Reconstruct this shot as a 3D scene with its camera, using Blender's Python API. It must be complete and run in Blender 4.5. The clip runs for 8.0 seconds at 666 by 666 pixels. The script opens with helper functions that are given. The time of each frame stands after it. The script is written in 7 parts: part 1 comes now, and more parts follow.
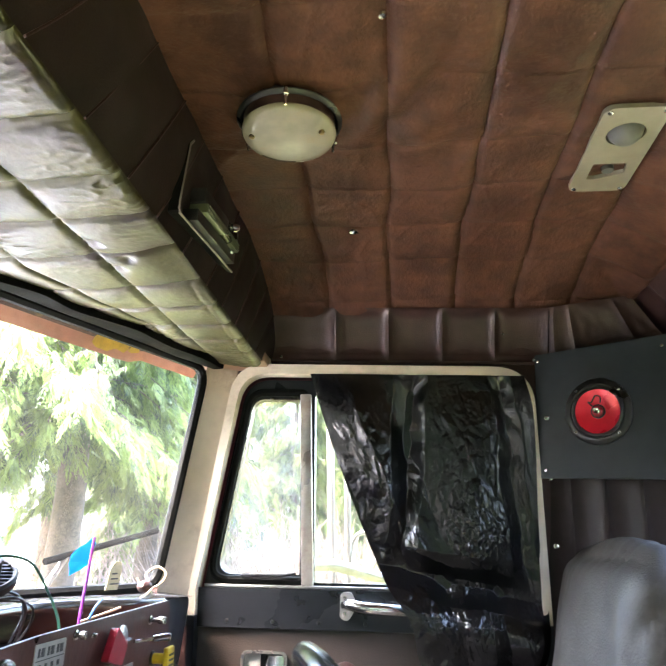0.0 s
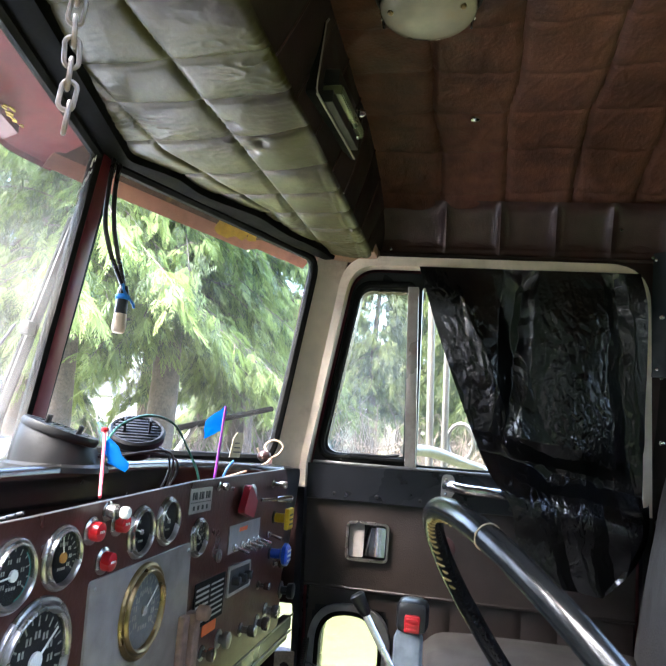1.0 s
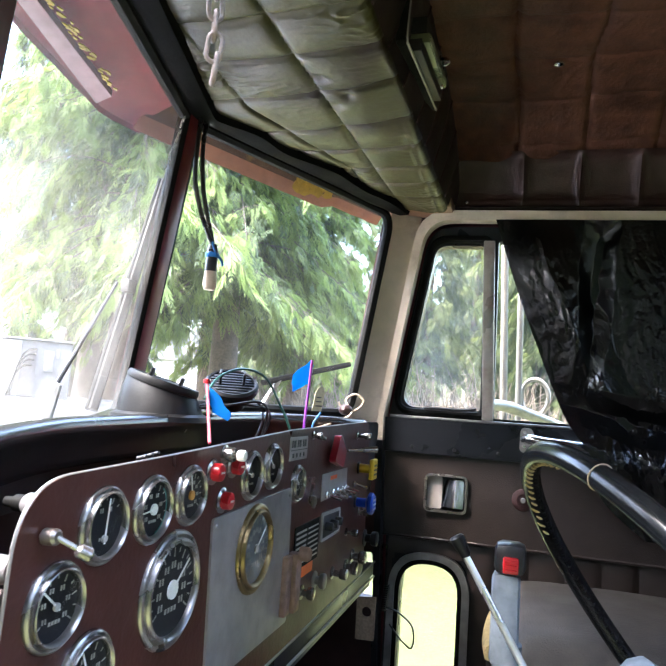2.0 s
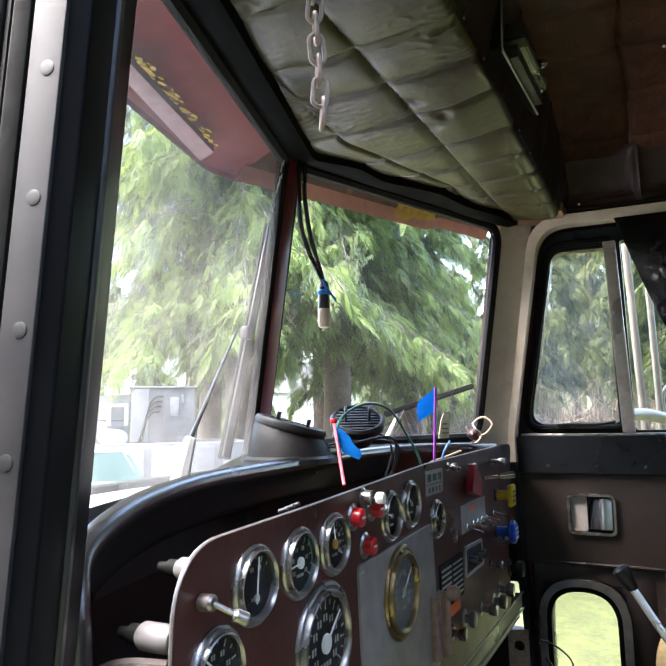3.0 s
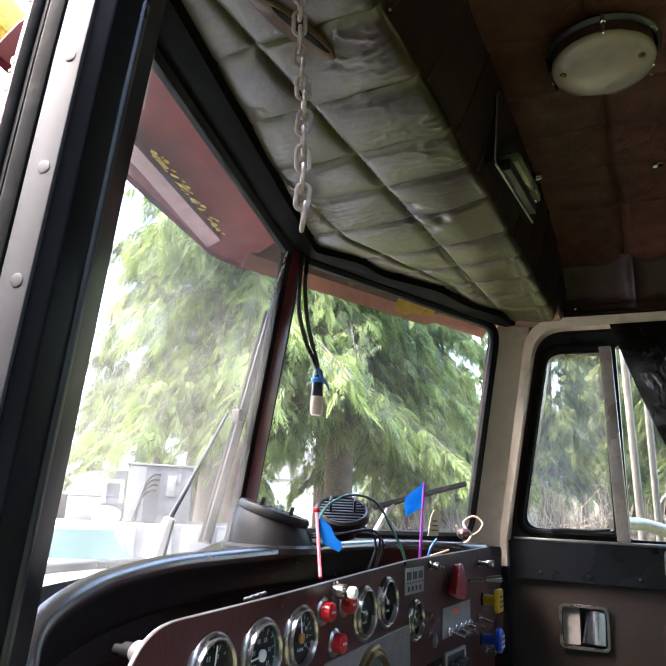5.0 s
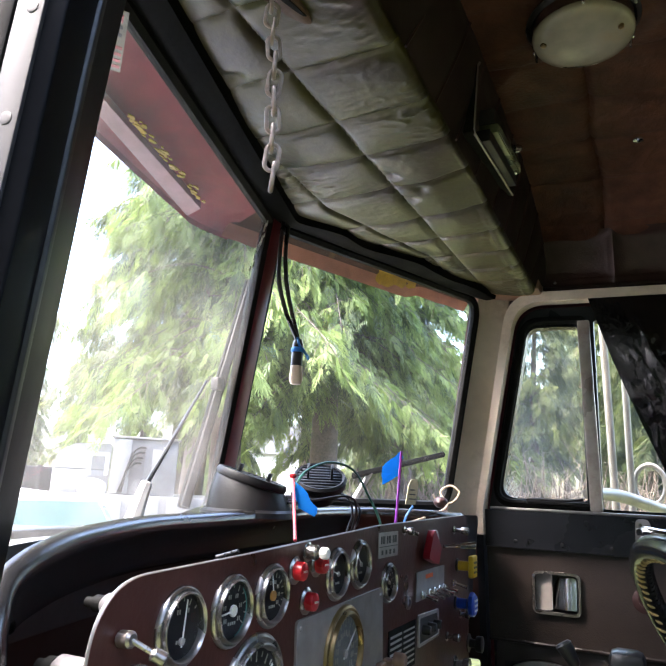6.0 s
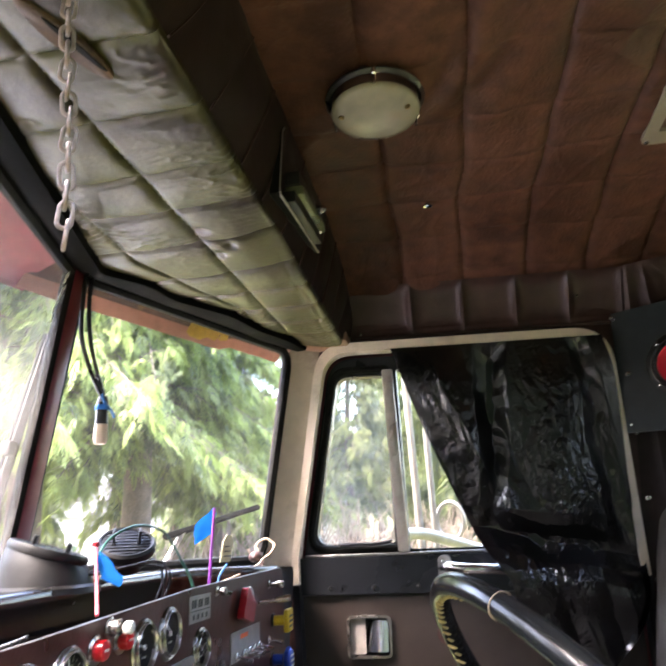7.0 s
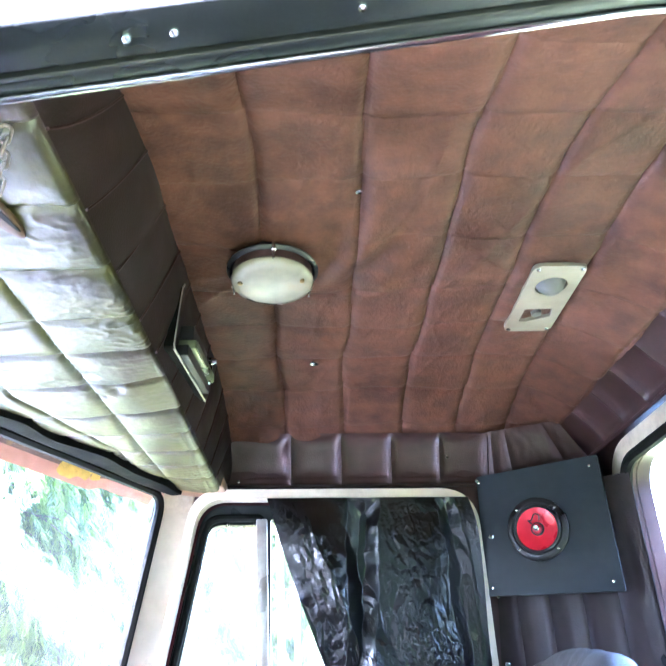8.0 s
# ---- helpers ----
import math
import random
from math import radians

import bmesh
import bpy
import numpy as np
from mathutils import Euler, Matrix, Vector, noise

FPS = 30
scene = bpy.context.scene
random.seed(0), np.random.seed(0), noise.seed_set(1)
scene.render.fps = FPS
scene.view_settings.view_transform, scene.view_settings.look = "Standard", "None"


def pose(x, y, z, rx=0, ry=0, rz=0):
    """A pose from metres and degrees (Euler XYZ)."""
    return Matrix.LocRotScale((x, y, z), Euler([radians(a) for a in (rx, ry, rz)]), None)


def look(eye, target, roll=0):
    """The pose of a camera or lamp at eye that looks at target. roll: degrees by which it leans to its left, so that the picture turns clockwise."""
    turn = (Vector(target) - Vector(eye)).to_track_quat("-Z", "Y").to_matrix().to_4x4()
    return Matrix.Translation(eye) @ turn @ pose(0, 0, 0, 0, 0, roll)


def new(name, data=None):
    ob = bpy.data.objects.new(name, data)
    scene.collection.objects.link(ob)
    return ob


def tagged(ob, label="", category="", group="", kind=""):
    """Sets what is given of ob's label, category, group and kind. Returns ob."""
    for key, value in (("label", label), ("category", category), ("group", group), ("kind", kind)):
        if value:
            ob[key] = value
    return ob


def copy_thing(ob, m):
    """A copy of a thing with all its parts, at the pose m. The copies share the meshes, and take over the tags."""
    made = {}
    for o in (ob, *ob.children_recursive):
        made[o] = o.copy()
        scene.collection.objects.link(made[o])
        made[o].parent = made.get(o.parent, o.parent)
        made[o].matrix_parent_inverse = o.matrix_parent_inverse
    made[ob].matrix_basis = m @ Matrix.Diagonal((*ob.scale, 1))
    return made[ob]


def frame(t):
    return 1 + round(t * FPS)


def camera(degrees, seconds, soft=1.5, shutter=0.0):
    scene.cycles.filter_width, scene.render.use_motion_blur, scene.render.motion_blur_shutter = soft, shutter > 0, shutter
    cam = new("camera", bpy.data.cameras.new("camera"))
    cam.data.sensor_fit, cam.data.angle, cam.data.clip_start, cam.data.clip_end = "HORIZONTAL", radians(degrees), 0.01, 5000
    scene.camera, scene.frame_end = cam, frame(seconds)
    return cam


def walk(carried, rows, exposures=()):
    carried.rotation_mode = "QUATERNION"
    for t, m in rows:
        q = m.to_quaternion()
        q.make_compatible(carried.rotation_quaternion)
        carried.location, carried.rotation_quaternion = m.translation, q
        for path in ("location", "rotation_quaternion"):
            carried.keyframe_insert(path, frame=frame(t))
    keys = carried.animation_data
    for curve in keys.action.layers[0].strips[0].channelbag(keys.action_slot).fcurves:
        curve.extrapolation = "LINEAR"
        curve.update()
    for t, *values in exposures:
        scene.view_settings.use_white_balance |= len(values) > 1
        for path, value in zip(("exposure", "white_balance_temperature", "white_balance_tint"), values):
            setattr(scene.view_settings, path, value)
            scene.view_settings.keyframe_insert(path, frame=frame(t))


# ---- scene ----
# The cab: x points to the rear of the truck, y across it from the driver's open door to the passenger's, z up.
SOFT, SHUT = 1.5, 0.25
cam = camera(53.12, 8.0, SOFT, SHUT)
PATH = [
    (0, (0.1424, 0.0512, 1.0984), (-0.0480, 1.9464, 1.7084), 1.11),
    (0.5, (0.1077, 0.0395, 1.0697), (-0.1821, 1.9458, 1.6006), 0.28),
    (1, (0.0733, 0.0172, 1.0515), (-0.3463, 1.9451, 1.3787), 4.34),
    (1.2, (0.0666, 0.0142, 1.0429), (-0.3678, 1.9433, 1.3429), 2.51),
    (2.3, (0.0072, -0.0158, 1.0291), (-0.6208, 1.8738, 1.2172), 3.93),
    (2.5, (0.0037, -0.0078, 1.0352), (-0.7209, 1.8441, 1.2478), 1.45),
    (3, (-0.0051, 0.0021, 1.0451), (-0.8729, 1.7845, 1.3098), -0.97),
    (3.5, (0.0000, 0.0000, 1.0500), (-0.8902, 1.7446, 1.4547), -2.34),
    (4, (0.0051, -0.0039, 1.0508), (-0.9165, 1.7215, 1.4677), 2.46),
    (4.5, (0.0193, -0.0053, 1.0478), (-0.8878, 1.7149, 1.5146), 3.52),
    (4.7, (0.0231, -0.0046, 1.0471), (-0.8512, 1.7165, 1.5700), 2.76),
    (6, (0.0431, -0.0014, 1.0320), (-0.7987, 1.7554, 1.4850), 2.90),
    (6.5, (0.0513, 0.0049, 1.0359), (-0.5157, 1.8759, 1.4574), 0.43),
    (7, (0.0558, -0.0057, 1.0388), (-0.2577, 1.8772, 1.6357), -2.18),
    (7.5, (0.0285, -0.0289, 1.0258), (0.0630, 1.7976, 1.8398), -3.72),
    (8, (0.0581, -0.0640, 1.0623), (0.1126, 1.6953, 2.0120), -1.86),
]
EXPOSURES = [(t, stops + 4.37, kelvin, tint) for t, stops, kelvin, tint in [(0, 2.1, 6400, 13), (0.5, 1.42, 6150, 11), (1, 0.98, 6000, 10), (2.5, 0.58, 6000, 12), (3, 0.17, 6100, 11), (3.5, 0.0, 6100, 12), (4, 0.05, 6100, 12), (4.5, 0.18, 6250, 13), (6, 0.28, 6200, 14), (6.5, 0.25, 6600, 16), (7, 1.15, 6600, 19), (7.5, 2.3, 6150, 22), (8, 3.3, 4900, 18)]]
walk(cam, [(t, look(eye, target, roll)) for t, eye, target, roll in PATH], EXPOSURES)

# ---------------------------------------------------------------- light
SUN_EL, SUN_AZ = radians(58), radians(225)
world = bpy.data.worlds.new("sky")
scene.world = world
world.use_nodes = True
sky = world.node_tree.nodes.new("ShaderNodeTexSky")
sky.sky_type, sky.sun_disc = "NISHITA", False
sky.sun_elevation, sky.sun_rotation = SUN_EL, SUN_AZ
sky.dust_density = 4.5
world.node_tree.nodes["Background"].inputs["Strength"].default_value = 0.15
world.node_tree.links.new(sky.outputs[0], world.node_tree.nodes["Background"].inputs[0])
sun = new("sun", bpy.data.lights.new("sun", "SUN"))
sun.data.energy, sun.data.angle, sun.data.color = 0.9, radians(60), (1.0, 0.96, 0.9)
sun.matrix_world = look((0, 0, 0), (-math.sin(SUN_AZ) * math.cos(SUN_EL), -math.cos(SUN_AZ) * math.cos(SUN_EL), -math.sin(SUN_EL)))


# ---------------------------------------------------------------- materials
def material(name, color, rough=0.5, metal=0.0, vary=0.25, scale=8.0, bump=0.0, bump_scale=60.0, stain=None, stain_scale=3.0,
             stain_amount=0.5, coat=0.0, per_piece=0.0, rough_vary=0.12, spec=0.5, stain_from=0.52):
    m = bpy.data.materials.new(name)
    m.use_nodes = True
    nt = m.node_tree
    bsdf = nt.nodes["Principled BSDF"]
    coords = nt.nodes.new("ShaderNodeTexCoord")
    fine, broad = nt.nodes.new("ShaderNodeTexNoise"), nt.nodes.new("ShaderNodeTexNoise")
    fine.inputs["Scale"].default_value, fine.inputs["Detail"].default_value = scale * 6, 5
    broad.inputs["Scale"].default_value, broad.inputs["Detail"].default_value = scale, 4
    for node in (fine, broad):
        nt.links.new(coords.outputs["Object"], node.inputs["Vector"])
    add = nt.nodes.new("ShaderNodeMath")
    add.operation = "ADD"
    nt.links.new(fine.outputs["Fac"], add.inputs[0])
    nt.links.new(broad.outputs["Fac"], add.inputs[1])
    ramp = nt.nodes.new("ShaderNodeMapRange")
    ramp.inputs["From Min"].default_value, ramp.inputs["From Max"].default_value = 0.7, 1.3
    ramp.inputs["To Min"].default_value, ramp.inputs["To Max"].default_value = 1 - vary, 1 + vary
    nt.links.new(add.outputs[0], ramp.inputs["Value"])
    mix = nt.nodes.new("ShaderNodeMix")
    mix.data_type, mix.blend_type = "RGBA", "MULTIPLY"
    mix.inputs["Factor"].default_value = 1.0
    mix.inputs["A"].default_value = (*color, 1)
    nt.links.new(ramp.outputs[0], mix.inputs["B"])
    out = mix.outputs["Result"]
    if per_piece:
        info = nt.nodes.new("ShaderNodeObjectInfo")
        geo = nt.nodes.new("ShaderNodeNewGeometry")
        both = nt.nodes.new("ShaderNodeMath")
        both.operation = "ADD"
        nt.links.new(info.outputs["Random"], both.inputs[0])
        nt.links.new(geo.outputs["Random Per Island"], both.inputs[1])
        r2 = nt.nodes.new("ShaderNodeMapRange")
        r2.inputs["From Max"].default_value = 2.0
        r2.inputs["To Min"].default_value, r2.inputs["To Max"].default_value = 1 - per_piece, 1 + per_piece
        nt.links.new(both.outputs[0], r2.inputs["Value"])
        m2 = nt.nodes.new("ShaderNodeMix")
        m2.data_type, m2.blend_type = "RGBA", "MULTIPLY"
        m2.inputs["Factor"].default_value = 1.0
        nt.links.new(out, m2.inputs["A"])
        nt.links.new(r2.outputs[0], m2.inputs["B"])
        out = m2.outputs["Result"]
    if stain:
        blot = nt.nodes.new("ShaderNodeTexNoise")
        blot.inputs["Scale"].default_value, blot.inputs["Detail"].default_value, blot.inputs["Roughness"].default_value = stain_scale, 8, 0.7
        nt.links.new(coords.outputs["Object"], blot.inputs["Vector"])
        r3 = nt.nodes.new("ShaderNodeMapRange")
        r3.inputs["From Min"].default_value, r3.inputs["From Max"].default_value = stain_from, stain_from + 0.14
        r3.inputs["To Max"].default_value = stain_amount
        nt.links.new(blot.outputs["Fac"], r3.inputs["Value"])
        m3 = nt.nodes.new("ShaderNodeMix")
        m3.data_type = "RGBA"
        m3.inputs["B"].default_value = (*stain, 1)
        nt.links.new(r3.outputs[0], m3.inputs["Factor"])
        nt.links.new(out, m3.inputs["A"])
        out = m3.outputs["Result"]
    nt.links.new(out, bsdf.inputs["Base Color"])
    rr = nt.nodes.new("ShaderNodeMapRange")
    rr.inputs["From Min"].default_value, rr.inputs["From Max"].default_value = 0.3, 0.7
    rr.inputs["To Min"].default_value, rr.inputs["To Max"].default_value = max(rough - rough_vary, 0.03), min(rough + rough_vary, 1)
    nt.links.new(broad.outputs["Fac"], rr.inputs["Value"])
    nt.links.new(rr.outputs[0], bsdf.inputs["Roughness"])
    bsdf.inputs["Metallic"].default_value = metal
    bsdf.inputs["Coat Weight"].default_value = coat
    bsdf.inputs["Specular IOR Level"].default_value = spec
    if bump:
        grain = nt.nodes.new("ShaderNodeTexNoise")
        grain.inputs["Scale"].default_value, grain.inputs["Detail"].default_value = bump_scale, 6
        nt.links.new(coords.outputs["Object"], grain.inputs["Vector"])
        bn = nt.nodes.new("ShaderNodeBump")
        bn.inputs["Strength"].default_value, bn.inputs["Distance"].default_value = bump, 0.004
        nt.links.new(grain.outputs["Fac"], bn.inputs["Height"])
        nt.links.new(bn.outputs[0], bsdf.inputs["Normal"])
    return m


def glass_material(name, dirt, dirt_scale, tint=(1, 1, 1)):
    """Clear pane: mostly passes light, mirrors at a slant, with a film of dust."""
    m = bpy.data.materials.new(name)
    m.use_nodes = True
    nt = m.node_tree
    nt.nodes.remove(nt.nodes["Principled BSDF"])
    clear, gloss, dust = (nt.nodes.new("ShaderNodeBsdf" + k) for k in ("Transparent", "Glossy", "Translucent"))
    clear.inputs["Color"].default_value = (*tint, 1)
    gloss.inputs["Roughness"].default_value = 0.03
    lw, power, fres = nt.nodes.new("ShaderNodeLayerWeight"), nt.nodes.new("ShaderNodeMath"), nt.nodes.new("ShaderNodeMapRange")
    power.operation = "POWER"
    power.inputs[1].default_value = 4.0
    nt.links.new(lw.outputs["Facing"], power.inputs[0])
    nt.links.new(power.outputs[0], fres.inputs["Value"])
    fres.inputs["To Min"].default_value, fres.inputs["To Max"].default_value = 0.02, 0.13
    a, b = nt.nodes.new("ShaderNodeMixShader"), nt.nodes.new("ShaderNodeMixShader")
    nt.links.new(fres.outputs[0], a.inputs[0])
    nt.links.new(clear.outputs[0], a.inputs[1])
    nt.links.new(gloss.outputs[0], a.inputs[2])
    coords, n1 = nt.nodes.new("ShaderNodeTexCoord"), nt.nodes.new("ShaderNodeTexNoise")
    n1.inputs["Scale"].default_value, n1.inputs["Detail"].default_value, n1.inputs["Roughness"].default_value = dirt_scale, 10, 0.75
    nt.links.new(coords.outputs["Object"], n1.inputs["Vector"])
    r = nt.nodes.new("ShaderNodeMapRange")
    r.inputs["From Min"].default_value, r.inputs["From Max"].default_value = 0.4, 0.75
    r.inputs["To Min"].default_value, r.inputs["To Max"].default_value = dirt * 0.5, dirt * 1.6
    nt.links.new(n1.outputs["Fac"], r.inputs["Value"])
    nt.links.new(r.outputs[0], b.inputs[0])
    dust.inputs["Color"].default_value = (0.75, 0.74, 0.7, 1)
    nt.links.new(a.outputs[0], b.inputs[1])
    nt.links.new(dust.outputs[0], b.inputs[2])
    nt.links.new(b.outputs[0], nt.nodes["Material Output"].inputs["Surface"])
    return m


def foliage_material(name, color, back):
    m = material(name, color, 0.6, vary=0.35, scale=0.6, per_piece=0.45, spec=0.3)
    nt = m.node_tree
    trans, mix = nt.nodes.new("ShaderNodeBsdfTranslucent"), nt.nodes.new("ShaderNodeMixShader")
    trans.inputs["Color"].default_value = (*back, 1)
    mix.inputs[0].default_value = 0.4
    nt.links.new(nt.nodes["Principled BSDF"].outputs[0], mix.inputs[1])
    nt.links.new(trans.outputs[0], mix.inputs[2])
    nt.links.new(mix.outputs[0], nt.nodes["Material Output"].inputs["Surface"])
    return m


CEILING = material("brown_ceiling_vinyl", (0.078, 0.0325, 0.0215), 0.54, vary=0.46, scale=4, bump=0.42, bump_scale=150, stain=(0.042, 0.017, 0.012), stain_scale=5, stain_amount=0.85, spec=0.2)
MAROON_VINYL = material("dark_maroon_vinyl", (0.043, 0.020, 0.0185), 0.42, vary=0.3, scale=5, bump=0.15, bump_scale=300, spec=0.3)
# Olive base holds the trees' green reflection; the blotches are the vinyl's own maroon.
HEADER_VINYL = material("worn_vinyl_green_sheen", (0.040, 0.036, 0.0065), 0.36, vary=0.35, scale=5, bump=0.22, bump_scale=90, stain=(0.020, 0.0105, 0.009), stain_scale=3.5, stain_amount=0.95, spec=0.58, stain_from=0.50, rough_vary=0.08)
FACE_VINYL = material("black_maroon_vinyl", (0.020, 0.0125, 0.012), 0.46, vary=0.3, scale=5, bump=0.12, bump_scale=300, spec=0.25)
DOOR_VINYL = material("brown_door_vinyl", (0.028, 0.0200, 0.0168), 0.42, vary=0.2, scale=5, bump=0.2, bump_scale=350)
BLACK = material("black_plastic", (0.013, 0.013, 0.014), 0.36, vary=0.3, scale=9, bump=0.05, bump_scale=300)
BLACK_PAINT = material("black_paint", (0.010, 0.011, 0.014), 0.32, vary=0.25, scale=5, bump=0.08, bump_scale=200, spec=0.35)
RUBBER = material("black_rubber", (0.007, 0.007, 0.0065), 0.6, vary=0.3, scale=10, bump=0.2, spec=0.07)
GREY_STRIP = material("grey_aluminium_strip", (0.0125, 0.0120, 0.0138), 0.55, metal=0.0, vary=0.2, scale=7, stain=(0.032, 0.030, 0.031), stain_scale=9)
CREAM = material("cream_paint", (0.58, 0.50, 0.395), 0.38, vary=0.12, scale=4, bump=0.05, stain=(0.22, 0.16, 0.1), stain_scale=7, stain_amount=0.45)
TAN_PAINT = material("tan_stained_paint", (0.30, 0.17, 0.11), 0.45, vary=0.2, scale=6, stain=(0.2, 0.1, 0.06), stain_scale=8)
MAROON = material("maroon_paint", (0.12, 0.012, 0.02), 0.35, vary=0.25, scale=4, stain=(0.16, 0.05, 0.05), stain_scale=6, stain_amount=0.5)
VISOR_RED = material("faded_maroon_paint", (0.25, 0.032, 0.042), 0.5, vary=0.25, scale=4, stain=(0.15, 0.035, 0.04), stain_scale=5, stain_amount=0.6)
YELLOW_PAINT = material("old_yellow_paint", (0.5, 0.31, 0.025), 0.55, vary=0.25, scale=9)
CHROME = material("chrome", (0.75, 0.75, 0.76), 0.14, metal=1.0, vary=0.1, scale=12, rough_vary=0.06)
BRIGHT_STICK = material("polished_steel", (0.85, 0.85, 0.85), 0.30, metal=0.85, vary=0.08, scale=12)
STEEL = material("brushed_aluminium", (0.34, 0.33, 0.32), 0.4, metal=0.8, vary=0.25, scale=6, bump=0.12, bump_scale=90, stain=(0.2, 0.18, 0.16), stain_scale=8)
ALU = material("dull_aluminium_sheet", (0.37, 0.345, 0.325), 0.40, metal=0.65, vary=0.2, scale=6, bump=0.1, bump_scale=90, stain=(0.3, 0.28, 0.26), stain_scale=8)
RIM_VINYL = material("glossy_black_vinyl", (0.006, 0.0068, 0.0075), 0.21, vary=0.25, scale=8, bump=0.06, rough_vary=0.05, spec=0.36)
HEADER_RUBBER = material("black_header_rubber", (0.0035, 0.0035, 0.0032), 0.6, vary=0.3, scale=10, bump=0.2, spec=0.02)
MOULDING = material("dull_black_moulding", (0.0038, 0.0038, 0.0046), 0.42, vary=0.2, scale=6, spec=0.06)
BEZEL = material("dull_chrome_bezel", (0.36, 0.335, 0.315), 0.27, metal=0.9, vary=0.2, scale=14, stain=(0.2, 0.17, 0.14), stain_scale=20, rough_vary=0.08)
# Besides tarnish, the pale base and pink blotches stand for the chrome's reflections.
TARNISHED = material("tarnished_chrome_sheen", (0.50, 0.46, 0.42), 0.30, metal=0.35, vary=0.2, scale=6, bump=0.05, stain=(0.36, 0.24, 0.22), stain_scale=7, stain_amount=0.8)
VALVE_GREY = material("grey_valve_plastic", (0.10, 0.095, 0.095), 0.5, vary=0.2)
BEIGE = material("dull_beige_plastic", (0.21, 0.18, 0.145), 0.5, vary=0.15, scale=5, stain=(0.18, 0.14, 0.10), stain_scale=9)
STRIP_PINK = material("faded_pink_strip", (0.33, 0.18, 0.19), 0.5, vary=0.2)
# The visor's salmon darkened to brown for shade, plus real yellow stains.
SALMON_SHADED = material("shaded_stained_visor", (0.10, 0.055, 0.035), 0.55, vary=0.3, scale=6, stain=(0.30, 0.19, 0.03), stain_scale=9, stain_amount=0.7)
SALMON = material("faded_salmon_paint", (0.42, 0.19, 0.12), 0.5, vary=0.25, scale=5, stain=(0.45, 0.28, 0.06), stain_scale=7)
BOX_GREEN = material("greenish_zinc", (0.19, 0.21, 0.13), 0.35, metal=0.5, vary=0.2)
VENT_BLACK = material("dull_black_vent_plastic", (0.007, 0.007, 0.0075), 0.42, vary=0.3, scale=12, bump=0.08, bump_scale=200, spec=0.3)
PAD_BLACK = material("satin_black_pad", (0.013, 0.013, 0.0132), 0.25, vary=0.25, scale=8, bump=0.04, bump_scale=220, rough_vary=0.04, spec=0.75)
HOOK_BROWN = material("brown_slot_plate", (0.055, 0.027, 0.012), 0.6, vary=0.35, scale=30)
BRASS = material("aged_brass", (0.27, 0.19, 0.09), 0.32, metal=0.9, vary=0.25, scale=12)
RUST = material("rusty_steel", (0.24, 0.15, 0.11), 0.7, metal=0.2, vary=0.4, scale=14, bump=0.4)
CHAIN_STEEL = material("rusty_chain_steel", (0.25, 0.20, 0.185), 0.42, metal=0.15, vary=0.35, scale=30, stain=(0.22, 0.12, 0.08), stain_scale=40)
DASH = material("brown_dash_panel", (0.055, 0.016, 0.011), 0.36, vary=0.3, scale=6, bump=0.12, bump_scale=150, stain=(0.040, 0.015, 0.011), stain_scale=9, spec=0.35)
TEAL = material("teal_dial_ring", (0.05, 0.2, 0.18), 0.5, vary=0.1)
GREY_DIAL = material("grey_dial", (0.10, 0.11, 0.11), 0.35, vary=0.3, scale=20)
HUB_ORANGE = material("orange_hub", (0.45, 0.2, 0.03), 0.5)
DIAL = material("black_dial", (0.012, 0.012, 0.013), 0.5, vary=0.15, spec=0.15)
DIAL_PRINT = material("worn_dial_print", (0.27, 0.26, 0.22), 0.6, vary=0.4, scale=60)
WHITE = material("white_marks", (0.72, 0.71, 0.66), 0.5, vary=0.08)
GUARD_RED = material("dark_red_plastic", (0.26, 0.008, 0.02), 0.3, vary=0.2, coat=0.3)
RED = material("red_plastic", (0.42, 0.012, 0.018), 0.3, vary=0.15, coat=0.3)
CONE = material("red_speaker_cone", (0.6, 0.012, 0.03), 0.32, vary=0.1, metal=0.2)
YELLOW = material("yellow_plastic", (0.62, 0.4, 0.015), 0.4, vary=0.12)
BLUE = material("blue_plastic", (0.01, 0.06, 0.42), 0.35, vary=0.12)
TAPE = material("blue_tape", (0.01, 0.17, 0.5), 0.5, vary=0.2, scale=20, bump=0.2)
PURPLE = material("purple_plastic", (0.3, 0.04, 0.4), 0.35, vary=0.1)
PINK = material("pink_plastic", (0.72, 0.1, 0.14), 0.35, vary=0.1)
ORANGE = material("orange_label", (0.75, 0.13, 0.02), 0.5, vary=0.1)
GREEN_WIRE = material("green_wire", (0.01, 0.09, 0.05), 0.4)
CARD = material("beige_card", (0.46, 0.42, 0.27), 0.7, vary=0.15, scale=20)
TAN = material("tan_cord", (0.42, 0.31, 0.21), 0.7, vary=0.3, scale=30)
IVORY = material("ivory_nylon", (0.62, 0.5, 0.38), 0.45, vary=0.15)
CURTAIN = material("black_polythene", (0.004, 0.004, 0.005), 0.19, vary=0.3, scale=6, bump=0.18, bump_scale=120, rough_vary=0.04, spec=0.62)
SEAT = material("grey_brown_seat_vinyl", (0.036, 0.030, 0.0235), 0.60, vary=0.35, scale=5, bump=0.35, bump_scale=260, stain=(0.05, 0.046, 0.038), stain_scale=6)
FOAM = material("yellow_seat_foam", (0.46, 0.34, 0.14), 0.9, vary=0.3, scale=20, bump=0.6)
LENS = material("dome_lens_plastic", (0.25, 0.222, 0.18), 0.24, vary=0.2, scale=6, stain=(0.22, 0.15, 0.08), stain_scale=9, stain_amount=0.6)
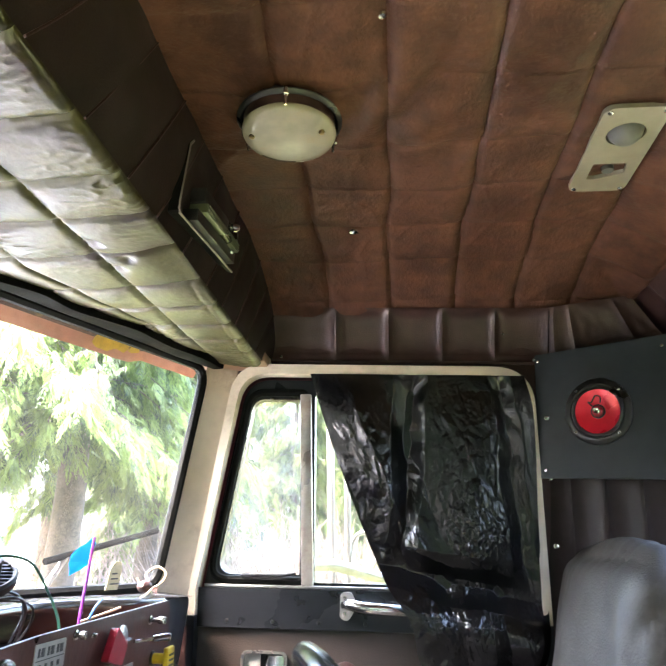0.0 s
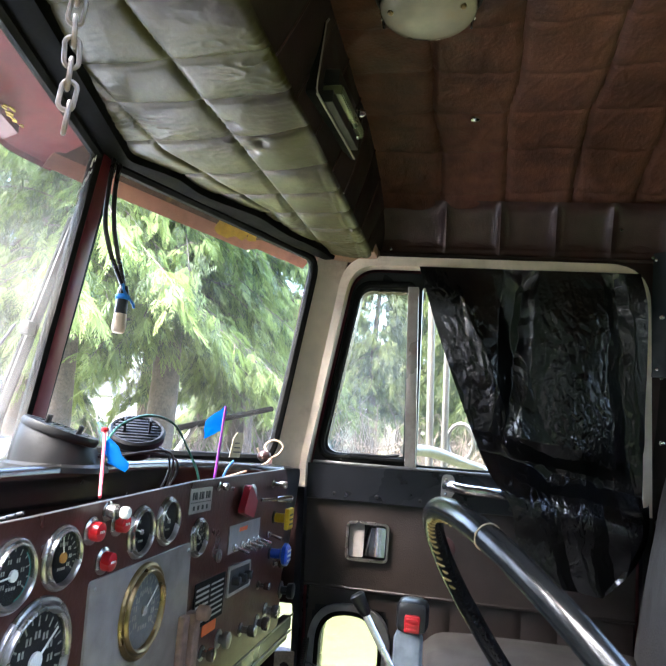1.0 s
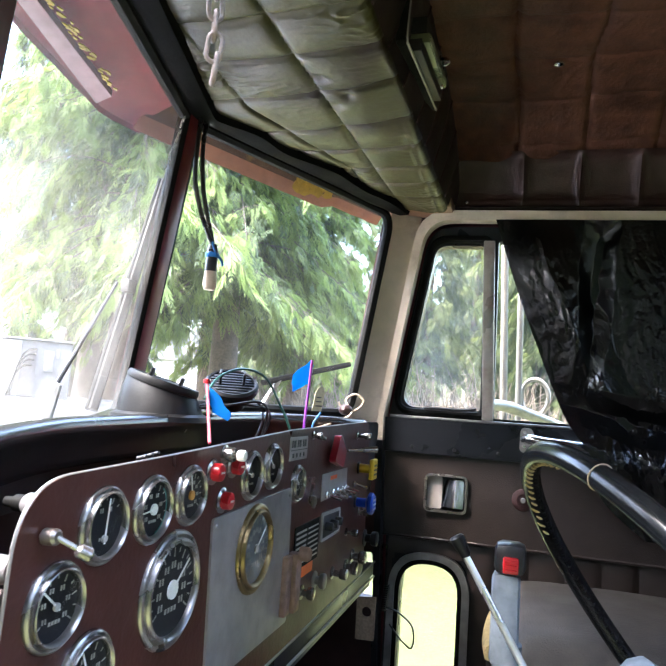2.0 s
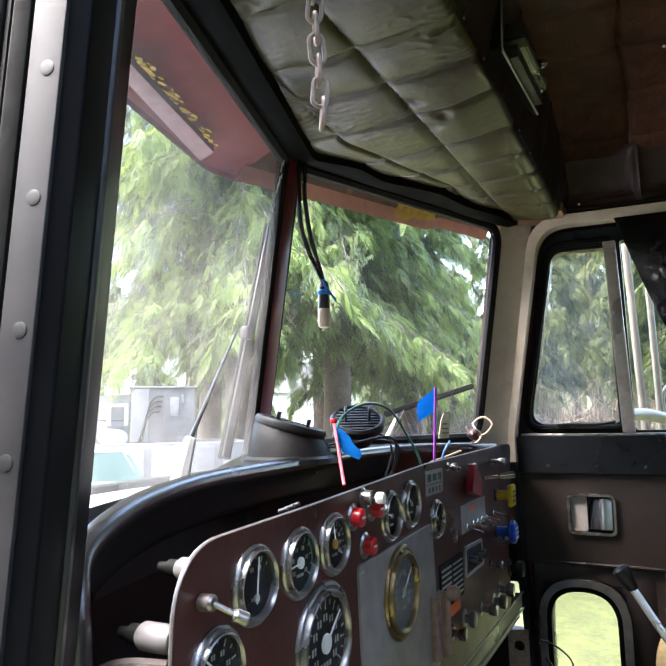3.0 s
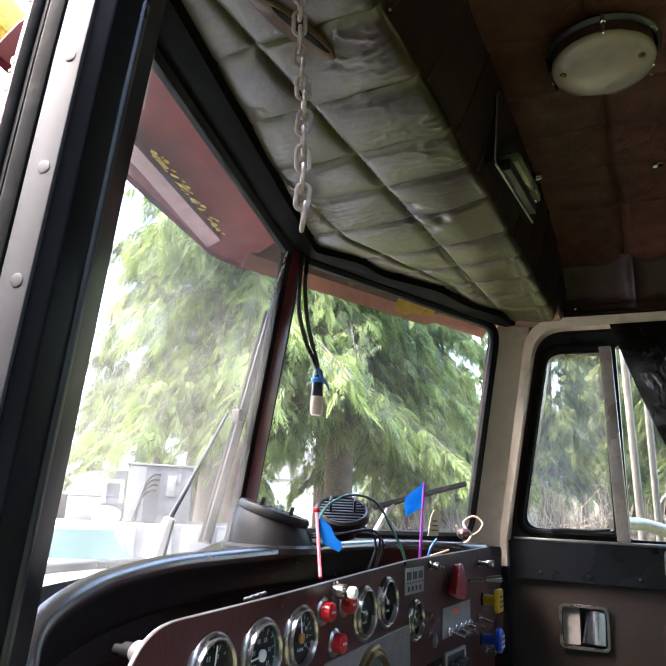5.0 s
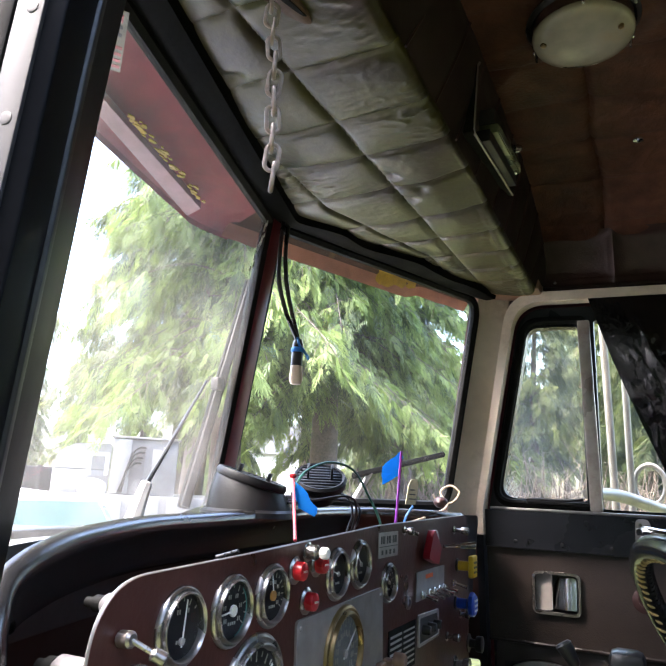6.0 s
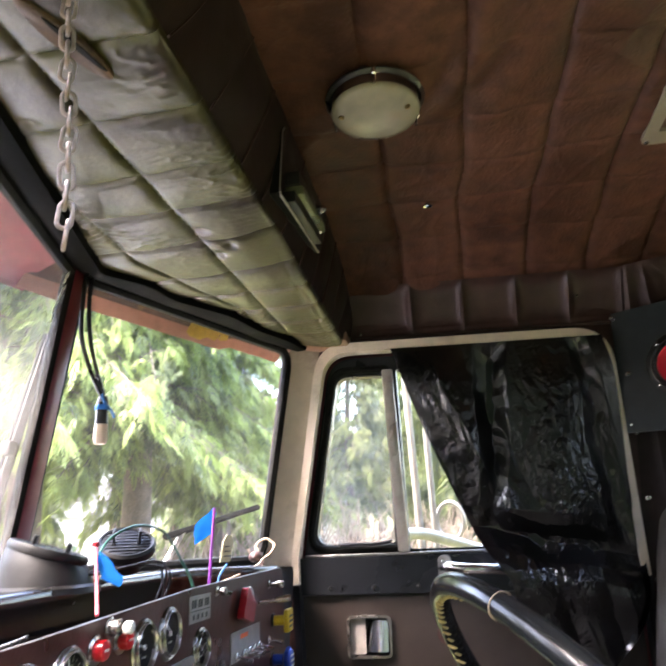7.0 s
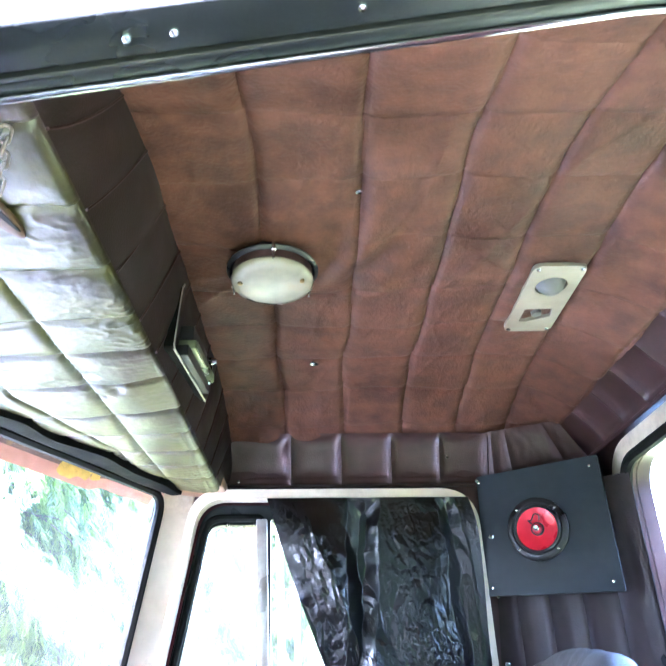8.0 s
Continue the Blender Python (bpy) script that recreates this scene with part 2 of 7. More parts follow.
GREY_PLASTIC = material("light_grey_plastic", (0.36, 0.33, 0.3), 0.45, vary=0.15)
BOARD = material("dark_green_board", (0.015, 0.020, 0.023), 0.5, vary=0.2, scale=6, bump=0.1, spec=0.3)
BLUE_GREY = material("scuffed_blue_grey_paint", (0.2, 0.23, 0.26), 0.5, vary=0.3, scale=12, stain=(0.05, 0.05, 0.05), stain_scale=15, stain_amount=0.7)
FLOOR_MAT = material("black_floor_mat", (0.02, 0.02, 0.02), 0.7, vary=0.3, scale=8, bump=0.5)
GLASS = glass_material("window_glass", 0.005, 5)
SIDE_GLASS = glass_material("dusty_side_glass", 0.045, 7, (0.84, 0.82, 0.74))
TINTED_GLASS = glass_material("side_glass", 0.012, 7, (0.80, 0.80, 0.74))
DIRTY_GLASS = glass_material("dusty_glass", 0.033, 6, (0.74, 0.75, 0.75))
LENS_GLASS = glass_material("gauge_glass", 0.004, 30)
GRASS = material("grass", (0.056, 0.066, 0.019), 0.9, vary=0.55, scale=5, bump=0.8, bump_scale=30, stain=(0.075, 0.070, 0.03), stain_scale=0.6)
BARK = material("cedar_bark", (0.085, 0.065, 0.052), 0.9, vary=0.4, scale=5, bump=0.9, bump_scale=14)
WIPER_RUBBER = material("dull_wiper_rubber", (0.0022, 0.0023, 0.0019), 0.8, vary=0.3, scale=20, spec=0.02)
BLUE_TAPE = foliage_material("blue_flagging_tape", (0.010, 0.20, 0.60), (0.03, 0.52, 1.0))
NEEDLES = foliage_material("cedar_foliage", (0.108, 0.148, 0.041), (0.228, 0.305, 0.075))
# Darker copy of the cedar green, for the shade inside the crowns.
NEEDLES_SHADED = foliage_material("shaded_cedar_foliage", (0.042, 0.062, 0.026), (0.07, 0.10, 0.034))
NEEDLES_DARK = foliage_material("dark_cedar_foliage", (0.080, 0.102, 0.036), (0.16, 0.20, 0.058))
TRUCK_WHITE = material("dull_white_paint", (0.50, 0.50, 0.49), 0.5, vary=0.15, scale=2, stain=(0.24, 0.23, 0.22), stain_scale=2)
BED_WHITE = material("weathered_white_panel", (0.23, 0.23, 0.222), 0.6, vary=0.2, scale=2, stain=(0.13, 0.127, 0.118), stain_scale=3)
TRUCK_GREY = material("weathered_grey_panel", (0.14, 0.14, 0.142), 0.6, vary=0.2, scale=2, stain=(0.09, 0.087, 0.083), stain_scale=2.5)
PALE_BLUE = material("pale_blue_steel", (0.3, 0.5, 0.55), 0.5, vary=0.2)
DARK_GLASS = material("dark_vehicle_glass", (0.045, 0.085, 0.08), 0.06, vary=0.1)
TWIG = material("bare_twig", (0.13, 0.10, 0.085), 0.9, vary=0.3)


# ---------------------------------------------------------------- mesh helpers
def part(name, bm, mat, parent=None, label="", smooth=True):
    """Links a bmesh as one mesh object, under a thing or part where one is given."""
    me = bpy.data.meshes.new(name)
    bmesh.ops.recalc_face_normals(bm, faces=bm.faces)
    bm.to_mesh(me)
    bm.free()
    me.materials.append(mat)
    if smooth:
        me.polygons.foreach_set("use_smooth", [True] * len(me.polygons))
        me.set_sharp_from_angle(angle=radians(38))
    ob = new(name, me)
    if parent:
        ob.parent = parent
    if label:
        ob["label"] = label
    return ob


def thing(name, label, category, group="", kind="", at=None):
    ob = new(name)
    ob.empty_display_size = 0.02
    if at is not None:
        ob.matrix_world = at
    return tagged(ob, label, category, group, kind)


def box(bm, lo, hi, bevel=0.0, m=None):
    x0, y0, z0 = lo
    x1, y1, z1 = hi
    r = bmesh.ops.create_cube(bm, size=1)
    bmesh.ops.transform(bm, matrix=Matrix.LocRotScale(((x0 + x1) / 2, (y0 + y1) / 2, (z0 + z1) / 2), None, (x1 - x0, y1 - y0, z1 - z0)), verts=r["verts"])
    vs = r["verts"]
    if bevel:
        es = {e for v in vs for e in v.link_edges}
        r2 = bmesh.ops.bevel(bm, geom=list(es), offset=bevel, segments=2, affect="EDGES", profile=0.5)
        vs = list({v for f in r2["faces"] for v in f.verts} | {v for v in vs if v.is_valid})
    if m is not None:
        bmesh.ops.transform(bm, matrix=m, verts=vs)
    return bm


def frame_of(p0, p1):
    """A matrix at p0 whose z axis points to p1."""
    d = Vector(p1) - Vector(p0)
    return Matrix.Translation(p0) @ d.to_track_quat("Z", "Y").to_matrix().to_4x4(), d.length


def lathe(bm, profile, m=None, seg=24, cap=True):
    """Turns a profile of (radius, height) round z."""
    rings = []
    for r, h in profile:
        if r < 1e-6:
            rings.append([bm.verts.new((0, 0, h))])
        else:
            rings.append([bm.verts.new((r * math.cos(2 * math.pi * k / seg), r * math.sin(2 * math.pi * k / seg), h)) for k in range(seg)])
    for a, b in zip(rings, rings[1:]):
        for k in range(seg):
            n = (k + 1) % seg
            if len(a) == 1:
                bm.faces.new((a[0], b[k], b[n]))
            elif len(b) == 1:
                bm.faces.new((a[k], a[n], b[0]))
            else:
                bm.faces.new((a[k], a[n], b[n], b[k]))
    if cap:
        for ring in (rings[0], rings[-1]):
            if len(ring) > 2:
                bm.faces.new(ring)
    if m is not None:
        bmesh.ops.transform(bm, matrix=m, verts=[v for ring in rings for v in ring])
    return bm


def rod(bm, p0, p1, r0, r1=None, seg=12, bevel=0.0):
    m, n = frame_of(p0, p1)
    r1 = r0 if r1 is None else r1
    b = bevel
    prof = [(r0 - b, 0), (r0, b), (r1, n - b), (r1 - b, n)] if b else [(r0, 0), (r1, n)]
    return lathe(bm, prof, m, seg)


def smooth_path(pts, n=6, closed=False):
    """A Catmull-Rom curve through the points."""
    pts = [Vector(p) for p in pts]
    out = []
    count = len(pts) if closed else len(pts) - 1
    for i in range(count):
        if closed:
            a, b, c, d = (pts[(i + k) % len(pts)] for k in (-1, 0, 1, 2))
        else:
            a, b, c, d = pts[max(i - 1, 0)], pts[i], pts[i + 1], pts[min(i + 2, len(pts) - 1)]
        for k in range(n):
            t = k / n
            out.append(0.5 * (2 * b + (c - a) * t + (2 * a - 5 * b + 4 * c - d) * t * t + (3 * b - a - 3 * c + d) * t ** 3))
    if not closed:
        out.append(pts[-1])
    return out


def tube(bm, pts, r, seg=8, closed=False, flat=1.0):
    """A tube of radius r (a number, or one for each point) along the points."""
    pts = [Vector(p) for p in pts]
    n = len(pts)
    rs = r if isinstance(r, (list, tuple)) else [r] * n
    rings, up = [], None
    for i, p in enumerate(pts):
        d = (pts[(i + 1) % n] - pts[i - 1]) if closed else (pts[min(i + 1, n - 1)] - pts[max(i - 1, 0)])
        d.normalize()
        if up is None:
            up = d.orthogonal().normalized()
        up = (up - d * up.dot(d)).normalized()
        side = d.cross(up)
        rings.append([bm.verts.new(p + (up * math.cos(2 * math.pi * k / seg) + side * math.sin(2 * math.pi * k / seg) * flat) * rs[i]) for k in range(seg)])
    for i in range(n if closed else n - 1):
        a, b = rings[i], rings[(i + 1) % n]
        for k in range(seg):
            bm.faces.new((a[k], a[(k + 1) % seg], b[(k + 1) % seg], b[k]))
    if not closed:
        bm.faces.new(rings[0])
        bm.faces.new(list(reversed(rings[-1])))
    return bm


def rounded(pts, r, n=6):
    """A polygon (2D) with its corners rounded; r is a number or one for each corner."""
    out = []
    rs = r if isinstance(r, (list, tuple)) else [r] * len(pts)
    for i, p in enumerate(pts):
        p, a, b = Vector(p), Vector(pts[i - 1]), Vector(pts[(i + 1) % len(pts)])
        u, w = (a - p).normalized(), (b - p).normalized()
        half = u.angle(w) / 2
        cut = min(rs[i] / math.tan(half), (a - p).length * 0.49, (b - p).length * 0.49)
        if rs[i] <= 0:
            out.append(p)
            continue
        s, e = p + u * cut, p + w * cut
        for k in range(n + 1):
            t = k / n
            out.append(s * (1 - t) ** 2 + p * 2 * t * (1 - t) + e * t * t)
    return out


def sheet(bm, outer, holes, thick, m):
    """A plate in the local xy plane with holes through it, thick along local z, laid by m."""
    edges, verts = [], []
    for loop in (outer, *holes):
        vs = [bm.verts.new((p[0], p[1], 0)) for p in loop]
        verts += vs
        edges += [bm.edges.new((vs[i], vs[(i + 1) % len(vs)])) for i in range(len(vs))]
    r = bmesh.ops.triangle_fill(bm, use_beauty=True, use_dissolve=False, edges=edges)
    faces = [g for g in r["geom"] if isinstance(g, bmesh.types.BMFace)]
    ex = bmesh.ops.extrude_face_region(bm, geom=faces)
    top = [g for g in ex["geom"] if isinstance(g, bmesh.types.BMVert)]
    bmesh.ops.translate(bm, vec=(0, 0, thick), verts=top)
    bmesh.ops.transform(bm, matrix=m, verts=list(set(verts + top)))
    return bm


# Local (u, v, w) laid on the door's plane: u along x, v up, w outwards (+y).
def on_door(y):
    return Matrix(((1, 0, 0, 0), (0, 0, 1, y), (0, 1, 0, 0), (0, 0, 0, 1)))


# Local (u, v, w) on the dash panel: u across (+y), v up, w towards the seats (+x).
def on_dash(x):
    return Matrix(((0, 0, 1, x), (1, 0, 0, 0), (0, 1, 0, 0), (0, 0, 0, 1)))


def lean(bm, amount=0.085, base=1.0):
    """The cab's sides lean inwards above the door's belt."""
    for v in bm.verts:
        if v.co.z > base:
            v.co.y -= amount * (v.co.z - base)
    return bm


def disc_matrix(p, n):
    return Matrix.Translation(p) @ Vector(n).to_track_quat("Z", "Y").to_matrix().to_4x4()


def screw(p, n, r, mat, parent, name="screw"):
    bm = bmesh.new()
    lathe(bm, [(r, -0.002), (r, 0.0006), (r * 0.8, r * 0.45), (r * 0.35, r * 0.6), (0, r * 0.62)], disc_matrix(p, n), 10, cap=False)
    return part(name, bm, mat, parent)


def wobble(p, scale, amount):
    return noise.noise(Vector(p) * scale) * amount


# ---------------------------------------------------------------- the cab's shell
FLOOR_Z = 0.15
D_OPEN = rounded([(-0.322, 0.2), (-0.352, 1.0), (-0.262, 1.532), (0.468, 1.519), (0.480, 0.9), (0.472, 0.2)], [0.03, 0, 0.09, 0.1, 0, 0.03], 8)
D_IN = rounded([(-0.308, 0.218), (-0.335, 1.0), (-0.243, 1.508), (0.449, 1.496), (0.461, 0.9), (0.453, 0.218)], [0.03, 0, 0.078, 0.085, 0, 0.03], 8)
KICK = rounded([(-0.435, 0.535), (-0.3395, 0.530), (-0.350, 0.650), (-0.420, 0.650)], 0.006, 3)

bm = bmesh.new()
box(bm, (-0.9, 0.3, FLOOR_Z - 0.05), (0.8, 1.72, FLOOR_Z), 0.004)
tagged(part("floor", bm, FLOOR_MAT), "worn black rubber floor mat of the truck cab", "floor", kind="structure")

bm = bmesh.new()
sheet(bm, [(-0.95, 0.1), (0.86, 0.1), (0.86, 1.72), (-0.16, 1.72), (-0.36, 1.56), (-0.45, 1.0), (-0.95, 0.93)], [D_OPEN, KICK], 0.05, on_door(1.724))
lean(bm)
tagged(part("wall_passenger", bm, MAROON_VINYL), "dark vinyl-lined side wall round the passenger door", "wall", kind="structure")

bm = bmesh.new()
sheet(bm, [(-0.95, 0.1), (0.86, 0.1), (0.86, 1.60), (0.5, 1.60), (0.49, 0.24), (0.45, 0.2), (-0.33, 0.2), (-0.355, 0.24), (-0.345, 0.90), (-0.95, 0.90)], [], 0.04, on_door(0.285))
lean(bm, -0.05)
tagged(part("wall_driver", bm, BLACK_PAINT), "black painted side wall round the open driver doorway", "wall", kind="structure")

bm = bmesh.new()
R_WIN = rounded([(0.52, 1.06), (1.505, 1.06), (1.49, 1.528), (0.535, 1.528)], 0.085, 8)
on_rear = on_dash(0.80)
sheet(bm, [(0.28, 0.1), (1.76, 0.1), (1.76, 1.8), (0.28, 1.8)], [R_WIN], 0.05, on_rear)
tagged(part("wall_rear", bm, MAROON_VINYL), "brown vinyl-lined rear wall of the cab", "wall", kind="structure")

# firewall and cowl close the front below the windshield
bm = bmesh.new()
box(bm, (-0.95, 0.3, 0.1), (-0.9, 1.76, 0.94), 0.005)
tagged(part("wall_front", bm, BLACK_PAINT), "black painted firewall under the dashboard", "wall", kind="structure")
bm = bmesh.new()
top = [(0.30, -0.492), (1.018, -0.672), (1.648, -0.420), (1.76, -0.40), (1.76, -0.95), (0.28, -0.95)]
sheet(bm, top, [], 0.03, Matrix(((0, 1, 0, 0), (1, 0, 0, 0), (0, 0, 1, 0.885), (0, 0, 0, 1))))
tagged(part("cowl", bm, BED_WHITE), "dusty pale cowl below the windshield", "cowl", kind="structure")

# roof skin over the padded headliner
bm = bmesh.new()
box(bm, (-0.34, 0.27, 1.80), (0.87, 1.78, 1.84), 0.015)
tagged(part("roof", bm, MAROON), "maroon painted cab roof", "roof", kind="structure")
bm = bmesh.new()
sheet(bm, [(0.37, -0.43), (1.018, -0.60), (1.78, -0.36), (1.78, -0.33), (0.37, -0.33)], [], 0.25, Matrix(((0, 1, 0, 0), (1, 0, 0, 0), (0, 0, 1, 1.56), (0, 0, 0, 1))))
tagged(part("roof_front", bm, MAROON), "maroon painted roof edge over the windshield", "roof", kind="structure")


def seam_puff(a, seams, depth):
    """Height of a padded cover at a, which is drawn in along the seams."""
    d = min(abs(a - s) for s in seams)
    return depth * (1 - math.exp(-d / 0.007)) - depth


SEAMS_X = [-0.025, 0.128, 0.285, 0.43, 0.565, 0.70]
SEAMS_Y = [0.42, 0.565, 0.705, 0.852, 1.01, 1.16, 1.31, 1.46, 1.60]


def ceiling_z(x, y):
    z = 1.752
    z -= 0.024 * math.exp(-((x + 0.012) / 0.11) ** 2 - ((y - 0.885) / 0.12) ** 2)
    return z - max(k * max(over, 0.0) ** 2 for over, k in ((y - 1.32, 0.75), (0.70 - y, 0.75), (x - 0.50, 1.9)))


def padded_ceiling():
    bm = bmesh.new()
    nx, ny = 240, 280
    rows = []
    for i in range(nx + 1):
        x = -0.195 + (0.702 + 0.195) * i / nx
        row = []
        for j in range(ny + 1):
            y = 0.31 + (1.69 - 0.31) * j / ny
            xs, ys = x + 0.012 * noise.noise((x * 3, y * 5, 1.0)), y + 0.02 * noise.noise((x * 5, y * 3, 2.0))
            z = ceiling_z(x, y)
            z -= seam_puff(xs, SEAMS_X, 0.012) + 0.012
            z -= 0.6 * (seam_puff(ys, SEAMS_Y, 0.007) + 0.007)
            # sags and thin wrinkles in the old cover
            w = 1 - abs(noise.noise((x * 5 + y * 2.5, y * 3 - x, 5.0))) * 2
            z -= 0.0022 * max(w, 0) ** 8 + 0.0025 * noise.noise((x * 12, y * 8, 9.0))
            w = 1 - abs(noise.noise((x * 16, y * 7, 3.0))) * 2
            z -= 0.0016 * max(w, 0) ** 7 * max(0.0, 0.4 + noise.noise((x * 3, y * 3, 8.0)))
            far = math.hypot((x - 0.155) / 0.085, (y - 0.88) / 0.17)
            z -= 0.0085 * math.exp(-far * far) * (1 + math.sin(60 * (x + 0.35 * y) + 4 * noise.noise((x * 5, y * 5, 0))))
            # loose folds between the seams
            fold = noise.noise((x * 4.5 + 1.3, y * 2.2, 12.0)) + 0.5 * noise.noise((x * 9, y * 14, 14.0))
            z -= 0.008 * max(0.0, 1 - abs(fold) * 3.2) * max(0.0, 0.35 + noise.noise((x * 2.5, y * 2.5, 16.0)))
            far = math.hypot((x - 0.055) / 0.035, (y - 1.42) / 0.09)
            z -= 0.0012 * math.exp(-far * far) * (1 + math.sin(95 * (x + 0.05 * y)))
            row.append(bm.verts.new((x, y, z)))
        rows.append(row)
    for a, b in zip(rows, rows[1:]):
        for j in range(ny):
            bm.faces.new((a[j], a[j + 1], b[j + 1], b[j]))
    return bm


tagged(part("ceiling", padded_ceiling(), CEILING), "padded brown vinyl headliner with stitched seams and wrinkles", "ceiling", kind="structure")


def padded_strip(a0, a1, b0, b1, seams, length, depth, name, mat, label, n=150, m=28, hem=True):
    """A padded strip of vertical pillows from the line a0-a1 (top) to the line b0-b1 (bottom)."""
    a0, a1, b0, b1 = (Vector(p) for p in (a0, a1, b0, b1))
    out = ((a1 - a0).cross(b0 - a0)).normalized()
    bm = bmesh.new()
    rows = []
    for i in range(n + 1):
        s = i / n
        row = []
        for j in range(m + 1):
            t = j / m
            p = (a0.lerp(a1, s)).lerp(b0.lerp(b1, s), t)
            d = min([abs(s * length - q) for q in seams] + [9])
            h = depth * (1 - math.exp(-d / 0.012)) * (1 - abs(2 * t - 1) ** 4)
            h -= 0.003 * math.exp(-((t - 0.88) / 0.03) ** 2) if hem else 0.0
            h += 0.002 * noise.noise((s * 14, t * 3, depth * 99))
            row.append(bm.verts.new(p + out * h))
        rows.append(row)
    for a, b in zip(rows, rows[1:]):
        for j in range(m):
            bm.faces.new((a[j], a[j + 1], b[j + 1], b[j]))
    if hem:
        tube(bm, [b0.lerp(b1, i / 20) + out * 0.003 for i in range(21)], 0.005, 6)
    return tagged(part(name, bm, mat), label, "trim", kind="structure")


padded_strip((-0.19, 1.617, 1.672), (0.52, 1.617, 1.66), (-0.19, 1.672, 1.545), (0.52, 1.672, 1.535),
             [0.178, 0.313, 0.446, 0.574, 0.70], 0.71, 0.019, "trim_1", MAROON_VINYL, "dark padded vinyl valance above the passenger door")
padded_strip((0.50, 1.617, 1.66), (0.69, 1.575, 1.674), (0.50, 1.672, 1.535), (0.765, 1.60, 1.578),
             [0.022, 0.060, 0.165], 0.21, 0.012, "trim_2", MAROON_VINYL, "padded vinyl valance towards the rear corner", 60)
padded_strip((0.69, 1.66, 1.676), (0.69, 0.36, 1.676), (0.775, 1.68, 1.588), (0.775, 0.33, 1.583),
             [0.17 + 0.122 * k for k in range(10)], 1.30, 0.014, "trim_3", MAROON_VINYL, "padded vinyl valance above the rear window", 220)
padded_strip((0.474, 1.70, 1.50), (0.79, 1.46, 1.50), (0.474, 1.73, 0.5), (0.79, 1.49, 0.5),
             [0.0, 0.08, 0.16, 0.24, 0.32, 0.4], 0.40, 0.012, "trim_4", FACE_VINYL, "ribbed dark brown vinyl panel in the rear corner", 90, 30, False)

# rear window
win = thing("window_1", "rear cab window with a cream frame and black rubber seal", "window", kind="structure")
bm = bmesh.new()
sheet(bm, rounded([(0.47, 1.012), (1.555, 1.012), (1.54, 1.574), (0.485, 1.574)], 0.12, 10), [R_WIN], 0.018, on_dash(0.783))
part("window_frame", bm, CREAM, win, "cream painted frame")
bm = bmesh.new()
tube(bm, [(0.792, p.x, p.y) for p in R_WIN], 0.014, 8, closed=True)
part("seal", bm, RUBBER, win)
bm = bmesh.new()
sheet(bm, R_WIN, [], 0.004, on_dash(0.815))
pane = part("pane", bm, GLASS, win)
pane.visible_shadow = False
bm = bmesh.new()
sheet(bm, rounded([(1.513, 1.30), (1.527, 1.30), (1.527, 1.345), (1.513, 1.345)], 0.006, 4), [], 0.004, on_dash(0.776))
part("slot", bm, RUST, win, "worn slot in the frame")

# cream jamb round the passenger door
bm = bmesh.new()
sheet(bm, D_OPEN, [D_IN], 0.04, on_door(1.687))
low = bm.copy()
for half, n in ((bm, (0, 0, -1)), (low, (0, 0, 1))):
    bmesh.ops.bisect_plane(half, geom=half.verts[:] + half.edges[:] + half.faces[:], plane_co=(0, 0, 0.94), plane_no=n, clear_outer=True)
tagged(part("trim_5", low, BLACK_PAINT), "black painted lower passenger door jamb", "door frame", kind="structure")
lean(bm)
tagged(part("trim", bm, CREAM), "cream painted passenger door jamb with chipped edges", "door frame", kind="structure")
for k, (x, z) in enumerate([(0.492, 1.395), (0.493, 1.255), (0.496, 1.108), (0.47, 1.535), (-0.145, 1.548), (0.40, 1.60)]):
    y = 1.683 - 0.085 * (z - 1)
    ob = screw((x, y - 0.004, z), (0, -1, 0), 0.0065 if k in (0, 2) else 0.004, CHROME, None)
    tagged(ob, "small chrome screw in the cab trim", "screw", "trim screws")

# ---------------------------------------------------------------- windshield
W_TOP, W_BOT = 1.535, 0.985
C_TOP, C_BOT = Vector((-0.585, 1.018, W_TOP)), Vector((-0.665, 1.018, W_BOT))
P_TOP, P_BOT = Vector((-0.327, 1.648, W_TOP)), Vector((-0.412, 1.648, W_BOT))
D_TOP, D_BOT = Vector((-0.397, 0.310, W_TOP)), Vector((-0.486, 0.310, W_BOT - 0.075))
C_LOW = Vector((-0.669, 1.018, W_BOT - 0.03))


def pane_loop(tl, tr, br, bl, inset, r):
    """A rounded outline in the plane of the four corners, drawn in by inset."""
    u = (tr - tl).normalized()
    v = (tl - bl)
    v = (v - u * v.dot(u)).normalized()
    q = [((p - bl).dot(u), (p - bl).dot(v)) for p in (bl, br, tr, tl)]
    cx, cy = sum(p[0] for p in q) / 4, sum(p[1] for p in q) / 4
    q = [(x + (inset if x < cx else -inset), y + (inset if y < cy else -inset)) for x, y in q]
    return [bl + u * p.x + v * p.y for p in rounded(q, r, 8)], u.cross(v)


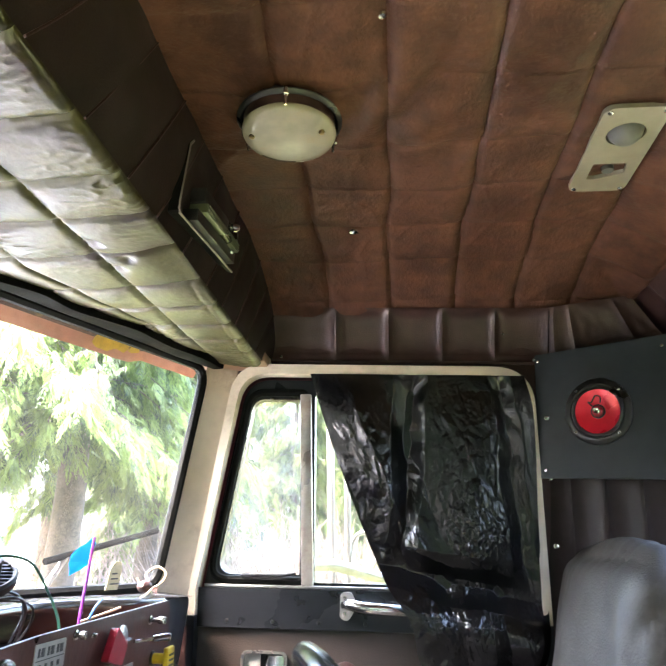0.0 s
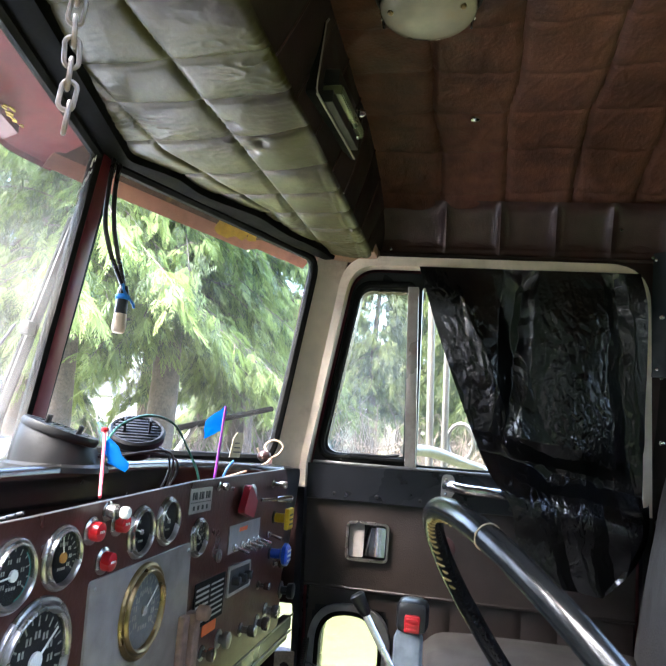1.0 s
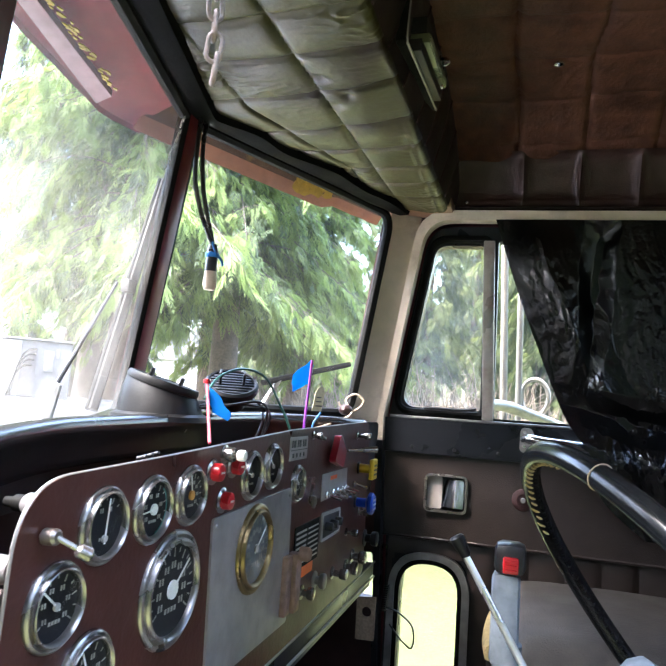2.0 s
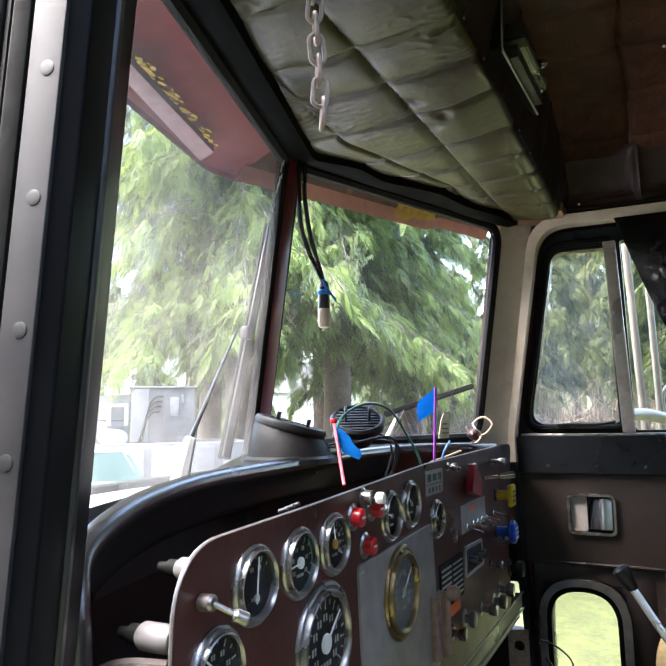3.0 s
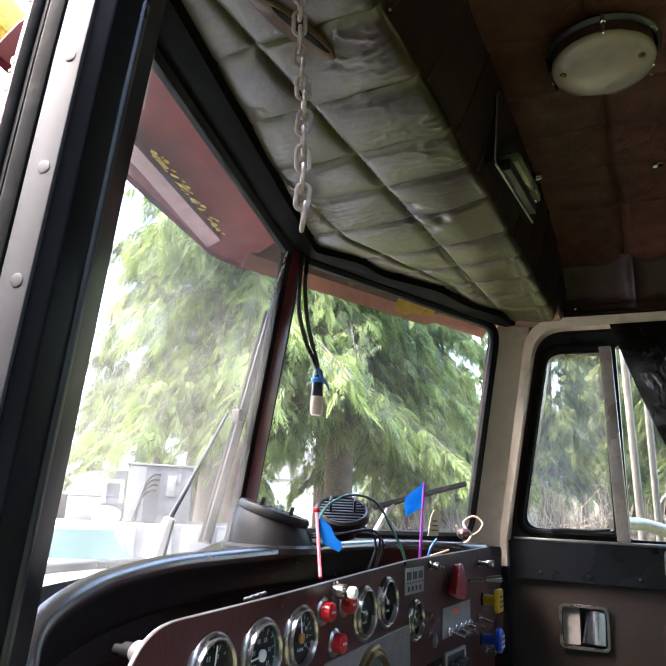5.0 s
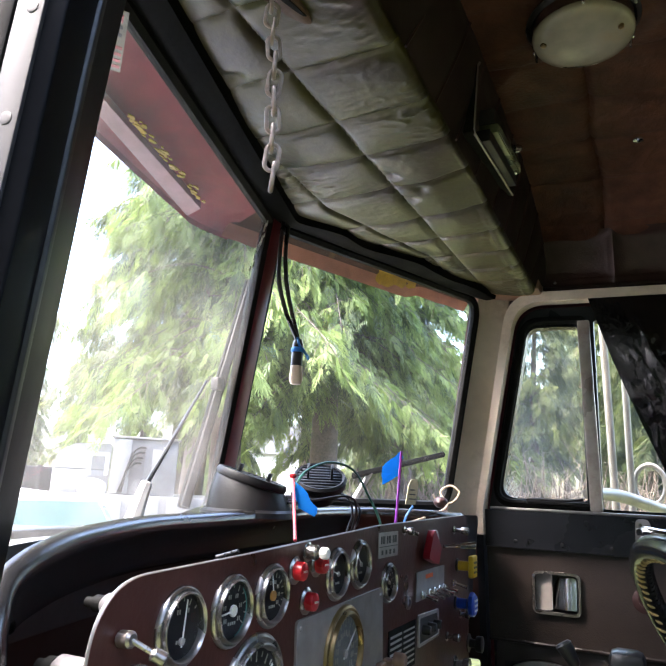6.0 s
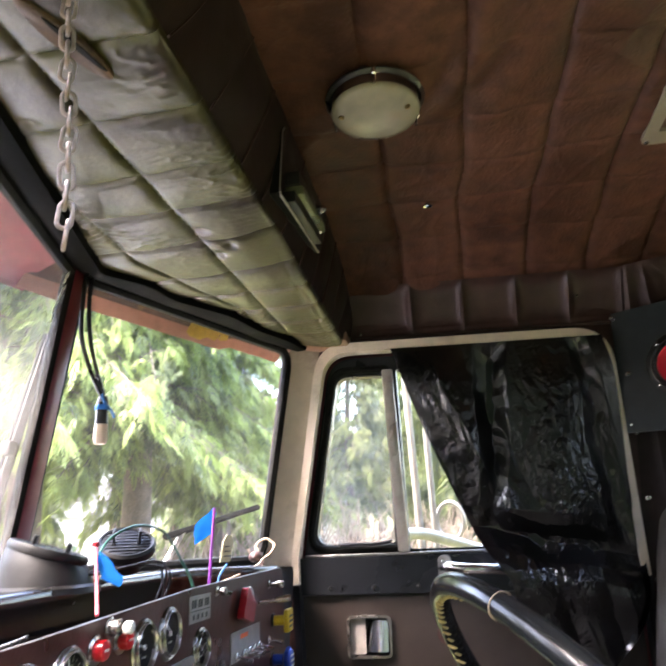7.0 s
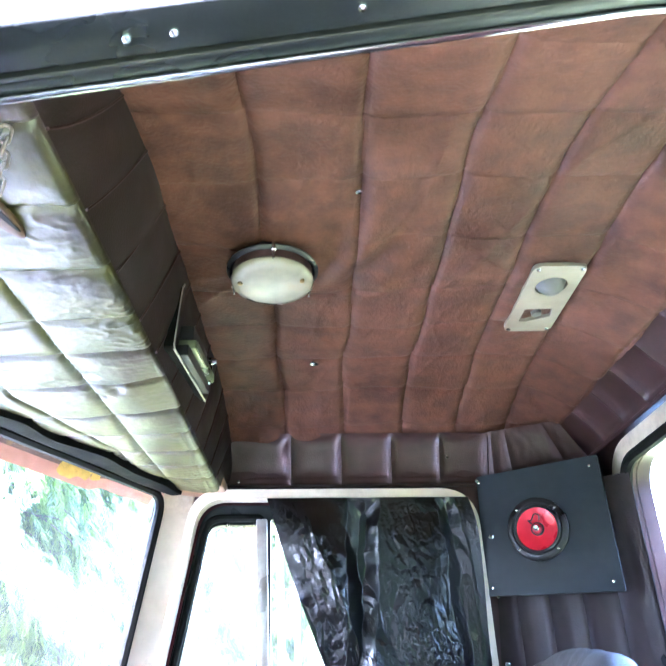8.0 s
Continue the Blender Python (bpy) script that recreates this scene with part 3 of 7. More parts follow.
def windshield(name, corners, label):
    w = thing(name, label, "windshield", kind="structure")
    loop, n = pane_loop(*corners, 0.018, [0.05, 0.05, 0.05, 0.012] if name.endswith("2") else [0.05, 0.05, 0.012, 0.05])
    bm = bmesh.new()
    vs = [bm.verts.new(p) for p in loop]
    f = bm.faces.new(vs)
    ex = bmesh.ops.extrude_face_region(bm, geom=[f])
    bmesh.ops.translate(bm, vec=n * 0.005, verts=[g for g in ex["geom"] if isinstance(g, bmesh.types.BMVert)])
    pane = part("pane", bm, DIRTY_GLASS if name.endswith("1") else GLASS, w)
    pane.visible_shadow = False
    bm = bmesh.new()
    tube(bm, loop, 0.012, 8, closed=True)
    part("seal", bm, RUBBER, w, "black rubber seal")
    return w


windshield("windshield_2", (C_TOP, P_TOP, P_BOT, C_BOT), "flat passenger windshield pane in a black rubber seal")
windshield("windshield_1", (D_TOP, C_TOP, C_LOW, D_BOT), "dusty flat driver windshield pane in a black rubber seal")
post = thing("centre_post", "maroon painted windshield centre post with black rubber edges", "post", kind="structure")
bm = bmesh.new()
m, n = frame_of(C_BOT, C_TOP)
box(bm, (C_BOT.x - 0.01, 1.018 - 0.019, 0), (C_BOT.x + 0.020, 1.018 + 0.019, n), 0.005)
for v in bm.verts:
    t = v.co.z / n
    v.co.z = W_BOT + (W_TOP + 0.01 - W_BOT) * t
    v.co.x += (C_TOP.x - C_BOT.x) * t
part("post", bm, MAROON, post)

# flaked white residue near the top of the driver's pane
gn = (C_BOT - D_BOT).cross(C_TOP - C_BOT).normalized()
gn = gn if gn.x > 0 else -gn
rnd = random.Random(9)
for k in range(9):
    y, z = 0.975 - 0.036 * (k / 8) + rnd.uniform(-0.006, 0.006), 1.500 - 0.100 * k / 8
    x = C_BOT.x + (z - W_BOT) * (C_TOP.x - C_BOT.x) / (W_TOP - W_BOT)
    x -= ((y - C_BOT.y) * gn.y) / gn.x
    c = Vector((x, y, z)) + gn * 0.008
    along = Vector((0, 0.35, 1)).normalized()
    side = along.cross(gn).normalized()
    n, big = rnd.randint(7, 10), rnd.uniform(0.004, 0.008)
    bm = bmesh.new()
    bm.faces.new([bm.verts.new(c + side * (big * 0.55 * rnd.uniform(0.4, 1.1) * math.cos(6.283 * q / n)) + along * (big * 1.7 * rnd.uniform(0.4, 1.1) * math.sin(6.283 * q / n))) for q in range(n)])
    ex = bmesh.ops.extrude_face_region(bm, geom=bm.faces[:])
    bmesh.ops.translate(bm, vec=gn * 0.0006, verts=[g for g in ex["geom"] if isinstance(g, bmesh.types.BMVert)])
    tagged(part("residue_flake", bm, WHITE), "flake of white glue residue on the windshield", "residue", "residue flakes")

# rubber-faced strip between glass and header pad
def header_front(y):
    far = P_TOP if y > 1.018 else D_TOP
    return C_TOP.x + abs(y - 1.018) * (far.x - C_TOP.x) / abs(far.y - C_TOP.y)


bm = bmesh.new()
n = 80
rows = []
for i in range(n + 1):
    y = 0.335 + (1.618 - 0.335) * i / n
    x = header_front(y)
    wide = (0.016 + 0.020 * noise.noise((y * 8, 5, 2))) * min(1, max(0, (y - 1.03) / 0.08)) * min(1, max(0, (1.60 - y) / 0.12))
    sag = 0.006 * max(0, noise.noise((y * 7, 3, 1))) + 0.004
    rows.append([bm.verts.new(p) for p in ((x - 0.012, y, W_TOP - 0.004), (x + 0.006, y, W_TOP - 0.012 - sag), (x + 0.03, y, W_TOP - 0.024), (x + 0.052 + wide, y, W_TOP - 0.022), (x + 0.060 + wide, y, W_TOP + 0.01), (x - 0.012, y, W_TOP + 0.03))])
for a, b in zip(rows, rows[1:]):
    for k in range(6):
        bm.faces.new((a[k], a[(k + 1) % 6], b[(k + 1) % 6], b[k]))
tagged(part("header_strip", bm, HEADER_RUBBER), "sagging black rubber strip along the windshield top", "trim", kind="structure")

# padded header over the windshield: quilted underside and dark rear face
HEAD_X, HEAD_Z = -0.193, 1.53
CROSS = [0.39, 0.507, 0.627, 0.747, 0.849, 0.966, 1.100, 1.206, 1.315, 1.418, 1.515]


def puffed(y):
    """How far the edge swells between the cross seams, 0 to 1."""
    return 1 - math.exp(-min(abs(y - c) for c in CROSS) / 0.012)


def quilted_header():
    bm = bmesh.new()
    nx, ny = 130, 420
    rows = []
    for j in range(ny + 1):
        y = 0.335 + (1.600 - 0.335) * j / ny
        x0, x1 = header_front(y) + 0.035, HEAD_X + 0.003 + 0.003 * puffed(y)
        s1 = -0.352 + 0.031 * y
        s2 = -0.465 + 0.33 * min(max(0.0, y - 1.0), 0.31)
        row = []
        for i in range(nx + 1):
            x = x0 + (x1 - x0) * i / nx
            yy = y + 0.008 * noise.noise((x * 6, y * 3, 4.0)) + 0.06 * (x + 0.32)
            d = min(abs(x - s1), abs(x - s2), abs(x - x1 - 0.012), 9)
            e = min(abs(yy - c) for c in CROSS)
            da, ea = min(d / 0.062, 1.0), min(e / 0.055, 1.0)
            puff = (0.7 * (1 - math.exp(-d / 0.0045)) + 0.3 * da * (2 - da)) * (0.7 * (1 - math.exp(-e / 0.004)) + 0.3 * ea * (2 - ea))
            puff *= min(1.0, 0.10 + 0.90 * (x - x0) / 0.08)
            h = 0.0115 * puff + 0.0020 * noise.noise((x * 12, y * 9, 2.0))
            crinkle = max(0.0, noise.noise((x * 7, y * 6, 8.0)) + 0.15)
            w = 1 - abs(noise.noise((x * 30 + y * 22, y * 70, 6.0))) * 2
            h += crinkle * 0.0030 * max(w, 0) ** 3
            for cx, cy in ((-0.306, 1.012), (-0.279, 0.980), (-0.307, 0.916), (-0.403, 0.611)):
                q = math.hypot(x - cx, y - cy) / 0.012
                h -= 0.006 * math.exp(-q * q)
            bulge = math.hypot((x - HEAD_X) / 0.05, (y - 1.0) / 0.12)
            h -= 0.012 * math.exp(-bulge * bulge)
            # gathered seam and rolled edge at the rear
            late = min(1.0, max(0.0, (y - 1.05) / 0.12))
            h -= 0.0016 * late * math.exp(-((x - HEAD_X + 0.020) / 0.004) ** 2)
            h += 0.0005 * math.sin(y * 330 + 9 * noise.noise((x * 8, y * 6, 1.5))) * math.exp(-((x - HEAD_X + 0.030) / 0.014) ** 2) * max(0.0, noise.noise((y * 7, 3.0, 1.0)) + 0.3)
            roll = max(0.0, 1 - (x1 - x) / 0.014)
            z = HEAD_Z - h + 0.016 * (1 - math.sqrt(1 - min(roll, 0.995) ** 2))
            if j > ny - 14:
                z -= 0.006 * ((j - ny + 14) / 14) ** 2
            row.append(bm.verts.new((x, y, z)))
        rows.append(row)
    for a, b in zip(rows, rows[1:]):
        for i in range(nx):
            bm.faces.new((a[i], a[i + 1], b[i + 1], b[i]))
    return bm


head = thing("header_console", "quilted worn vinyl header pad above the windshield", "header pad", kind="structure")
part("underside", quilted_header(), HEADER_VINYL, head, "quilted brown vinyl underside with green sheen in its colour")
bm = bmesh.new()
rows = []
for j in range(161):
    y = 0.32 + (1.675 - 0.32) * j / 160
    row = []
    for i in range(15):
        t = i / 14
        z = HEAD_Z - 0.004 + (ceiling_z(-0.17, y) - 0.014 - HEAD_Z) * t
        d = min(abs(y - (c + 0.125 * t)) for c in CROSS)
        x = HEAD_X + 0.0075 + 0.015 * t + 0.008 * math.sin(math.pi * t) * (1 - 0.7 * math.exp(-d / 0.012)) + 0.003 * noise.noise((y * 8, t * 3, 7)) * min(1, 0.2 + 3 * t)
        row.append(bm.verts.new((x, y, z)))
    rows.append(row)
for a, b in zip(rows, rows[1:]):
    for i in range(14):
        bm.faces.new((a[i], a[i + 1], b[i + 1], b[i]))
part("face", bm, FACE_VINYL, head, "nearly black vinyl face")
for c in CROSS:
    bm = bmesh.new()
    pts = []
    for k in range(13):
        t = k / 12
        y = c + 0.125 * t
        pts.append((HEAD_X + 0.0085 + 0.015 * t + 0.0024 * math.sin(math.pi * t), y, HEAD_Z - 0.004 + (ceiling_z(-0.17, y) - 0.014 - HEAD_Z) * t))
    tube(bm, pts, 0.0017, 6)
    part("welt", bm, MAROON_VINYL, head, "worn maroon seam welt")
# passenger pillar and the cream corner over it
bm = bmesh.new()
rails = [[(-0.330, 1.634, 1.540), (-0.414, 1.634, 0.96)], [(-0.316, 1.640, 1.540), (-0.402, 1.646, 0.96)], [(-0.303, 1.650, 1.540), (-0.390, 1.660, 0.96)],
         [(-0.290, 1.660, 1.540), (-0.377, 1.674, 0.96)], [(-0.276, 1.668, 1.540), (-0.364, 1.684, 0.96)], [(-0.262, 1.674, 1.540), (-0.350, 1.691, 0.96)],
         [(-0.255, 1.70, 1.540), (-0.34, 1.74, 0.96)], [(-0.33, 1.72, 1.540), (-0.43, 1.75, 0.96)]]
grid = [[bm.verts.new(Vector(r[0]).lerp(Vector(r[1]), k / 12)) for r in rails] for k in range(13)]
for a, b in zip(grid, grid[1:]):
    for k in range(8):
        bm.faces.new((a[k], a[(k + 1) % 8], b[(k + 1) % 8], b[k]))
bm.faces.new(grid[0])
bm.faces.new(list(reversed(grid[-1])))
pillar = tagged(part("pillar_1", bm, CREAM), "cream painted passenger windshield pillar", "pillar", kind="structure")
bm = bmesh.new()
box(bm, (-0.350, 1.592, 1.523), (-0.178, 1.70, 1.553), 0.006)
part("corner_cap", bm, TAN_PAINT, pillar, "tan stained paint over the corner")
bm = bmesh.new()
box(bm, (-0.182, 1.652, 1.534), (-0.177, 1.660, 1.549), 0.0015)
tagged(part("corner_bracket", bm, CREAM), "small cream corner bracket with holes", "bracket")

# driver pillar: black moulding, grey riveted strip, outer maroon edge
PILLAR_LEAN = 0.085


def pillar_piece(name, section, mat, parent, label="", z0=0.55, z1=1.60):
    """A moulding of the given (x, y) section at z = 1.13 that leans back with height."""
    bm = bmesh.new()
    rows = []
    for k in range(17):
        z = z0 + (z1 - z0) * k / 16
        dx = PILLAR_LEAN * (z - 1.13)
        rows.append([bm.verts.new((x + dx, y + 0.03 * max(z - 1.3, 0), z)) for x, y in section])
    n = len(section)
    for a, b in zip(rows, rows[1:]):
        for k in range(n):
            bm.faces.new((a[k], a[(k + 1) % n], b[(k + 1) % n], b[k]))
    bm.faces.new(rows[0])
    bm.faces.new(list(reversed(rows[-1])))
    return part(name, bm, mat, parent, label)


pil = thing("pillar_2", "driver doorway pillar with a grey riveted strip on black moulding", "pillar", kind="structure")
pillar_piece("moulding", rounded([(-0.2445, 0.2035), (-0.236, 0.2105), (-0.2585, 0.246), (-0.303, 0.303), (-0.335, 0.300), (-0.29, 0.212)], [0.001, 0.002, 0.001, 0.003, 0.003, 0.003], 3), MOULDING, pil, "dull black moulding")
pillar_piece("bead", rounded([(-0.2585, 0.2445), (-0.2565, 0.2475), (-0.2605, 0.2535), (-0.264, 0.2525)], 0.0015, 3), BLACK, pil, "rounded black bead")
pillar_piece("strip", rounded([(-0.2600, 0.1985), (-0.2425, 0.2015), (-0.2435, 0.2045), (-0.262, 0.204)], 0.0008, 2), GREY_STRIP, pil, "grey riveted metal strip")
pillar_piece("edge", rounded([(-0.276, 0.1995), (-0.2705, 0.1955), (-0.2625, 0.1985), (-0.264, 0.205), (-0.278, 0.208)], 0.002, 2), RUBBER, pil, "black rubber edge")
pillar_piece("inner_skin", rounded([(-0.281, 0.1995), (-0.2768, 0.1985), (-0.277, 0.206), (-0.284, 0.208)], 0.001, 2), RUBBER, pil, "dull dark lip")
pillar_piece("gasket", rounded([(-0.2895, 0.1995), (-0.2855, 0.1945), (-0.2815, 0.1985), (-0.284, 0.208), (-0.291, 0.208)], 0.002, 2), RUBBER, pil, "black rubber gasket")
pillar_piece("skin", rounded([(-0.2975, 0.2005), (-0.2905, 0.198), (-0.291, 0.208), (-0.31, 0.235), (-0.315, 0.23)], 0.003, 2), MAROON, pil, "chipped maroon outer skin")
crnd = random.Random(12)
for k in range(22):
    z = crnd.uniform(1.10, 1.36)
    bm = bmesh.new()
    w = crnd.uniform(0.001, 0.004)
    bmesh.ops.create_icosphere(bm, subdivisions=1, radius=1, matrix=Matrix.Translation((-0.2955 + PILLAR_LEAN * (z - 1.13), 0.1998 + 0.03 * max(z - 1.3, 0), z)) @ Matrix.Diagonal((0.0022, 0.0012, w, 1)))
    part("paint_chip", bm, WHITE, pil, "pale paint chip")
for z in (1.334, 1.270, 1.206, 1.146, 1.087, 1.03, 0.975):
    bm = bmesh.new()
    lathe(bm, [(0.0038, -0.001), (0.0037, 0.0), (0.0030, 0.00016), (0.0016, 0.00021), (0, 0.00022)], disc_matrix((-0.2495 + PILLAR_LEAN * (z - 1.13), 0.2000 + 0.03 * max(z - 1.3, 0), z), (0.17, -1, 0)), 14, cap=False)
    part("rivet", bm, GREY_STRIP, pil)
# beam over the driver doorway
beam = thing("door_header", "dark painted beam over the driver doorway with a bright edge", "beam", kind="structure")


def beam_piece(name, section, mat, label=""):
    bm = bmesh.new()
    rows = []
    for k in range(25):
        x = -0.30 + 1.12 * k / 24
        dz = 0.196 * (min(x, 0.38) - 0.10)
        rows.append([bm.verts.new((x, y, z + dz)) for y, z in section])
    n = len(section)
    for a, b in zip(rows, rows[1:]):
        for k in range(n):
            bm.faces.new((a[k], a[(k + 1) % n], b[(k + 1) % n], b[k]))
    bm.faces.new(rows[0])
    bm.faces.new(list(reversed(rows[-1])))
    return part(name, bm, mat, beam, label)


beam_piece("lip", rounded([(0.318, 1.542), (0.324, 1.542), (0.330, 1.60), (0.32, 1.60)], 0.001, 2), CHROME, "bright metal lip")
beam_piece("inner_strip", rounded([(0.303, 1.541), (0.317, 1.545), (0.32, 1.60), (0.30, 1.60)], 0.002, 2), BLACK_PAINT)
beam_piece("bead", rounded([(0.298, 1.539), (0.302, 1.539), (0.303, 1.56), (0.297, 1.56)], 0.001, 2), GREY_STRIP)
beam_piece("flange", rounded([(0.252, 1.535), (0.296, 1.541), (0.298, 1.66), (0.25, 1.66)], 0.004, 2), BLACK_PAINT)
for x in (-0.08, -0.045, 0.10, 0.25):
    screw((x, 0.275, 1.5365 + 0.196 * (x - 0.10)), (0, 0, -1), 0.004, CHROME, beam)


# ---------------------------------------------------------------- passenger door
door = thing("door_1", "closed passenger door with brown vinyl lining and a black window frame", "door", kind="structure")
VENT = rounded([(-0.300, 1.030), (-0.095, 1.030), (-0.100, 1.452), (-0.222, 1.454)], [0.035, 0.012, 0.012, 0.035], 7)
MAINW = rounded([(-0.062, 1.014), (0.415, 1.014), (0.405, 1.465), (-0.066, 1.465)], [0.008, 0.03, 0.06, 0.008], 6)
PEEP = rounded([(-0.275, 0.30), (-0.129, 0.30), (-0.129, 0.640), (-0.275, 0.640)], [0.03, 0.03, 0.072, 0.072], 10)
PEEP_OUT = rounded([(-0.303, 0.272), (-0.100, 0.272), (-0.100, 0.668), (-0.303, 0.668)], [0.05, 0.05, 0.10, 0.10], 10)
bm = bmesh.new()
D_SKIN = rounded([(-0.304, 0.222), (-0.331, 1.0), (-0.240, 1.504), (0.445, 1.492), (0.457, 0.9), (0.449, 0.222)], [0.03, 0, 0.075, 0.082, 0, 0.03], 8)
sheet(bm, D_SKIN, [VENT, MAINW, PEEP], 0.035, on_door(1.742))
lean(bm)
part("frame", bm, BLACK_PAINT, door, "black painted window frame")
bm = bmesh.new()
mid_d = Vector((0.06, 0.86))
sheet(bm, [mid_d + (p - mid_d) * 1.03 for p in D_OPEN], [[mid_d + (p - mid_d) * 0.962 for p in D_SKIN]], 0.01, on_door(1.7785))
lean(bm)
part("outer_skin", bm, MAROON, door, "maroon painted outer edge")
bm = bmesh.new()
tube(bm, [(p.x, 1.738, p.y) for p in rounded([(-0.316, 1.018), (-0.086, 1.018), (-0.091, 1.468), (-0.230, 1.470)], [0.04, 0.01, 0.01, 0.045], 7)], 0.010, 8, closed=True)
lean(bm)
part("vent_seal", bm, RUBBER, door, "black rubber vent window seal")
for nm, loop in (("vent_pane", VENT), ("pane", MAINW), ("peep_pane", PEEP)):
    bm = bmesh.new()
    sheet(bm, loop, [], 0.004, on_door(1.756))
    lean(bm)
    ob = part(nm, bm, SIDE_GLASS if nm == "vent_pane" else TINTED_GLASS, door)
    ob.visible_shadow = False
bm = bmesh.new()
box(bm, (-0.094, 1.727, 1.008), (-0.066, 1.748, 1.464), 0.003)
for v0 in bm.verts:
    v0.co.x += 0.004 - 0.013 * (v0.co.z - 1.0) / 0.48
lean(bm)
part("divider_bar", bm, TARNISHED, door, "tarnished metal divider bar with reflections in its colour")
bm = bmesh.new()
box(bm, (-0.325, 1.722, 1.001), (0.16, 1.740, 1.008), 0.002)
part("sill", bm, STEEL, door, "bright metal window sill")
bm = bmesh.new()
tube(bm, smooth_path([(-0.235, 1.725, 1.028), (-0.20, 1.716, 1.03), (-0.14, 1.716, 1.03), (-0.105, 1.725, 1.035)], 5), 0.004, 6)
part("vent_catch", bm, BLACK, door)
# lining: upper plain panel, lower pleated panel, black trim strip
LATCH = rounded([(-0.221, 0.775), (-0.121, 0.775), (-0.121, 0.863), (-0.221, 0.863)], 0.013, 5)


def lining(name, outline, holes, mat, label, y=1.722, thick=0.018):
    bm = bmesh.new()
    sheet(bm, outline, holes, thick, on_door(y))
    return part(name, bm, mat, door, label)


lining("lining", rounded([(-0.346, 0.705), (-0.337, 0.912), (0.453, 0.912), (0.451, 0.705)], 0.006, 3), [LATCH], DOOR_VINYL, "brown vinyl lining")
bm = bmesh.new()
rows = []
PLEATS = [-0.045 + 0.082 * k for k in range(7)]
for i in range(121):
    x = -0.31 + 0.759 * i / 120
    row = []
    for j in range(31):
        z = 0.25 + (0.703 - 0.25) * j / 30
        d = min(abs(x - p) for p in PLEATS)
        h = 0.008 * (1 - math.exp(-d / 0.01)) * min(1, (0.703 - z) / 0.02)
        row.append(bm.verts.new((x, 1.732 - h + 0.001 * noise.noise((x * 20, z * 20, 3)), z)))
    rows.append(row)
for a, b in zip(rows, rows[1:]):
    for j in range(30):
        c = (a[j].co + b[j + 1].co) / 2
        if -0.298 < c.x < -0.105 and c.z < 0.663 - 0.35 * max(0, abs(c.x + 0.2015) - 0.05):
            continue
        bm.faces.new((a[j], a[j + 1], b[j + 1], b[j]))
part("pleated_lining", bm, DOOR_VINYL, door, "pleated brown vinyl lower lining")
bm = bmesh.new()
tube(bm, [(-0.346 + 0.797 * k / 30, 1.719 + 0.001 * math.sin(k * 2.1), 0.7035) for k in range(31)], 0.0042, 6)
part("welt", bm, DOOR_VINYL, door)
bm = bmesh.new()
sheet(bm, rounded([(-0.372, 0.914), (-0.36, 1.0), (0.455, 1.0), (0.455, 0.914)], 0.006, 3), [], 0.014, on_door(1.711))
part("trim_strip", bm, BLACK_PAINT, door, "black metal trim strip with screws")
for k in range(8):
    screw((-0.261 + 0.108 * k, 1.711, 0.929), (0, -1, 0), 0.005, BLACK, door)
screw((-0.352, 1.711, 0.985), (0, -1, 0), 0.005, BLACK, door)
# peep window frame
bm = bmesh.new()
sheet(bm, PEEP_OUT, [rounded([(-0.286, 0.288), (-0.118, 0.288), (-0.118, 0.652), (-0.286, 0.652)], [0.04, 0.04, 0.083, 0.083], 10)], 0.022, on_door(1.712))
part("peep_frame", bm, STEEL, door, "dull metal peep window frame")
bm = bmesh.new()
sheet(bm, rounded([(-0.290, 0.284), (-0.114, 0.284), (-0.114, 0.656), (-0.290, 0.656)], [0.04, 0.04, 0.087, 0.087], 10), [PEEP], 0.030, on_door(1.718))
part("peep_seal", bm, RUBBER, door)
# latch: chrome bezel, dark cup, chrome paddle
latch = new("latch")
latch.parent = door
bm = bmesh.new()
sheet(bm, rounded([(-0.224, 0.771), (-0.116, 0.771), (-0.116, 0.866), (-0.224, 0.866)], 0.016, 6), [rounded([(-0.218, 0.777), (-0.122, 0.777), (-0.122, 0.860), (-0.218, 0.860)], 0.012, 5)], 0.010, on_door(1.714))
part("bezel", bm, BEZEL, latch, "thin chrome bezel")
bm = bmesh.new()
sheet(bm, rounded([(-0.217, 0.779), (-0.180, 0.779), (-0.180, 0.859), (-0.217, 0.859)], 0.006, 4), [], 0.004, on_door(1.725))
part("cup_plate", bm, GREY_PLASTIC, latch, "grey plate")
bm = bmesh.new()
sheet(bm, rounded([(-0.220, 0.776), (-0.120, 0.776), (-0.120, 0.862), (-0.220, 0.862)], 0.009, 4), [], 0.003, on_door(1.745))
part("cup", bm, BLACK, latch)
bm = bmesh.new()
rows = []
for i in range(9):
    t = i / 8
    x = -0.178 + 0.052 * t
    rows.append([bm.verts.new((x, 1.730 - 0.006 * math.sin(t * 3.1) + 0.016 * s - 0.010 * t, 0.784 + 0.070 * s)) for s in (0, 0.25, 0.5, 0.75, 1)])
for a, b in zip(rows, rows[1:]):
    for k in range(4):
        bm.faces.new((a[k], a[k + 1], b[k + 1], b[k]))
part("paddle", bm, CHROME, latch, "curved chrome paddle")
# window crank spindle
bm = bmesh.new()
lathe(bm, [(0.027, 0), (0.027, 0.002), (0.024, 0.004), (0.014, 0.005), (0.012, 0.003), (0.008, 0.003)], disc_matrix((0.018, 1.722, 0.822), (0, -1, 0)), 24)
spindle = part("crank_spindle", bm, MAROON_VINYL, door, "round brown escutcheon of the missing window crank")
bm = bmesh.new()
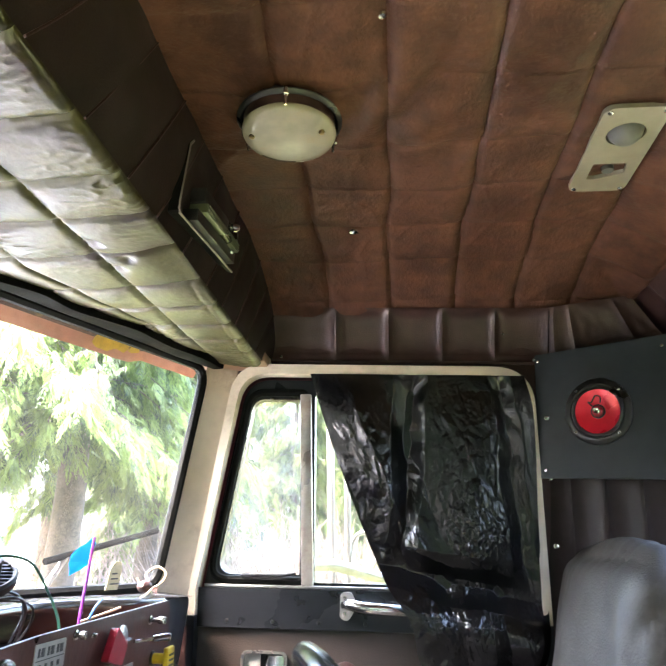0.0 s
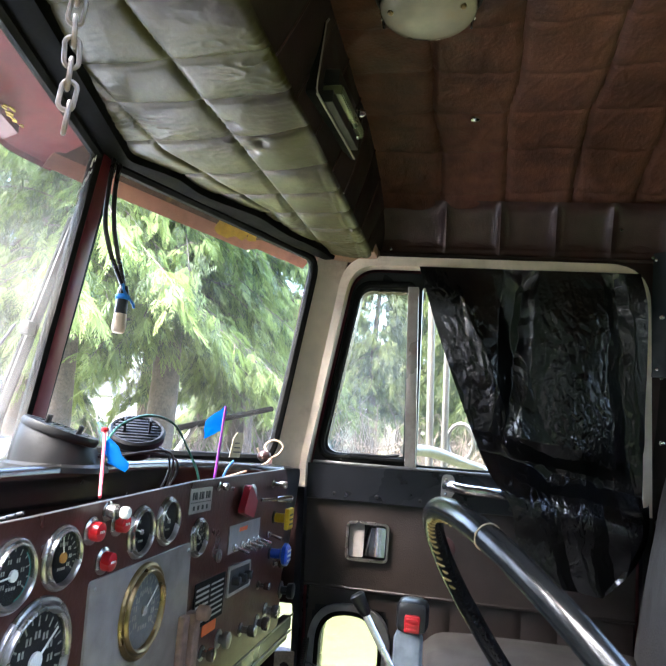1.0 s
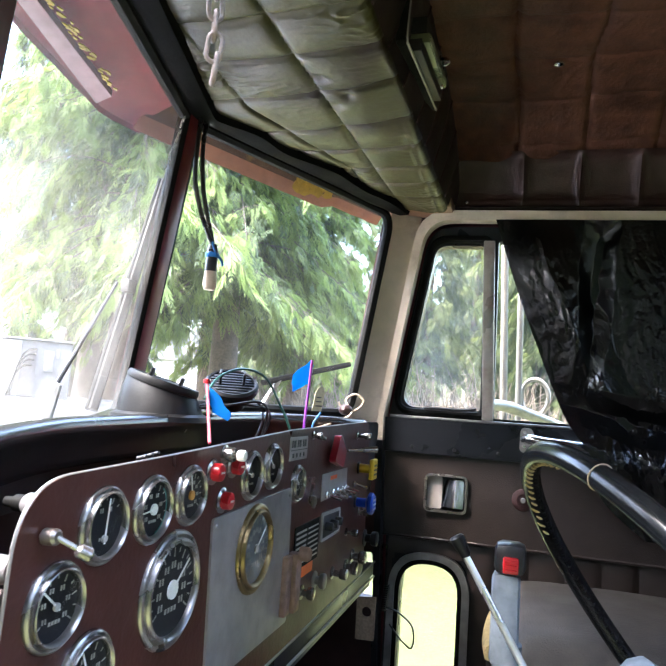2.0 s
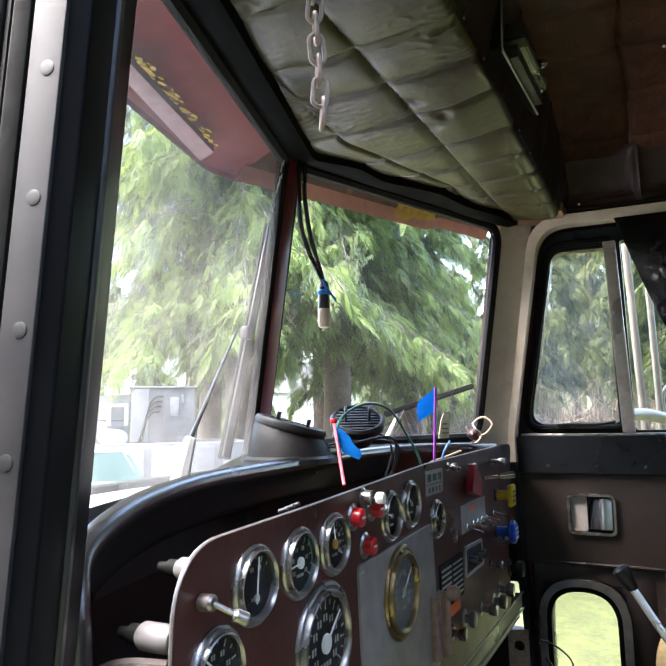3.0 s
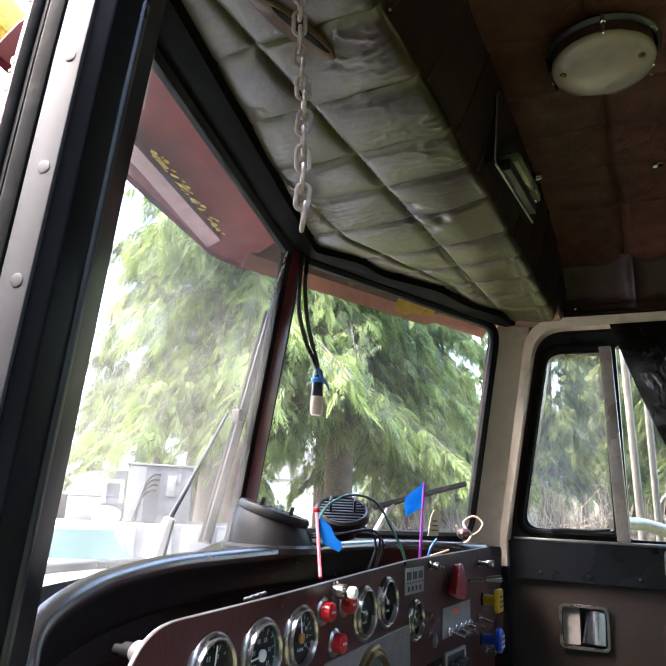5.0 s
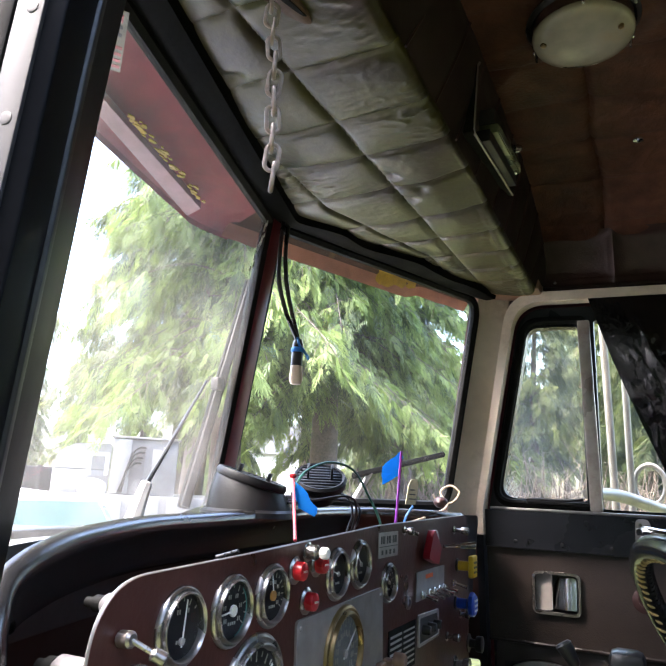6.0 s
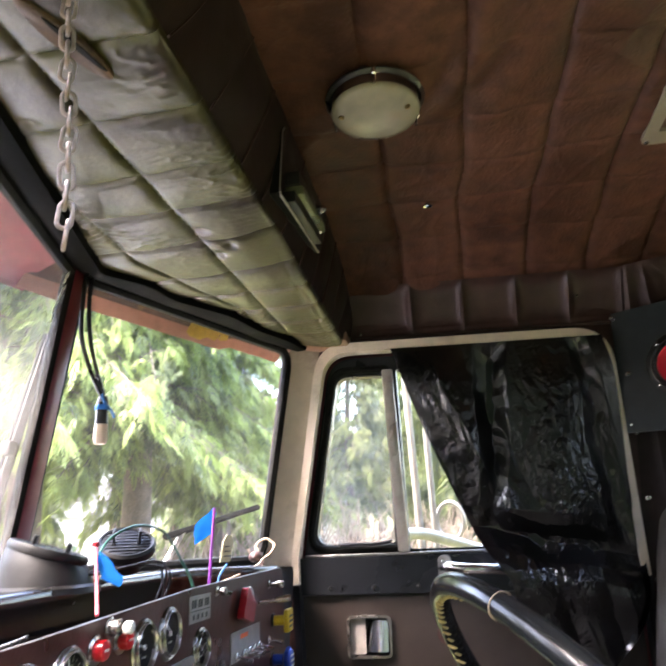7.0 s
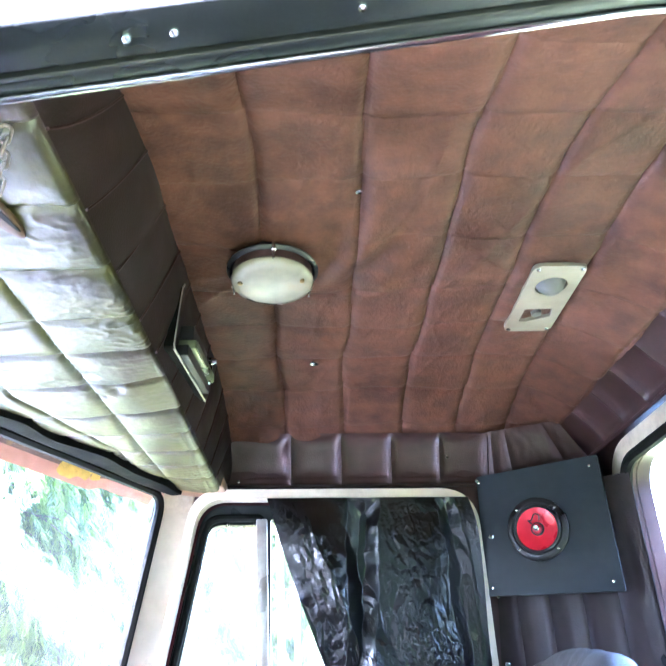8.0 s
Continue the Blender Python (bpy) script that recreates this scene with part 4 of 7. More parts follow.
lathe(bm, [(0.006, 0), (0.006, 0.010), (0.005, 0.011), (0, 0.011)], disc_matrix((0.018, 1.720, 0.822), (0, -1, 0)), 12)
part("splined_stub", bm, STEEL, spindle)
# chrome pull handle
pull = new("pull_handle")
pull.parent = door
pull["label"] = "chrome pull handle"
bm = bmesh.new()
sheet(bm, rounded([(0.004, 0.942), (0.024, 0.934), (0.044, 0.966), (0.032, 0.998), (0.006, 0.998)], 0.012, 6), [], 0.010, on_door(1.702))
part("base", bm, ALU, pull)
bm = bmesh.new()
tube(bm, smooth_path([(0.016, 1.70, 0.970), (0.03, 1.68, 0.972), (0.06, 1.668, 0.968), (0.11, 1.666, 0.965), (0.16, 1.68, 0.962), (0.175, 1.705, 0.962)], 5), [0.011] * 4 + [0.0125] * 16 + [0.013] * 6, 10)
part("grip", bm, CHROME, pull)
for z in (0.952, 0.985):
    screw((0.016, 1.702, z), (0, -1, 0), 0.0045, CHROME, pull)

# black plastic sheet hung over the side window
def crease(x, w):
    """A sharp-crested ridge of half-width w about 0."""
    return max(0.0, 1 - abs(x) / w)


def curtain():
    bm = bmesh.new()
    left = smooth_path([(-0.072, 0, 1.505), (-0.020, 0, 1.345), (0.038, 0, 1.192), (0.083, 0, 1.082), (0.115, 0, 1.014), (0.167, 0, 0.939), (0.184, 0, 0.863), (0.218, 0, 0.819), (0.285, 0, 0.765)], 40)
    right = smooth_path([(0.445, 0, 1.497), (0.462, 0, 1.42), (0.463, 0, 1.30), (0.460, 0, 1.15), (0.466, 0, 1.03), (0.472, 0, 0.94), (0.458, 0, 0.87), (0.425, 0, 0.81), (0.372, 0, 0.757)], 40)
    n = 260
    rows = []
    for l, r, j in zip(left, right, range(len(left))):
        t = j / (len(left) - 1)
        row = []
        for i in range(n + 1):
            s = i / n
            p = l.lerp(r, s)
            x, z = p.x, p.z
            wx = x + 0.018 * noise.noise((x * 7, z * 7, 2)) + 0.006 * noise.noise((x * 24, z * 24, 4))
            wz = z + 0.022 * noise.noise((x * 6, z * 6, 7)) + 0.006 * noise.noise((x * 22, z * 22, 9))
            upper = min(1.0, max(0.0, (z - 1.045 + 0.15 * (x - 0.2)) / 0.05))
            y = 0.0
            # hem fold along the free edge, then a deep fold down from the top
            y -= 0.030 * crease(wx - l.x - 0.085, 0.085) * min(1.0, (1.51 - z) / 0.12 + 0.15) * upper
            y += 0.030 * crease(wx - 0.175 + 0.05 * (1.5 - z), 0.040) * upper
            # the broad middle panel leans out downwards, a second fold beside it
            y -= 0.034 * math.exp(-((wx - 0.315) / 0.085) ** 2) * min(1.0, max(0.0, (1.46 - z) / 0.34)) * upper
            y += 0.016 * crease(wx - 0.382 - 0.11 * (1.5 - z), 0.030) * upper
            # a loose tuck runs across, and the skirt below it swells out again
            tuck = wz - 1.035 + 0.22 * (x - 0.22)
            y += 0.020 * crease(tuck, 0.045)
            y -= 0.036 * math.exp(-((tuck + 0.085) / 0.055) ** 2)
            y += 0.014 * crease(wx - 0.245 - 0.35 * (1.0 - z), 0.035) * (1 - upper)
            y += 0.012 * crease(wx - 0.375 - 0.15 * (1.0 - z), 0.03) * (1 - upper)
            # crumples: flat facets that meet in sharp creases, strongest on the middle panel's belly
            zone = 0.10 + 1.0 * math.exp(-((x - 0.325) / 0.085) ** 2 - ((z - 1.135) / 0.085) ** 2)
            zone += 0.30 * math.exp(-((x - 0.31) / 0.08) ** 2 - ((z - 1.35) / 0.12) ** 2)
            zone += 0.45 * math.exp(-((x - l.x - 0.075) / 0.045) ** 2) * upper + 0.55 * math.exp(-((x - 0.28) / 0.12) ** 2 - ((z - 0.93) / 0.07) ** 2)
            big = noise.voronoi((wx * 22 + wz * 6, wz * 15 - wx * 5, 0.5))[0]
            mid = noise.voronoi((wx * 46, wz * 30 + wx * 14, 3.5))[0]
            small = noise.voronoi((wx * 115, wz * 85, 6.5))[0]
            c = 0.0060 * (big[1] - big[0]) + 0.0065 * (mid[1] - mid[0]) + 0.0034 * (small[1] - small[0])
            y -= c * min(zone, 1.1)
            # fine stretch lines in the plain parts
            w = 1 - abs(noise.noise((wx * 26 + wz * 6, wz * 7, 5.5))) * 5
            y -= 0.0011 * max(0.0, w)
            y *= min(1.0, (1 - s) * 14 + 0.05, t * 16 + 0.08)
            row.append(bm.verts.new((x, min(1.684 + y, 1.706) - 0.085 * max(z - 1.0, 0) - (0.012 * min(1.0, (0.95 - z) / 0.05) if z < 0.95 else 0.0), z)))
        rows.append(row)
    for a, b in zip(rows, rows[1:]):
        for i in range(n):
            bm.faces.new((a[i], a[i + 1], b[i + 1], b[i]))
    return bm


cur = part("window_sheet", curtain(), CURTAIN)
tagged(cur, "crumpled black plastic sheet hung over the passenger window", "curtain")

# ---------------------------------------------------------------- dashboard
DX = -0.316
dash = thing("dashboard", "brown instrument panel below a padded black dash top", "dashboard")
PANEL = rounded([(0.372, 0.60), (0.381, 0.85), (0.386, 0.957), (0.58, 0.9645), (0.94, 0.982), (1.455, 0.990), (1.475, 0.66), (0.84, 0.66), (0.80, 0.60)],
                [0.01, 0.0, 0.088, 0, 0, 0.03, 0.02, 0.02, 0.01], 12)
bm = bmesh.new()
sheet(bm, PANEL, [], 0.004, on_dash(DX - 0.004))
part("panel", bm, DASH, dash, "glossy dark brown panel")
bm = bmesh.new()
tube(bm, [(DX - 0.002, p.x, p.y) for p in PANEL], 0.0016, 6, closed=True)
part("panel_edge", bm, STEEL, dash, "bare metal panel edge")
# dash top pad: one shell from the glass over a rounded nose to a face drawn in above the void
ROLL = smooth_path([(-0.368, 0.345, 0.70), (-0.368, 0.345, 0.88), (-0.372, 0.346, 0.928), (-0.388, 0.370, 0.956), (-0.42, 0.445, 0.971), (-0.457, 0.54, 0.976), (-0.483, 0.64, 0.979), (-0.50, 0.77, 0.980), (-0.50, 1.0, 0.984), (-0.50, 1.16, 0.985), (-0.485, 1.25, 0.985), (-0.44, 1.31, 0.985), (-0.37, 1.36, 0.985), (-0.335, 1.45, 0.983)], 8)


def glass_foot(y):
    far = P_BOT if y > 1.018 else D_BOT
    return C_BOT.x + abs(y - 1.018) * (far.x - C_BOT.x) / abs(far.y - C_BOT.y)


bm = bmesh.new()
rows = []
for k, p in enumerate(ROLL):
    ahead = (ROLL[min(k + 1, len(ROLL) - 1)] - ROLL[max(k - 1, 0)])
    ahead.x = 0
    ahead.normalize()
    inward = ahead.cross(Vector((1, 0, 0))).normalized()
    upright = 1 - max(0.0, -inward.z)
    back = min(glass_foot(p.y) + 0.006, p.x - 0.02) - p.x
    fall = min(0.0, -0.014 + (p.y - 0.85) * 0.1) if p.y > 0.85 else -0.014 - 0.045 * min(1.0, (0.85 - p.y) / 0.3)
    sec = [(back * t, -0.0125 - fall * (1 - (1 - t) ** 2)) for t in (1, 0.8, 0.6, 0.4, 0.25, 0.12)]
    sec += [(0.0125 * math.sin(a), -0.0125 * math.cos(a)) for a in [radians(q) for q in (0, 20, 40, 60, 80, 100, 120, 140)]]
    s = 1.40 - 1.0 * upright
    sec += [(0.004, 0.012 * s), (-0.002, 0.020 * s), (-0.006, 0.029 * s), (-0.009, 0.034 * s), (-0.013, 0.036 * s), (-0.020, 0.0365 * s), (min(-0.03, back + 0.02), 0.030 * s)]
    rows.append([bm.verts.new(p + Vector((f, 0, 0)) + inward * i) for f, i in sec])
for a, b in zip(rows, rows[1:]):
    for i in range(len(a) - 1):
        bm.faces.new((a[i], a[i + 1], b[i + 1], b[i]))
# the flat passenger end
endz = 0.993
vs = [bm.verts.new(p) for p in ((-0.34, 1.44, endz), (-0.33, 1.47, endz), (-0.33, 1.66, endz - 0.01), (-0.43, 1.66, endz), (-0.53, 1.37, endz + 0.002), (-0.44, 1.33, endz))]
bm.faces.new(vs)
part("top_pad", bm, PAD_BLACK, dash, "black padded dash top")
bm = bmesh.new()
sheet(bm, rounded([(1.462, 0.985), (1.462, 0.67), (1.475, 0.64), (1.60, 0.80), (1.665, 0.985)], [0.01, 0.01, 0.02, 0.06, 0.02], 5), [], 0.30, on_dash(-0.64))
part("end_pad", bm, BLACK, dash, "black padded dash end")
# dark void under the pad: inner sheet metal
bm = bmesh.new()
rows = []
for p in ROLL[12:]:
    x = glass_foot(p.y) + 0.022
    rows.append([bm.verts.new((x, p.y, p.z - 0.008)), bm.verts.new((x - 0.01, p.y, 0.872)), bm.verts.new((-0.63, p.y, 0.862)), bm.verts.new((-0.63, p.y, 0.50))])
for a, b in zip(rows, rows[1:]):
    for i in range(3):
        bm.faces.new((a[i], a[i + 1], b[i + 1], b[i]))
part("void_lining", bm, BOARD, dash, "black inner lining")
for lo, hi in (((-0.62, 0.36, 0.61), (-0.34, 1.60, 0.62)), ((-0.88, 0.330, 0.30), (-0.375, 0.337, 0.90)), ((-0.64, 0.352, 0.30), (-0.373, 0.359, 0.932))):
    bm = bmesh.new()
    box(bm, lo, hi, 0.002)
    part("inner_metal", bm, BOARD, dash)
bm = bmesh.new()
box(bm, (-0.34, 0.80, 0.625), (-0.318, 1.60, 0.655), 0.004)
box(bm, (-0.36, 0.80, 0.600), (-0.325, 1.60, 0.620), 0.003)
part("lower_rail", bm, BLACK_PAINT, dash, "black metal lower rail")
for z in (0.6565, 0.6225):
    bm = bmesh.new()
    tube(bm, [(-0.317, 0.80, z), (-0.317, 1.60, z)], 0.0026, 6)
    part("rail_edge", bm, STEEL, dash, "bright worn rail edge")


def gauge(y, z, r, bezel=BEZEL, group="dash gauges", needle=0.6, ticks=11, sweep=250, arc=None, hub=None, pivot=0.0, dial=None, span=(0.0, 1.0), label="round black gauge with a chrome bezel", brass=False, x=DX):
    g = thing("gauge", label, "gauge", group, at=on_dash(x) @ Matrix.Translation((y, z, 0)))
    bm = bmesh.new()
    lathe(bm, [(r * 1.06, 0), (r * 1.06, 0.0014), (r * 1.035, 0.0036), (r * 0.985, 0.0046), (r * 0.945, 0.0036), (r * 0.925, 0.0034), (r * 0.915, 0.0058), (r * 0.895, 0.0078), (r * 0.865, 0.0084), (r * 0.835, 0.0076), (r * 0.81, 0.0050), (r * 0.80, 0.0012)], None, 48, cap=False)
    part("bezel", bm, bezel, g, "brass bezel" if brass else "")
    bm = bmesh.new()
    lathe(bm, [(0, 0.0015), (r * 0.83, 0.0015)], None, 30, cap=False)
    part("face", bm, dial or DIAL, g)
    bm = bmesh.new()
    for k in range(ticks):
        if not span[0] <= k / (ticks - 1) <= span[1]:
            continue
        a = radians(90 + sweep / 2 - sweep * k / (ticks - 1))
        major = k % 2 == 0
        q = pose(0, 0, 0.0019, 0, 0, math.degrees(a))
        box(bm, (r * (0.58 if major else 0.65), -r * 0.017, 0), (r * 0.75, r * 0.017, 0.0003), 0, q)
        if major:
            c = Matrix.Translation((r * 0.44 * math.cos(a), r * 0.44 * math.sin(a), 0.0019))
            for o in (-0.075, 0.02):
                box(bm, (r * o, -r * 0.062, 0), (r * (o + 0.05), r * 0.062, 0.0003), 0, c)
    for k in range(4):
        box(bm, (r * (-0.20 + 0.11 * k), -r * 0.40, 0.0019), (r * (-0.13 + 0.11 * k), -r * 0.31, 0.0022))
    tagged(part("dial_marks", bm, DIAL_PRINT, g), kind="stuff")
    if arc:
        bm = bmesh.new()
        for k in range(24):
            q = pose(0, 0, 0.0017, 0, 0, -70 + 5 * k)
            box(bm, (r * 0.75, -r * 0.034, 0), (r * 0.79, r * 0.034, 0.0003), 0, q)
        part("coloured_ring", bm, arc, g)
    bm = bmesh.new()
    a = radians(90 + sweep / 2 - sweep * needle)
    q = Matrix.Translation((0, pivot * r, 0)) @ pose(0, 0, 0.0034, 0, 0, math.degrees(a))
    box(bm, (-r * 0.14, -r * 0.024, 0), (r * (0.70 - pivot), r * 0.024, 0.0005), 0, q)
    part("needle", bm, WHITE, g)
    bm = bmesh.new()
    lathe(bm, [(r * 0.10, 0.002), (r * 0.10, 0.0042), (0, 0.0046)], Matrix.Translation((0, pivot * r, 0)) @ Matrix.Diagonal((1.7, 1.7, 1, 1)) if hub else Matrix.Translation((0, pivot * r, 0)), 14, cap=False)
    part("needle_hub", bm, hub or GREY_PLASTIC, g)
    bm = bmesh.new()
    lathe(bm, [(0, 0.0062), (r * 0.815, 0.0056)], None, 24, cap=False)
    ob = part("lens", bm, LENS_GLASS, g)
    ob.visible_shadow = False
    return g


gauge(0.484, 0.914, 0.031, needle=0.52, pivot=-0.35, span=(0.3, 0.7))
gauge(0.559, 0.917, 0.031, needle=0.12, arc=TEAL, hub=WHITE)
gauge(0.632, 0.922, 0.030, needle=0.45, ticks=15, hub=HUB_ORANGE, span=(0.4, 1.0))
gauge(0.432, 0.862, 0.032, needle=0.3)
gauge(0.609, 0.832, 0.055, needle=0.70, ticks=17, hub=WHITE, label="large black speedometer dial with a chrome bezel")
gauge(0.480, 0.795, 0.034, needle=0.4)
gauge(0.792, 0.929, 0.030, needle=0.2, span=(0.0, 0.5))
gauge(0.865, 0.935, 0.030, needle=0.3, span=(0.0, 0.3))
gauge(0.977, 0.901, 0.027, needle=0.3)
PLATE = rounded([(0.700, 0.70), (0.965, 0.70), (0.948, 0.898), (0.688, 0.889)], 0.006, 3)
bm = bmesh.new()
sheet(bm, PLATE, [], 0.003, on_dash(DX + 0.0005))
plate = part("instrument_plate", bm, ALU)
tagged(plate, "scratched bare aluminium plate screwed to the dash", "plate")
for y, z in ((0.697, 0.880), (0.94, 0.888), (0.708, 0.708)):
    screw((DX + 0.0035, y, z), (1, 0, 0), 0.003, STEEL, plate)
gauge(0.815, 0.834, 0.054, bezel=BRASS, needle=0.7, ticks=21, dial=GREY_DIAL, label="large grey dial in an aged brass bezel", brass=True, x=DX + 0.004)


def red_lamp(y, z, r=0.0102):
    l = thing("warning_lamp", "red plastic warning lamp on a metal collar", "lamp", "warning lamps", at=on_dash(DX) @ Matrix.Translation((y, z, 0)))
    bm = bmesh.new()
    lathe(bm, [(r * 1.45, 0), (r * 1.45, 0.0015), (r * 1.15, 0.0035), (r, 0.0035)], None, 20)
    part("collar", bm, BEZEL, l)
    bm = bmesh.new()
    lathe(bm, [(r, 0.003), (r, 0.0105), (r * 0.93, 0.0128), (r * 0.6, 0.0138), (0, 0.0140)], None, 20)
    cap = part("cap", bm, RED, l)
    bm = bmesh.new()
    for k in range(3):
        box(bm, (-r * 0.45 + k * r * 0.30, -r * 0.12, 0.0134), (-r * 0.28 + k * r * 0.30, r * 0.12, 0.0142))
    part("marks", bm, WHITE, cap)
    return l


for y, z in ((0.681, 0.942), (0.734, 0.945), (0.712, 0.907)):
    red_lamp(y, z)


def push_knob(y, z, r=0.008, n=0.02, mat=BEZEL, label="small chrome push knob on the dash", category="knob", group="dash knobs"):
    k = thing("dash_knob", label, category, group, at=on_dash(DX) @ Matrix.Translation((y, z, 0)))
    bm = bmesh.new()
    lathe(bm, [(r * 1.15, 0), (r * 1.15, 0.002), (r * 0.55, 0.003), (r * 0.55, n * 0.5), (r * 0.9, n * 0.55), (r, n * 0.7), (r, n * 0.95), (r * 0.85, n), (0, n)], None, 16)
    part("knob", bm, mat, k)
    return k


for y, z, r, n in ((1.043, 0.972, 0.006, 0.016), (1.345, 0.963, 0.007, 0.03), (1.216, 0.715, 0.010, 0.03), (1.362, 0.716, 0.013, 0.03),
                   (1.312, 0.705, 0.013, 0.025), (1.037, 0.724, 0.010, 0.022), (1.30, 0.775, 0.007, 0.025), (1.40, 0.80, 0.007, 0.02), (1.10, 0.965, 0.003, 0.006)):
    push_knob(y, z, r, n)
sw = thing("pull_switch", "pull switch with a chrome barrel and a white cap", "switch", at=on_dash(DX) @ Matrix.Translation((0.710, 0.960, 0)))
bm = bmesh.new()
lathe(bm, [(0.011, 0), (0.011, 0.0012), (0.0085, 0.002), (0.0085, 0.012), (0.0075, 0.0132), (0.003, 0.0134), (0.003, 0.020)], None, 18)
part("barrel", bm, BEZEL, sw)
bm = bmesh.new()
lathe(bm, [(0.0035, 0.0170), (0.0060, 0.0176), (0.0066, 0.019), (0.0066, 0.025), (0.0056, 0.0265), (0, 0.027)], None, 8)
part("cap", bm, WHITE, sw, "white faceted cap")
push_knob(1.106, 0.727, 0.013, 0.02, STEEL, "worn grey dash knob")
push_knob(1.47, 0.735, 0.016, 0.03, BLACK, "black dash knob with ribbed rim")


def pull_valve(y, z, mat, label, square):
    v = thing("brake_valve_knob", label, "valve knob", "air valve knobs", at=on_dash(DX) @ Matrix.Translation((y, z, 0)))
    bm = bmesh.new()
    lathe(bm, [(0.013, 0), (0.013, 0.003), (0.007, 0.004), (0.007, 0.012)], None, 14)
    part("collar", bm, BLACK, v)
    bm = bmesh.new()
    lathe(bm, [(0.0095, 0.004), (0.0095, 0.028)], None, 14)
    if square:
        box(bm, (-0.019, -0.021, 0.027), (0.019, 0.021, 0.037), 0.003)
    else:
        lathe(bm, [(0.010, 0.024), (0.019, 0.028), (0.0225, 0.030), (0.0225, 0.037), (0.019, 0.040), (0, 0.041)], None, 8)
    knob = part("knob", bm, mat, v)
    bm = bmesh.new()
    for k in range(3):
        box(bm, (-0.012, -0.012 + k * 0.009, 0.0371 if square else 0.0411), (0.012, -0.008 + k * 0.009, 0.0376 if square else 0.0416))
    part("marks", bm, WHITE if not square else BLACK, knob)
    return v


pull_valve(1.372, 0.895, YELLOW, "square yellow pull knob of the parking brake", True)
pull_valve(1.363, 0.826, BLUE, "octagonal blue pull knob of the trailer brake", False)


def label_plate(name, y0, y1, z0, z1, mat, label, bars, bar_mat):
    p = thing(name, label, "label plate", at=on_dash(DX))
    bm = bmesh.new()
    sheet(bm, rounded([(y0, z0), (y1, z0), (y1, z1), (y0, z1)], 0.002, 2), [], 0.0012, Matrix.Translation((0, 0, 0.0004)))
    part("plate", bm, mat, p)
    for a0, a1, b0, b1 in bars:
        bm = bmesh.new()
        box(bm, (y0 + (y1 - y0) * a0, z0 + (z1 - z0) * b0, 0.0016), (y0 + (y1 - y0) * a1, z0 + (z1 - z0) * b1, 0.0021))
        part("print_bar", bm, bar_mat, p)
    return p


label_plate("label_plate", 0.932, 1.014, 0.937, 0.9725, ALU, "small metal shift pattern plate on the dash",
            [(0.1 + 0.3 * k, 0.16 + 0.3 * k, 0.55, 0.85) for k in range(3)] + [(0.2 + 0.3 * k, 0.3 + 0.3 * k, 0.55, 0.85) for k in range(3)] + [(0.04, 0.96, 0.42, 0.45)] + [(0.15 + 0.2 * k, 0.22 + 0.2 * k, 0.12, 0.3) for k in range(4)], BLACK)
label_plate("switch_plate", 1.110, 1.276, 0.857, 0.903, ALU, "worn metal switch plate with toggle switches", [(0.3, 0.55, 0.7, 0.85)], ORANGE)
for y in (1.135, 1.175, 1.205, 1.235, 1.262, 1.33):
    s = thing("toggle_switch", "small chrome toggle switch on the dash", "switch", "toggle switches", at=on_dash(DX + 0.001) @ Matrix.Translation((y, 0.866, 0)))
    bm = bmesh.new()
    lathe(bm, [(0.006, 0), (0.006, 0.004), (0.004, 0.005), (0.004, 0.008)], None, 10)
    part("collar", bm, CHROME, s)
    bm = bmesh.new()
    rod(bm, (0, 0, 0.006), (0, -0.006, 0.030), 0.0022, 0.0034, 8)
    part("lever", bm, CHROME, s)
label_plate("instruction_label", 0.985, 1.11, 0.765, 0.832, RUBBER, "black instruction label with lines of print",
            [(0.05, 0.45, 0.1 + 0.12 * k, 0.15 + 0.12 * k) for k in range(7)] + [(0.52, 0.95, 0.1 + 0.12 * k, 0.14 + 0.12 * k) for k in range(7)], GREY_PLASTIC)
bm = bmesh.new()
sheet(bm, rounded([(1.03, 0.748), (1.085, 0.748), (1.085, 0.764), (1.03, 0.764)], 0.002, 2), [], 0.001, on_dash(DX + 0.0005))
tagged(part("orange_label", bm, ORANGE), "small orange warning label on the dash", "label")
bm = bmesh.new()
sheet(bm, rounded([(1.122, 0.786), (1.242, 0.786), (1.236, 0.832), (1.122, 0.836)], 0.004, 3), [rounded([(1.128, 0.791), (1.236, 0.791), (1.230, 0.827), (1.128, 0.830)], 0.003, 3)], 0.003, on_dash(DX + 0.0005))
frame_part = part("control_panel", bm, GREY_PLASTIC)
tagged(frame_part, "black control panel in a thin grey frame", "control panel")
bm = bmesh.new()
sheet(bm, rounded([(1.127, 0.790), (1.237, 0.790), (1.231, 0.829), (1.127, 0.831)], 0.003, 3), [], 0.002, on_dash(DX + 0.0005))
part("face", bm, BLACK, frame_part)
for k in range(3):
    bm = bmesh.new()
    lathe(bm, [(0.008, 0), (0.0075, 0.012), (0.006, 0.014), (0, 0.014)], on_dash(DX + 0.002) @ Matrix.Translation((1.148 + 0.032 * k, 0.810, 0)), 12)
    part("knob", bm, BLACK, frame_part)
# brass fittings behind the panel's top edge
for k in range(3):
    bm = bmesh.new()
    rod(bm, (DX - 0.016, 0.552 + 0.011 * k, 0.963 + 0.0008 * k), (DX - 0.006, 0.552 + 0.011 * k, 0.966 + 0.0012 * k), 0.0024, 0.0020, 10, 0.0006)
    tagged(part("pipe_fitting", bm, BLACK), "small dark pipe fitting behind the dash panel", "fitting", "pipe fittings")
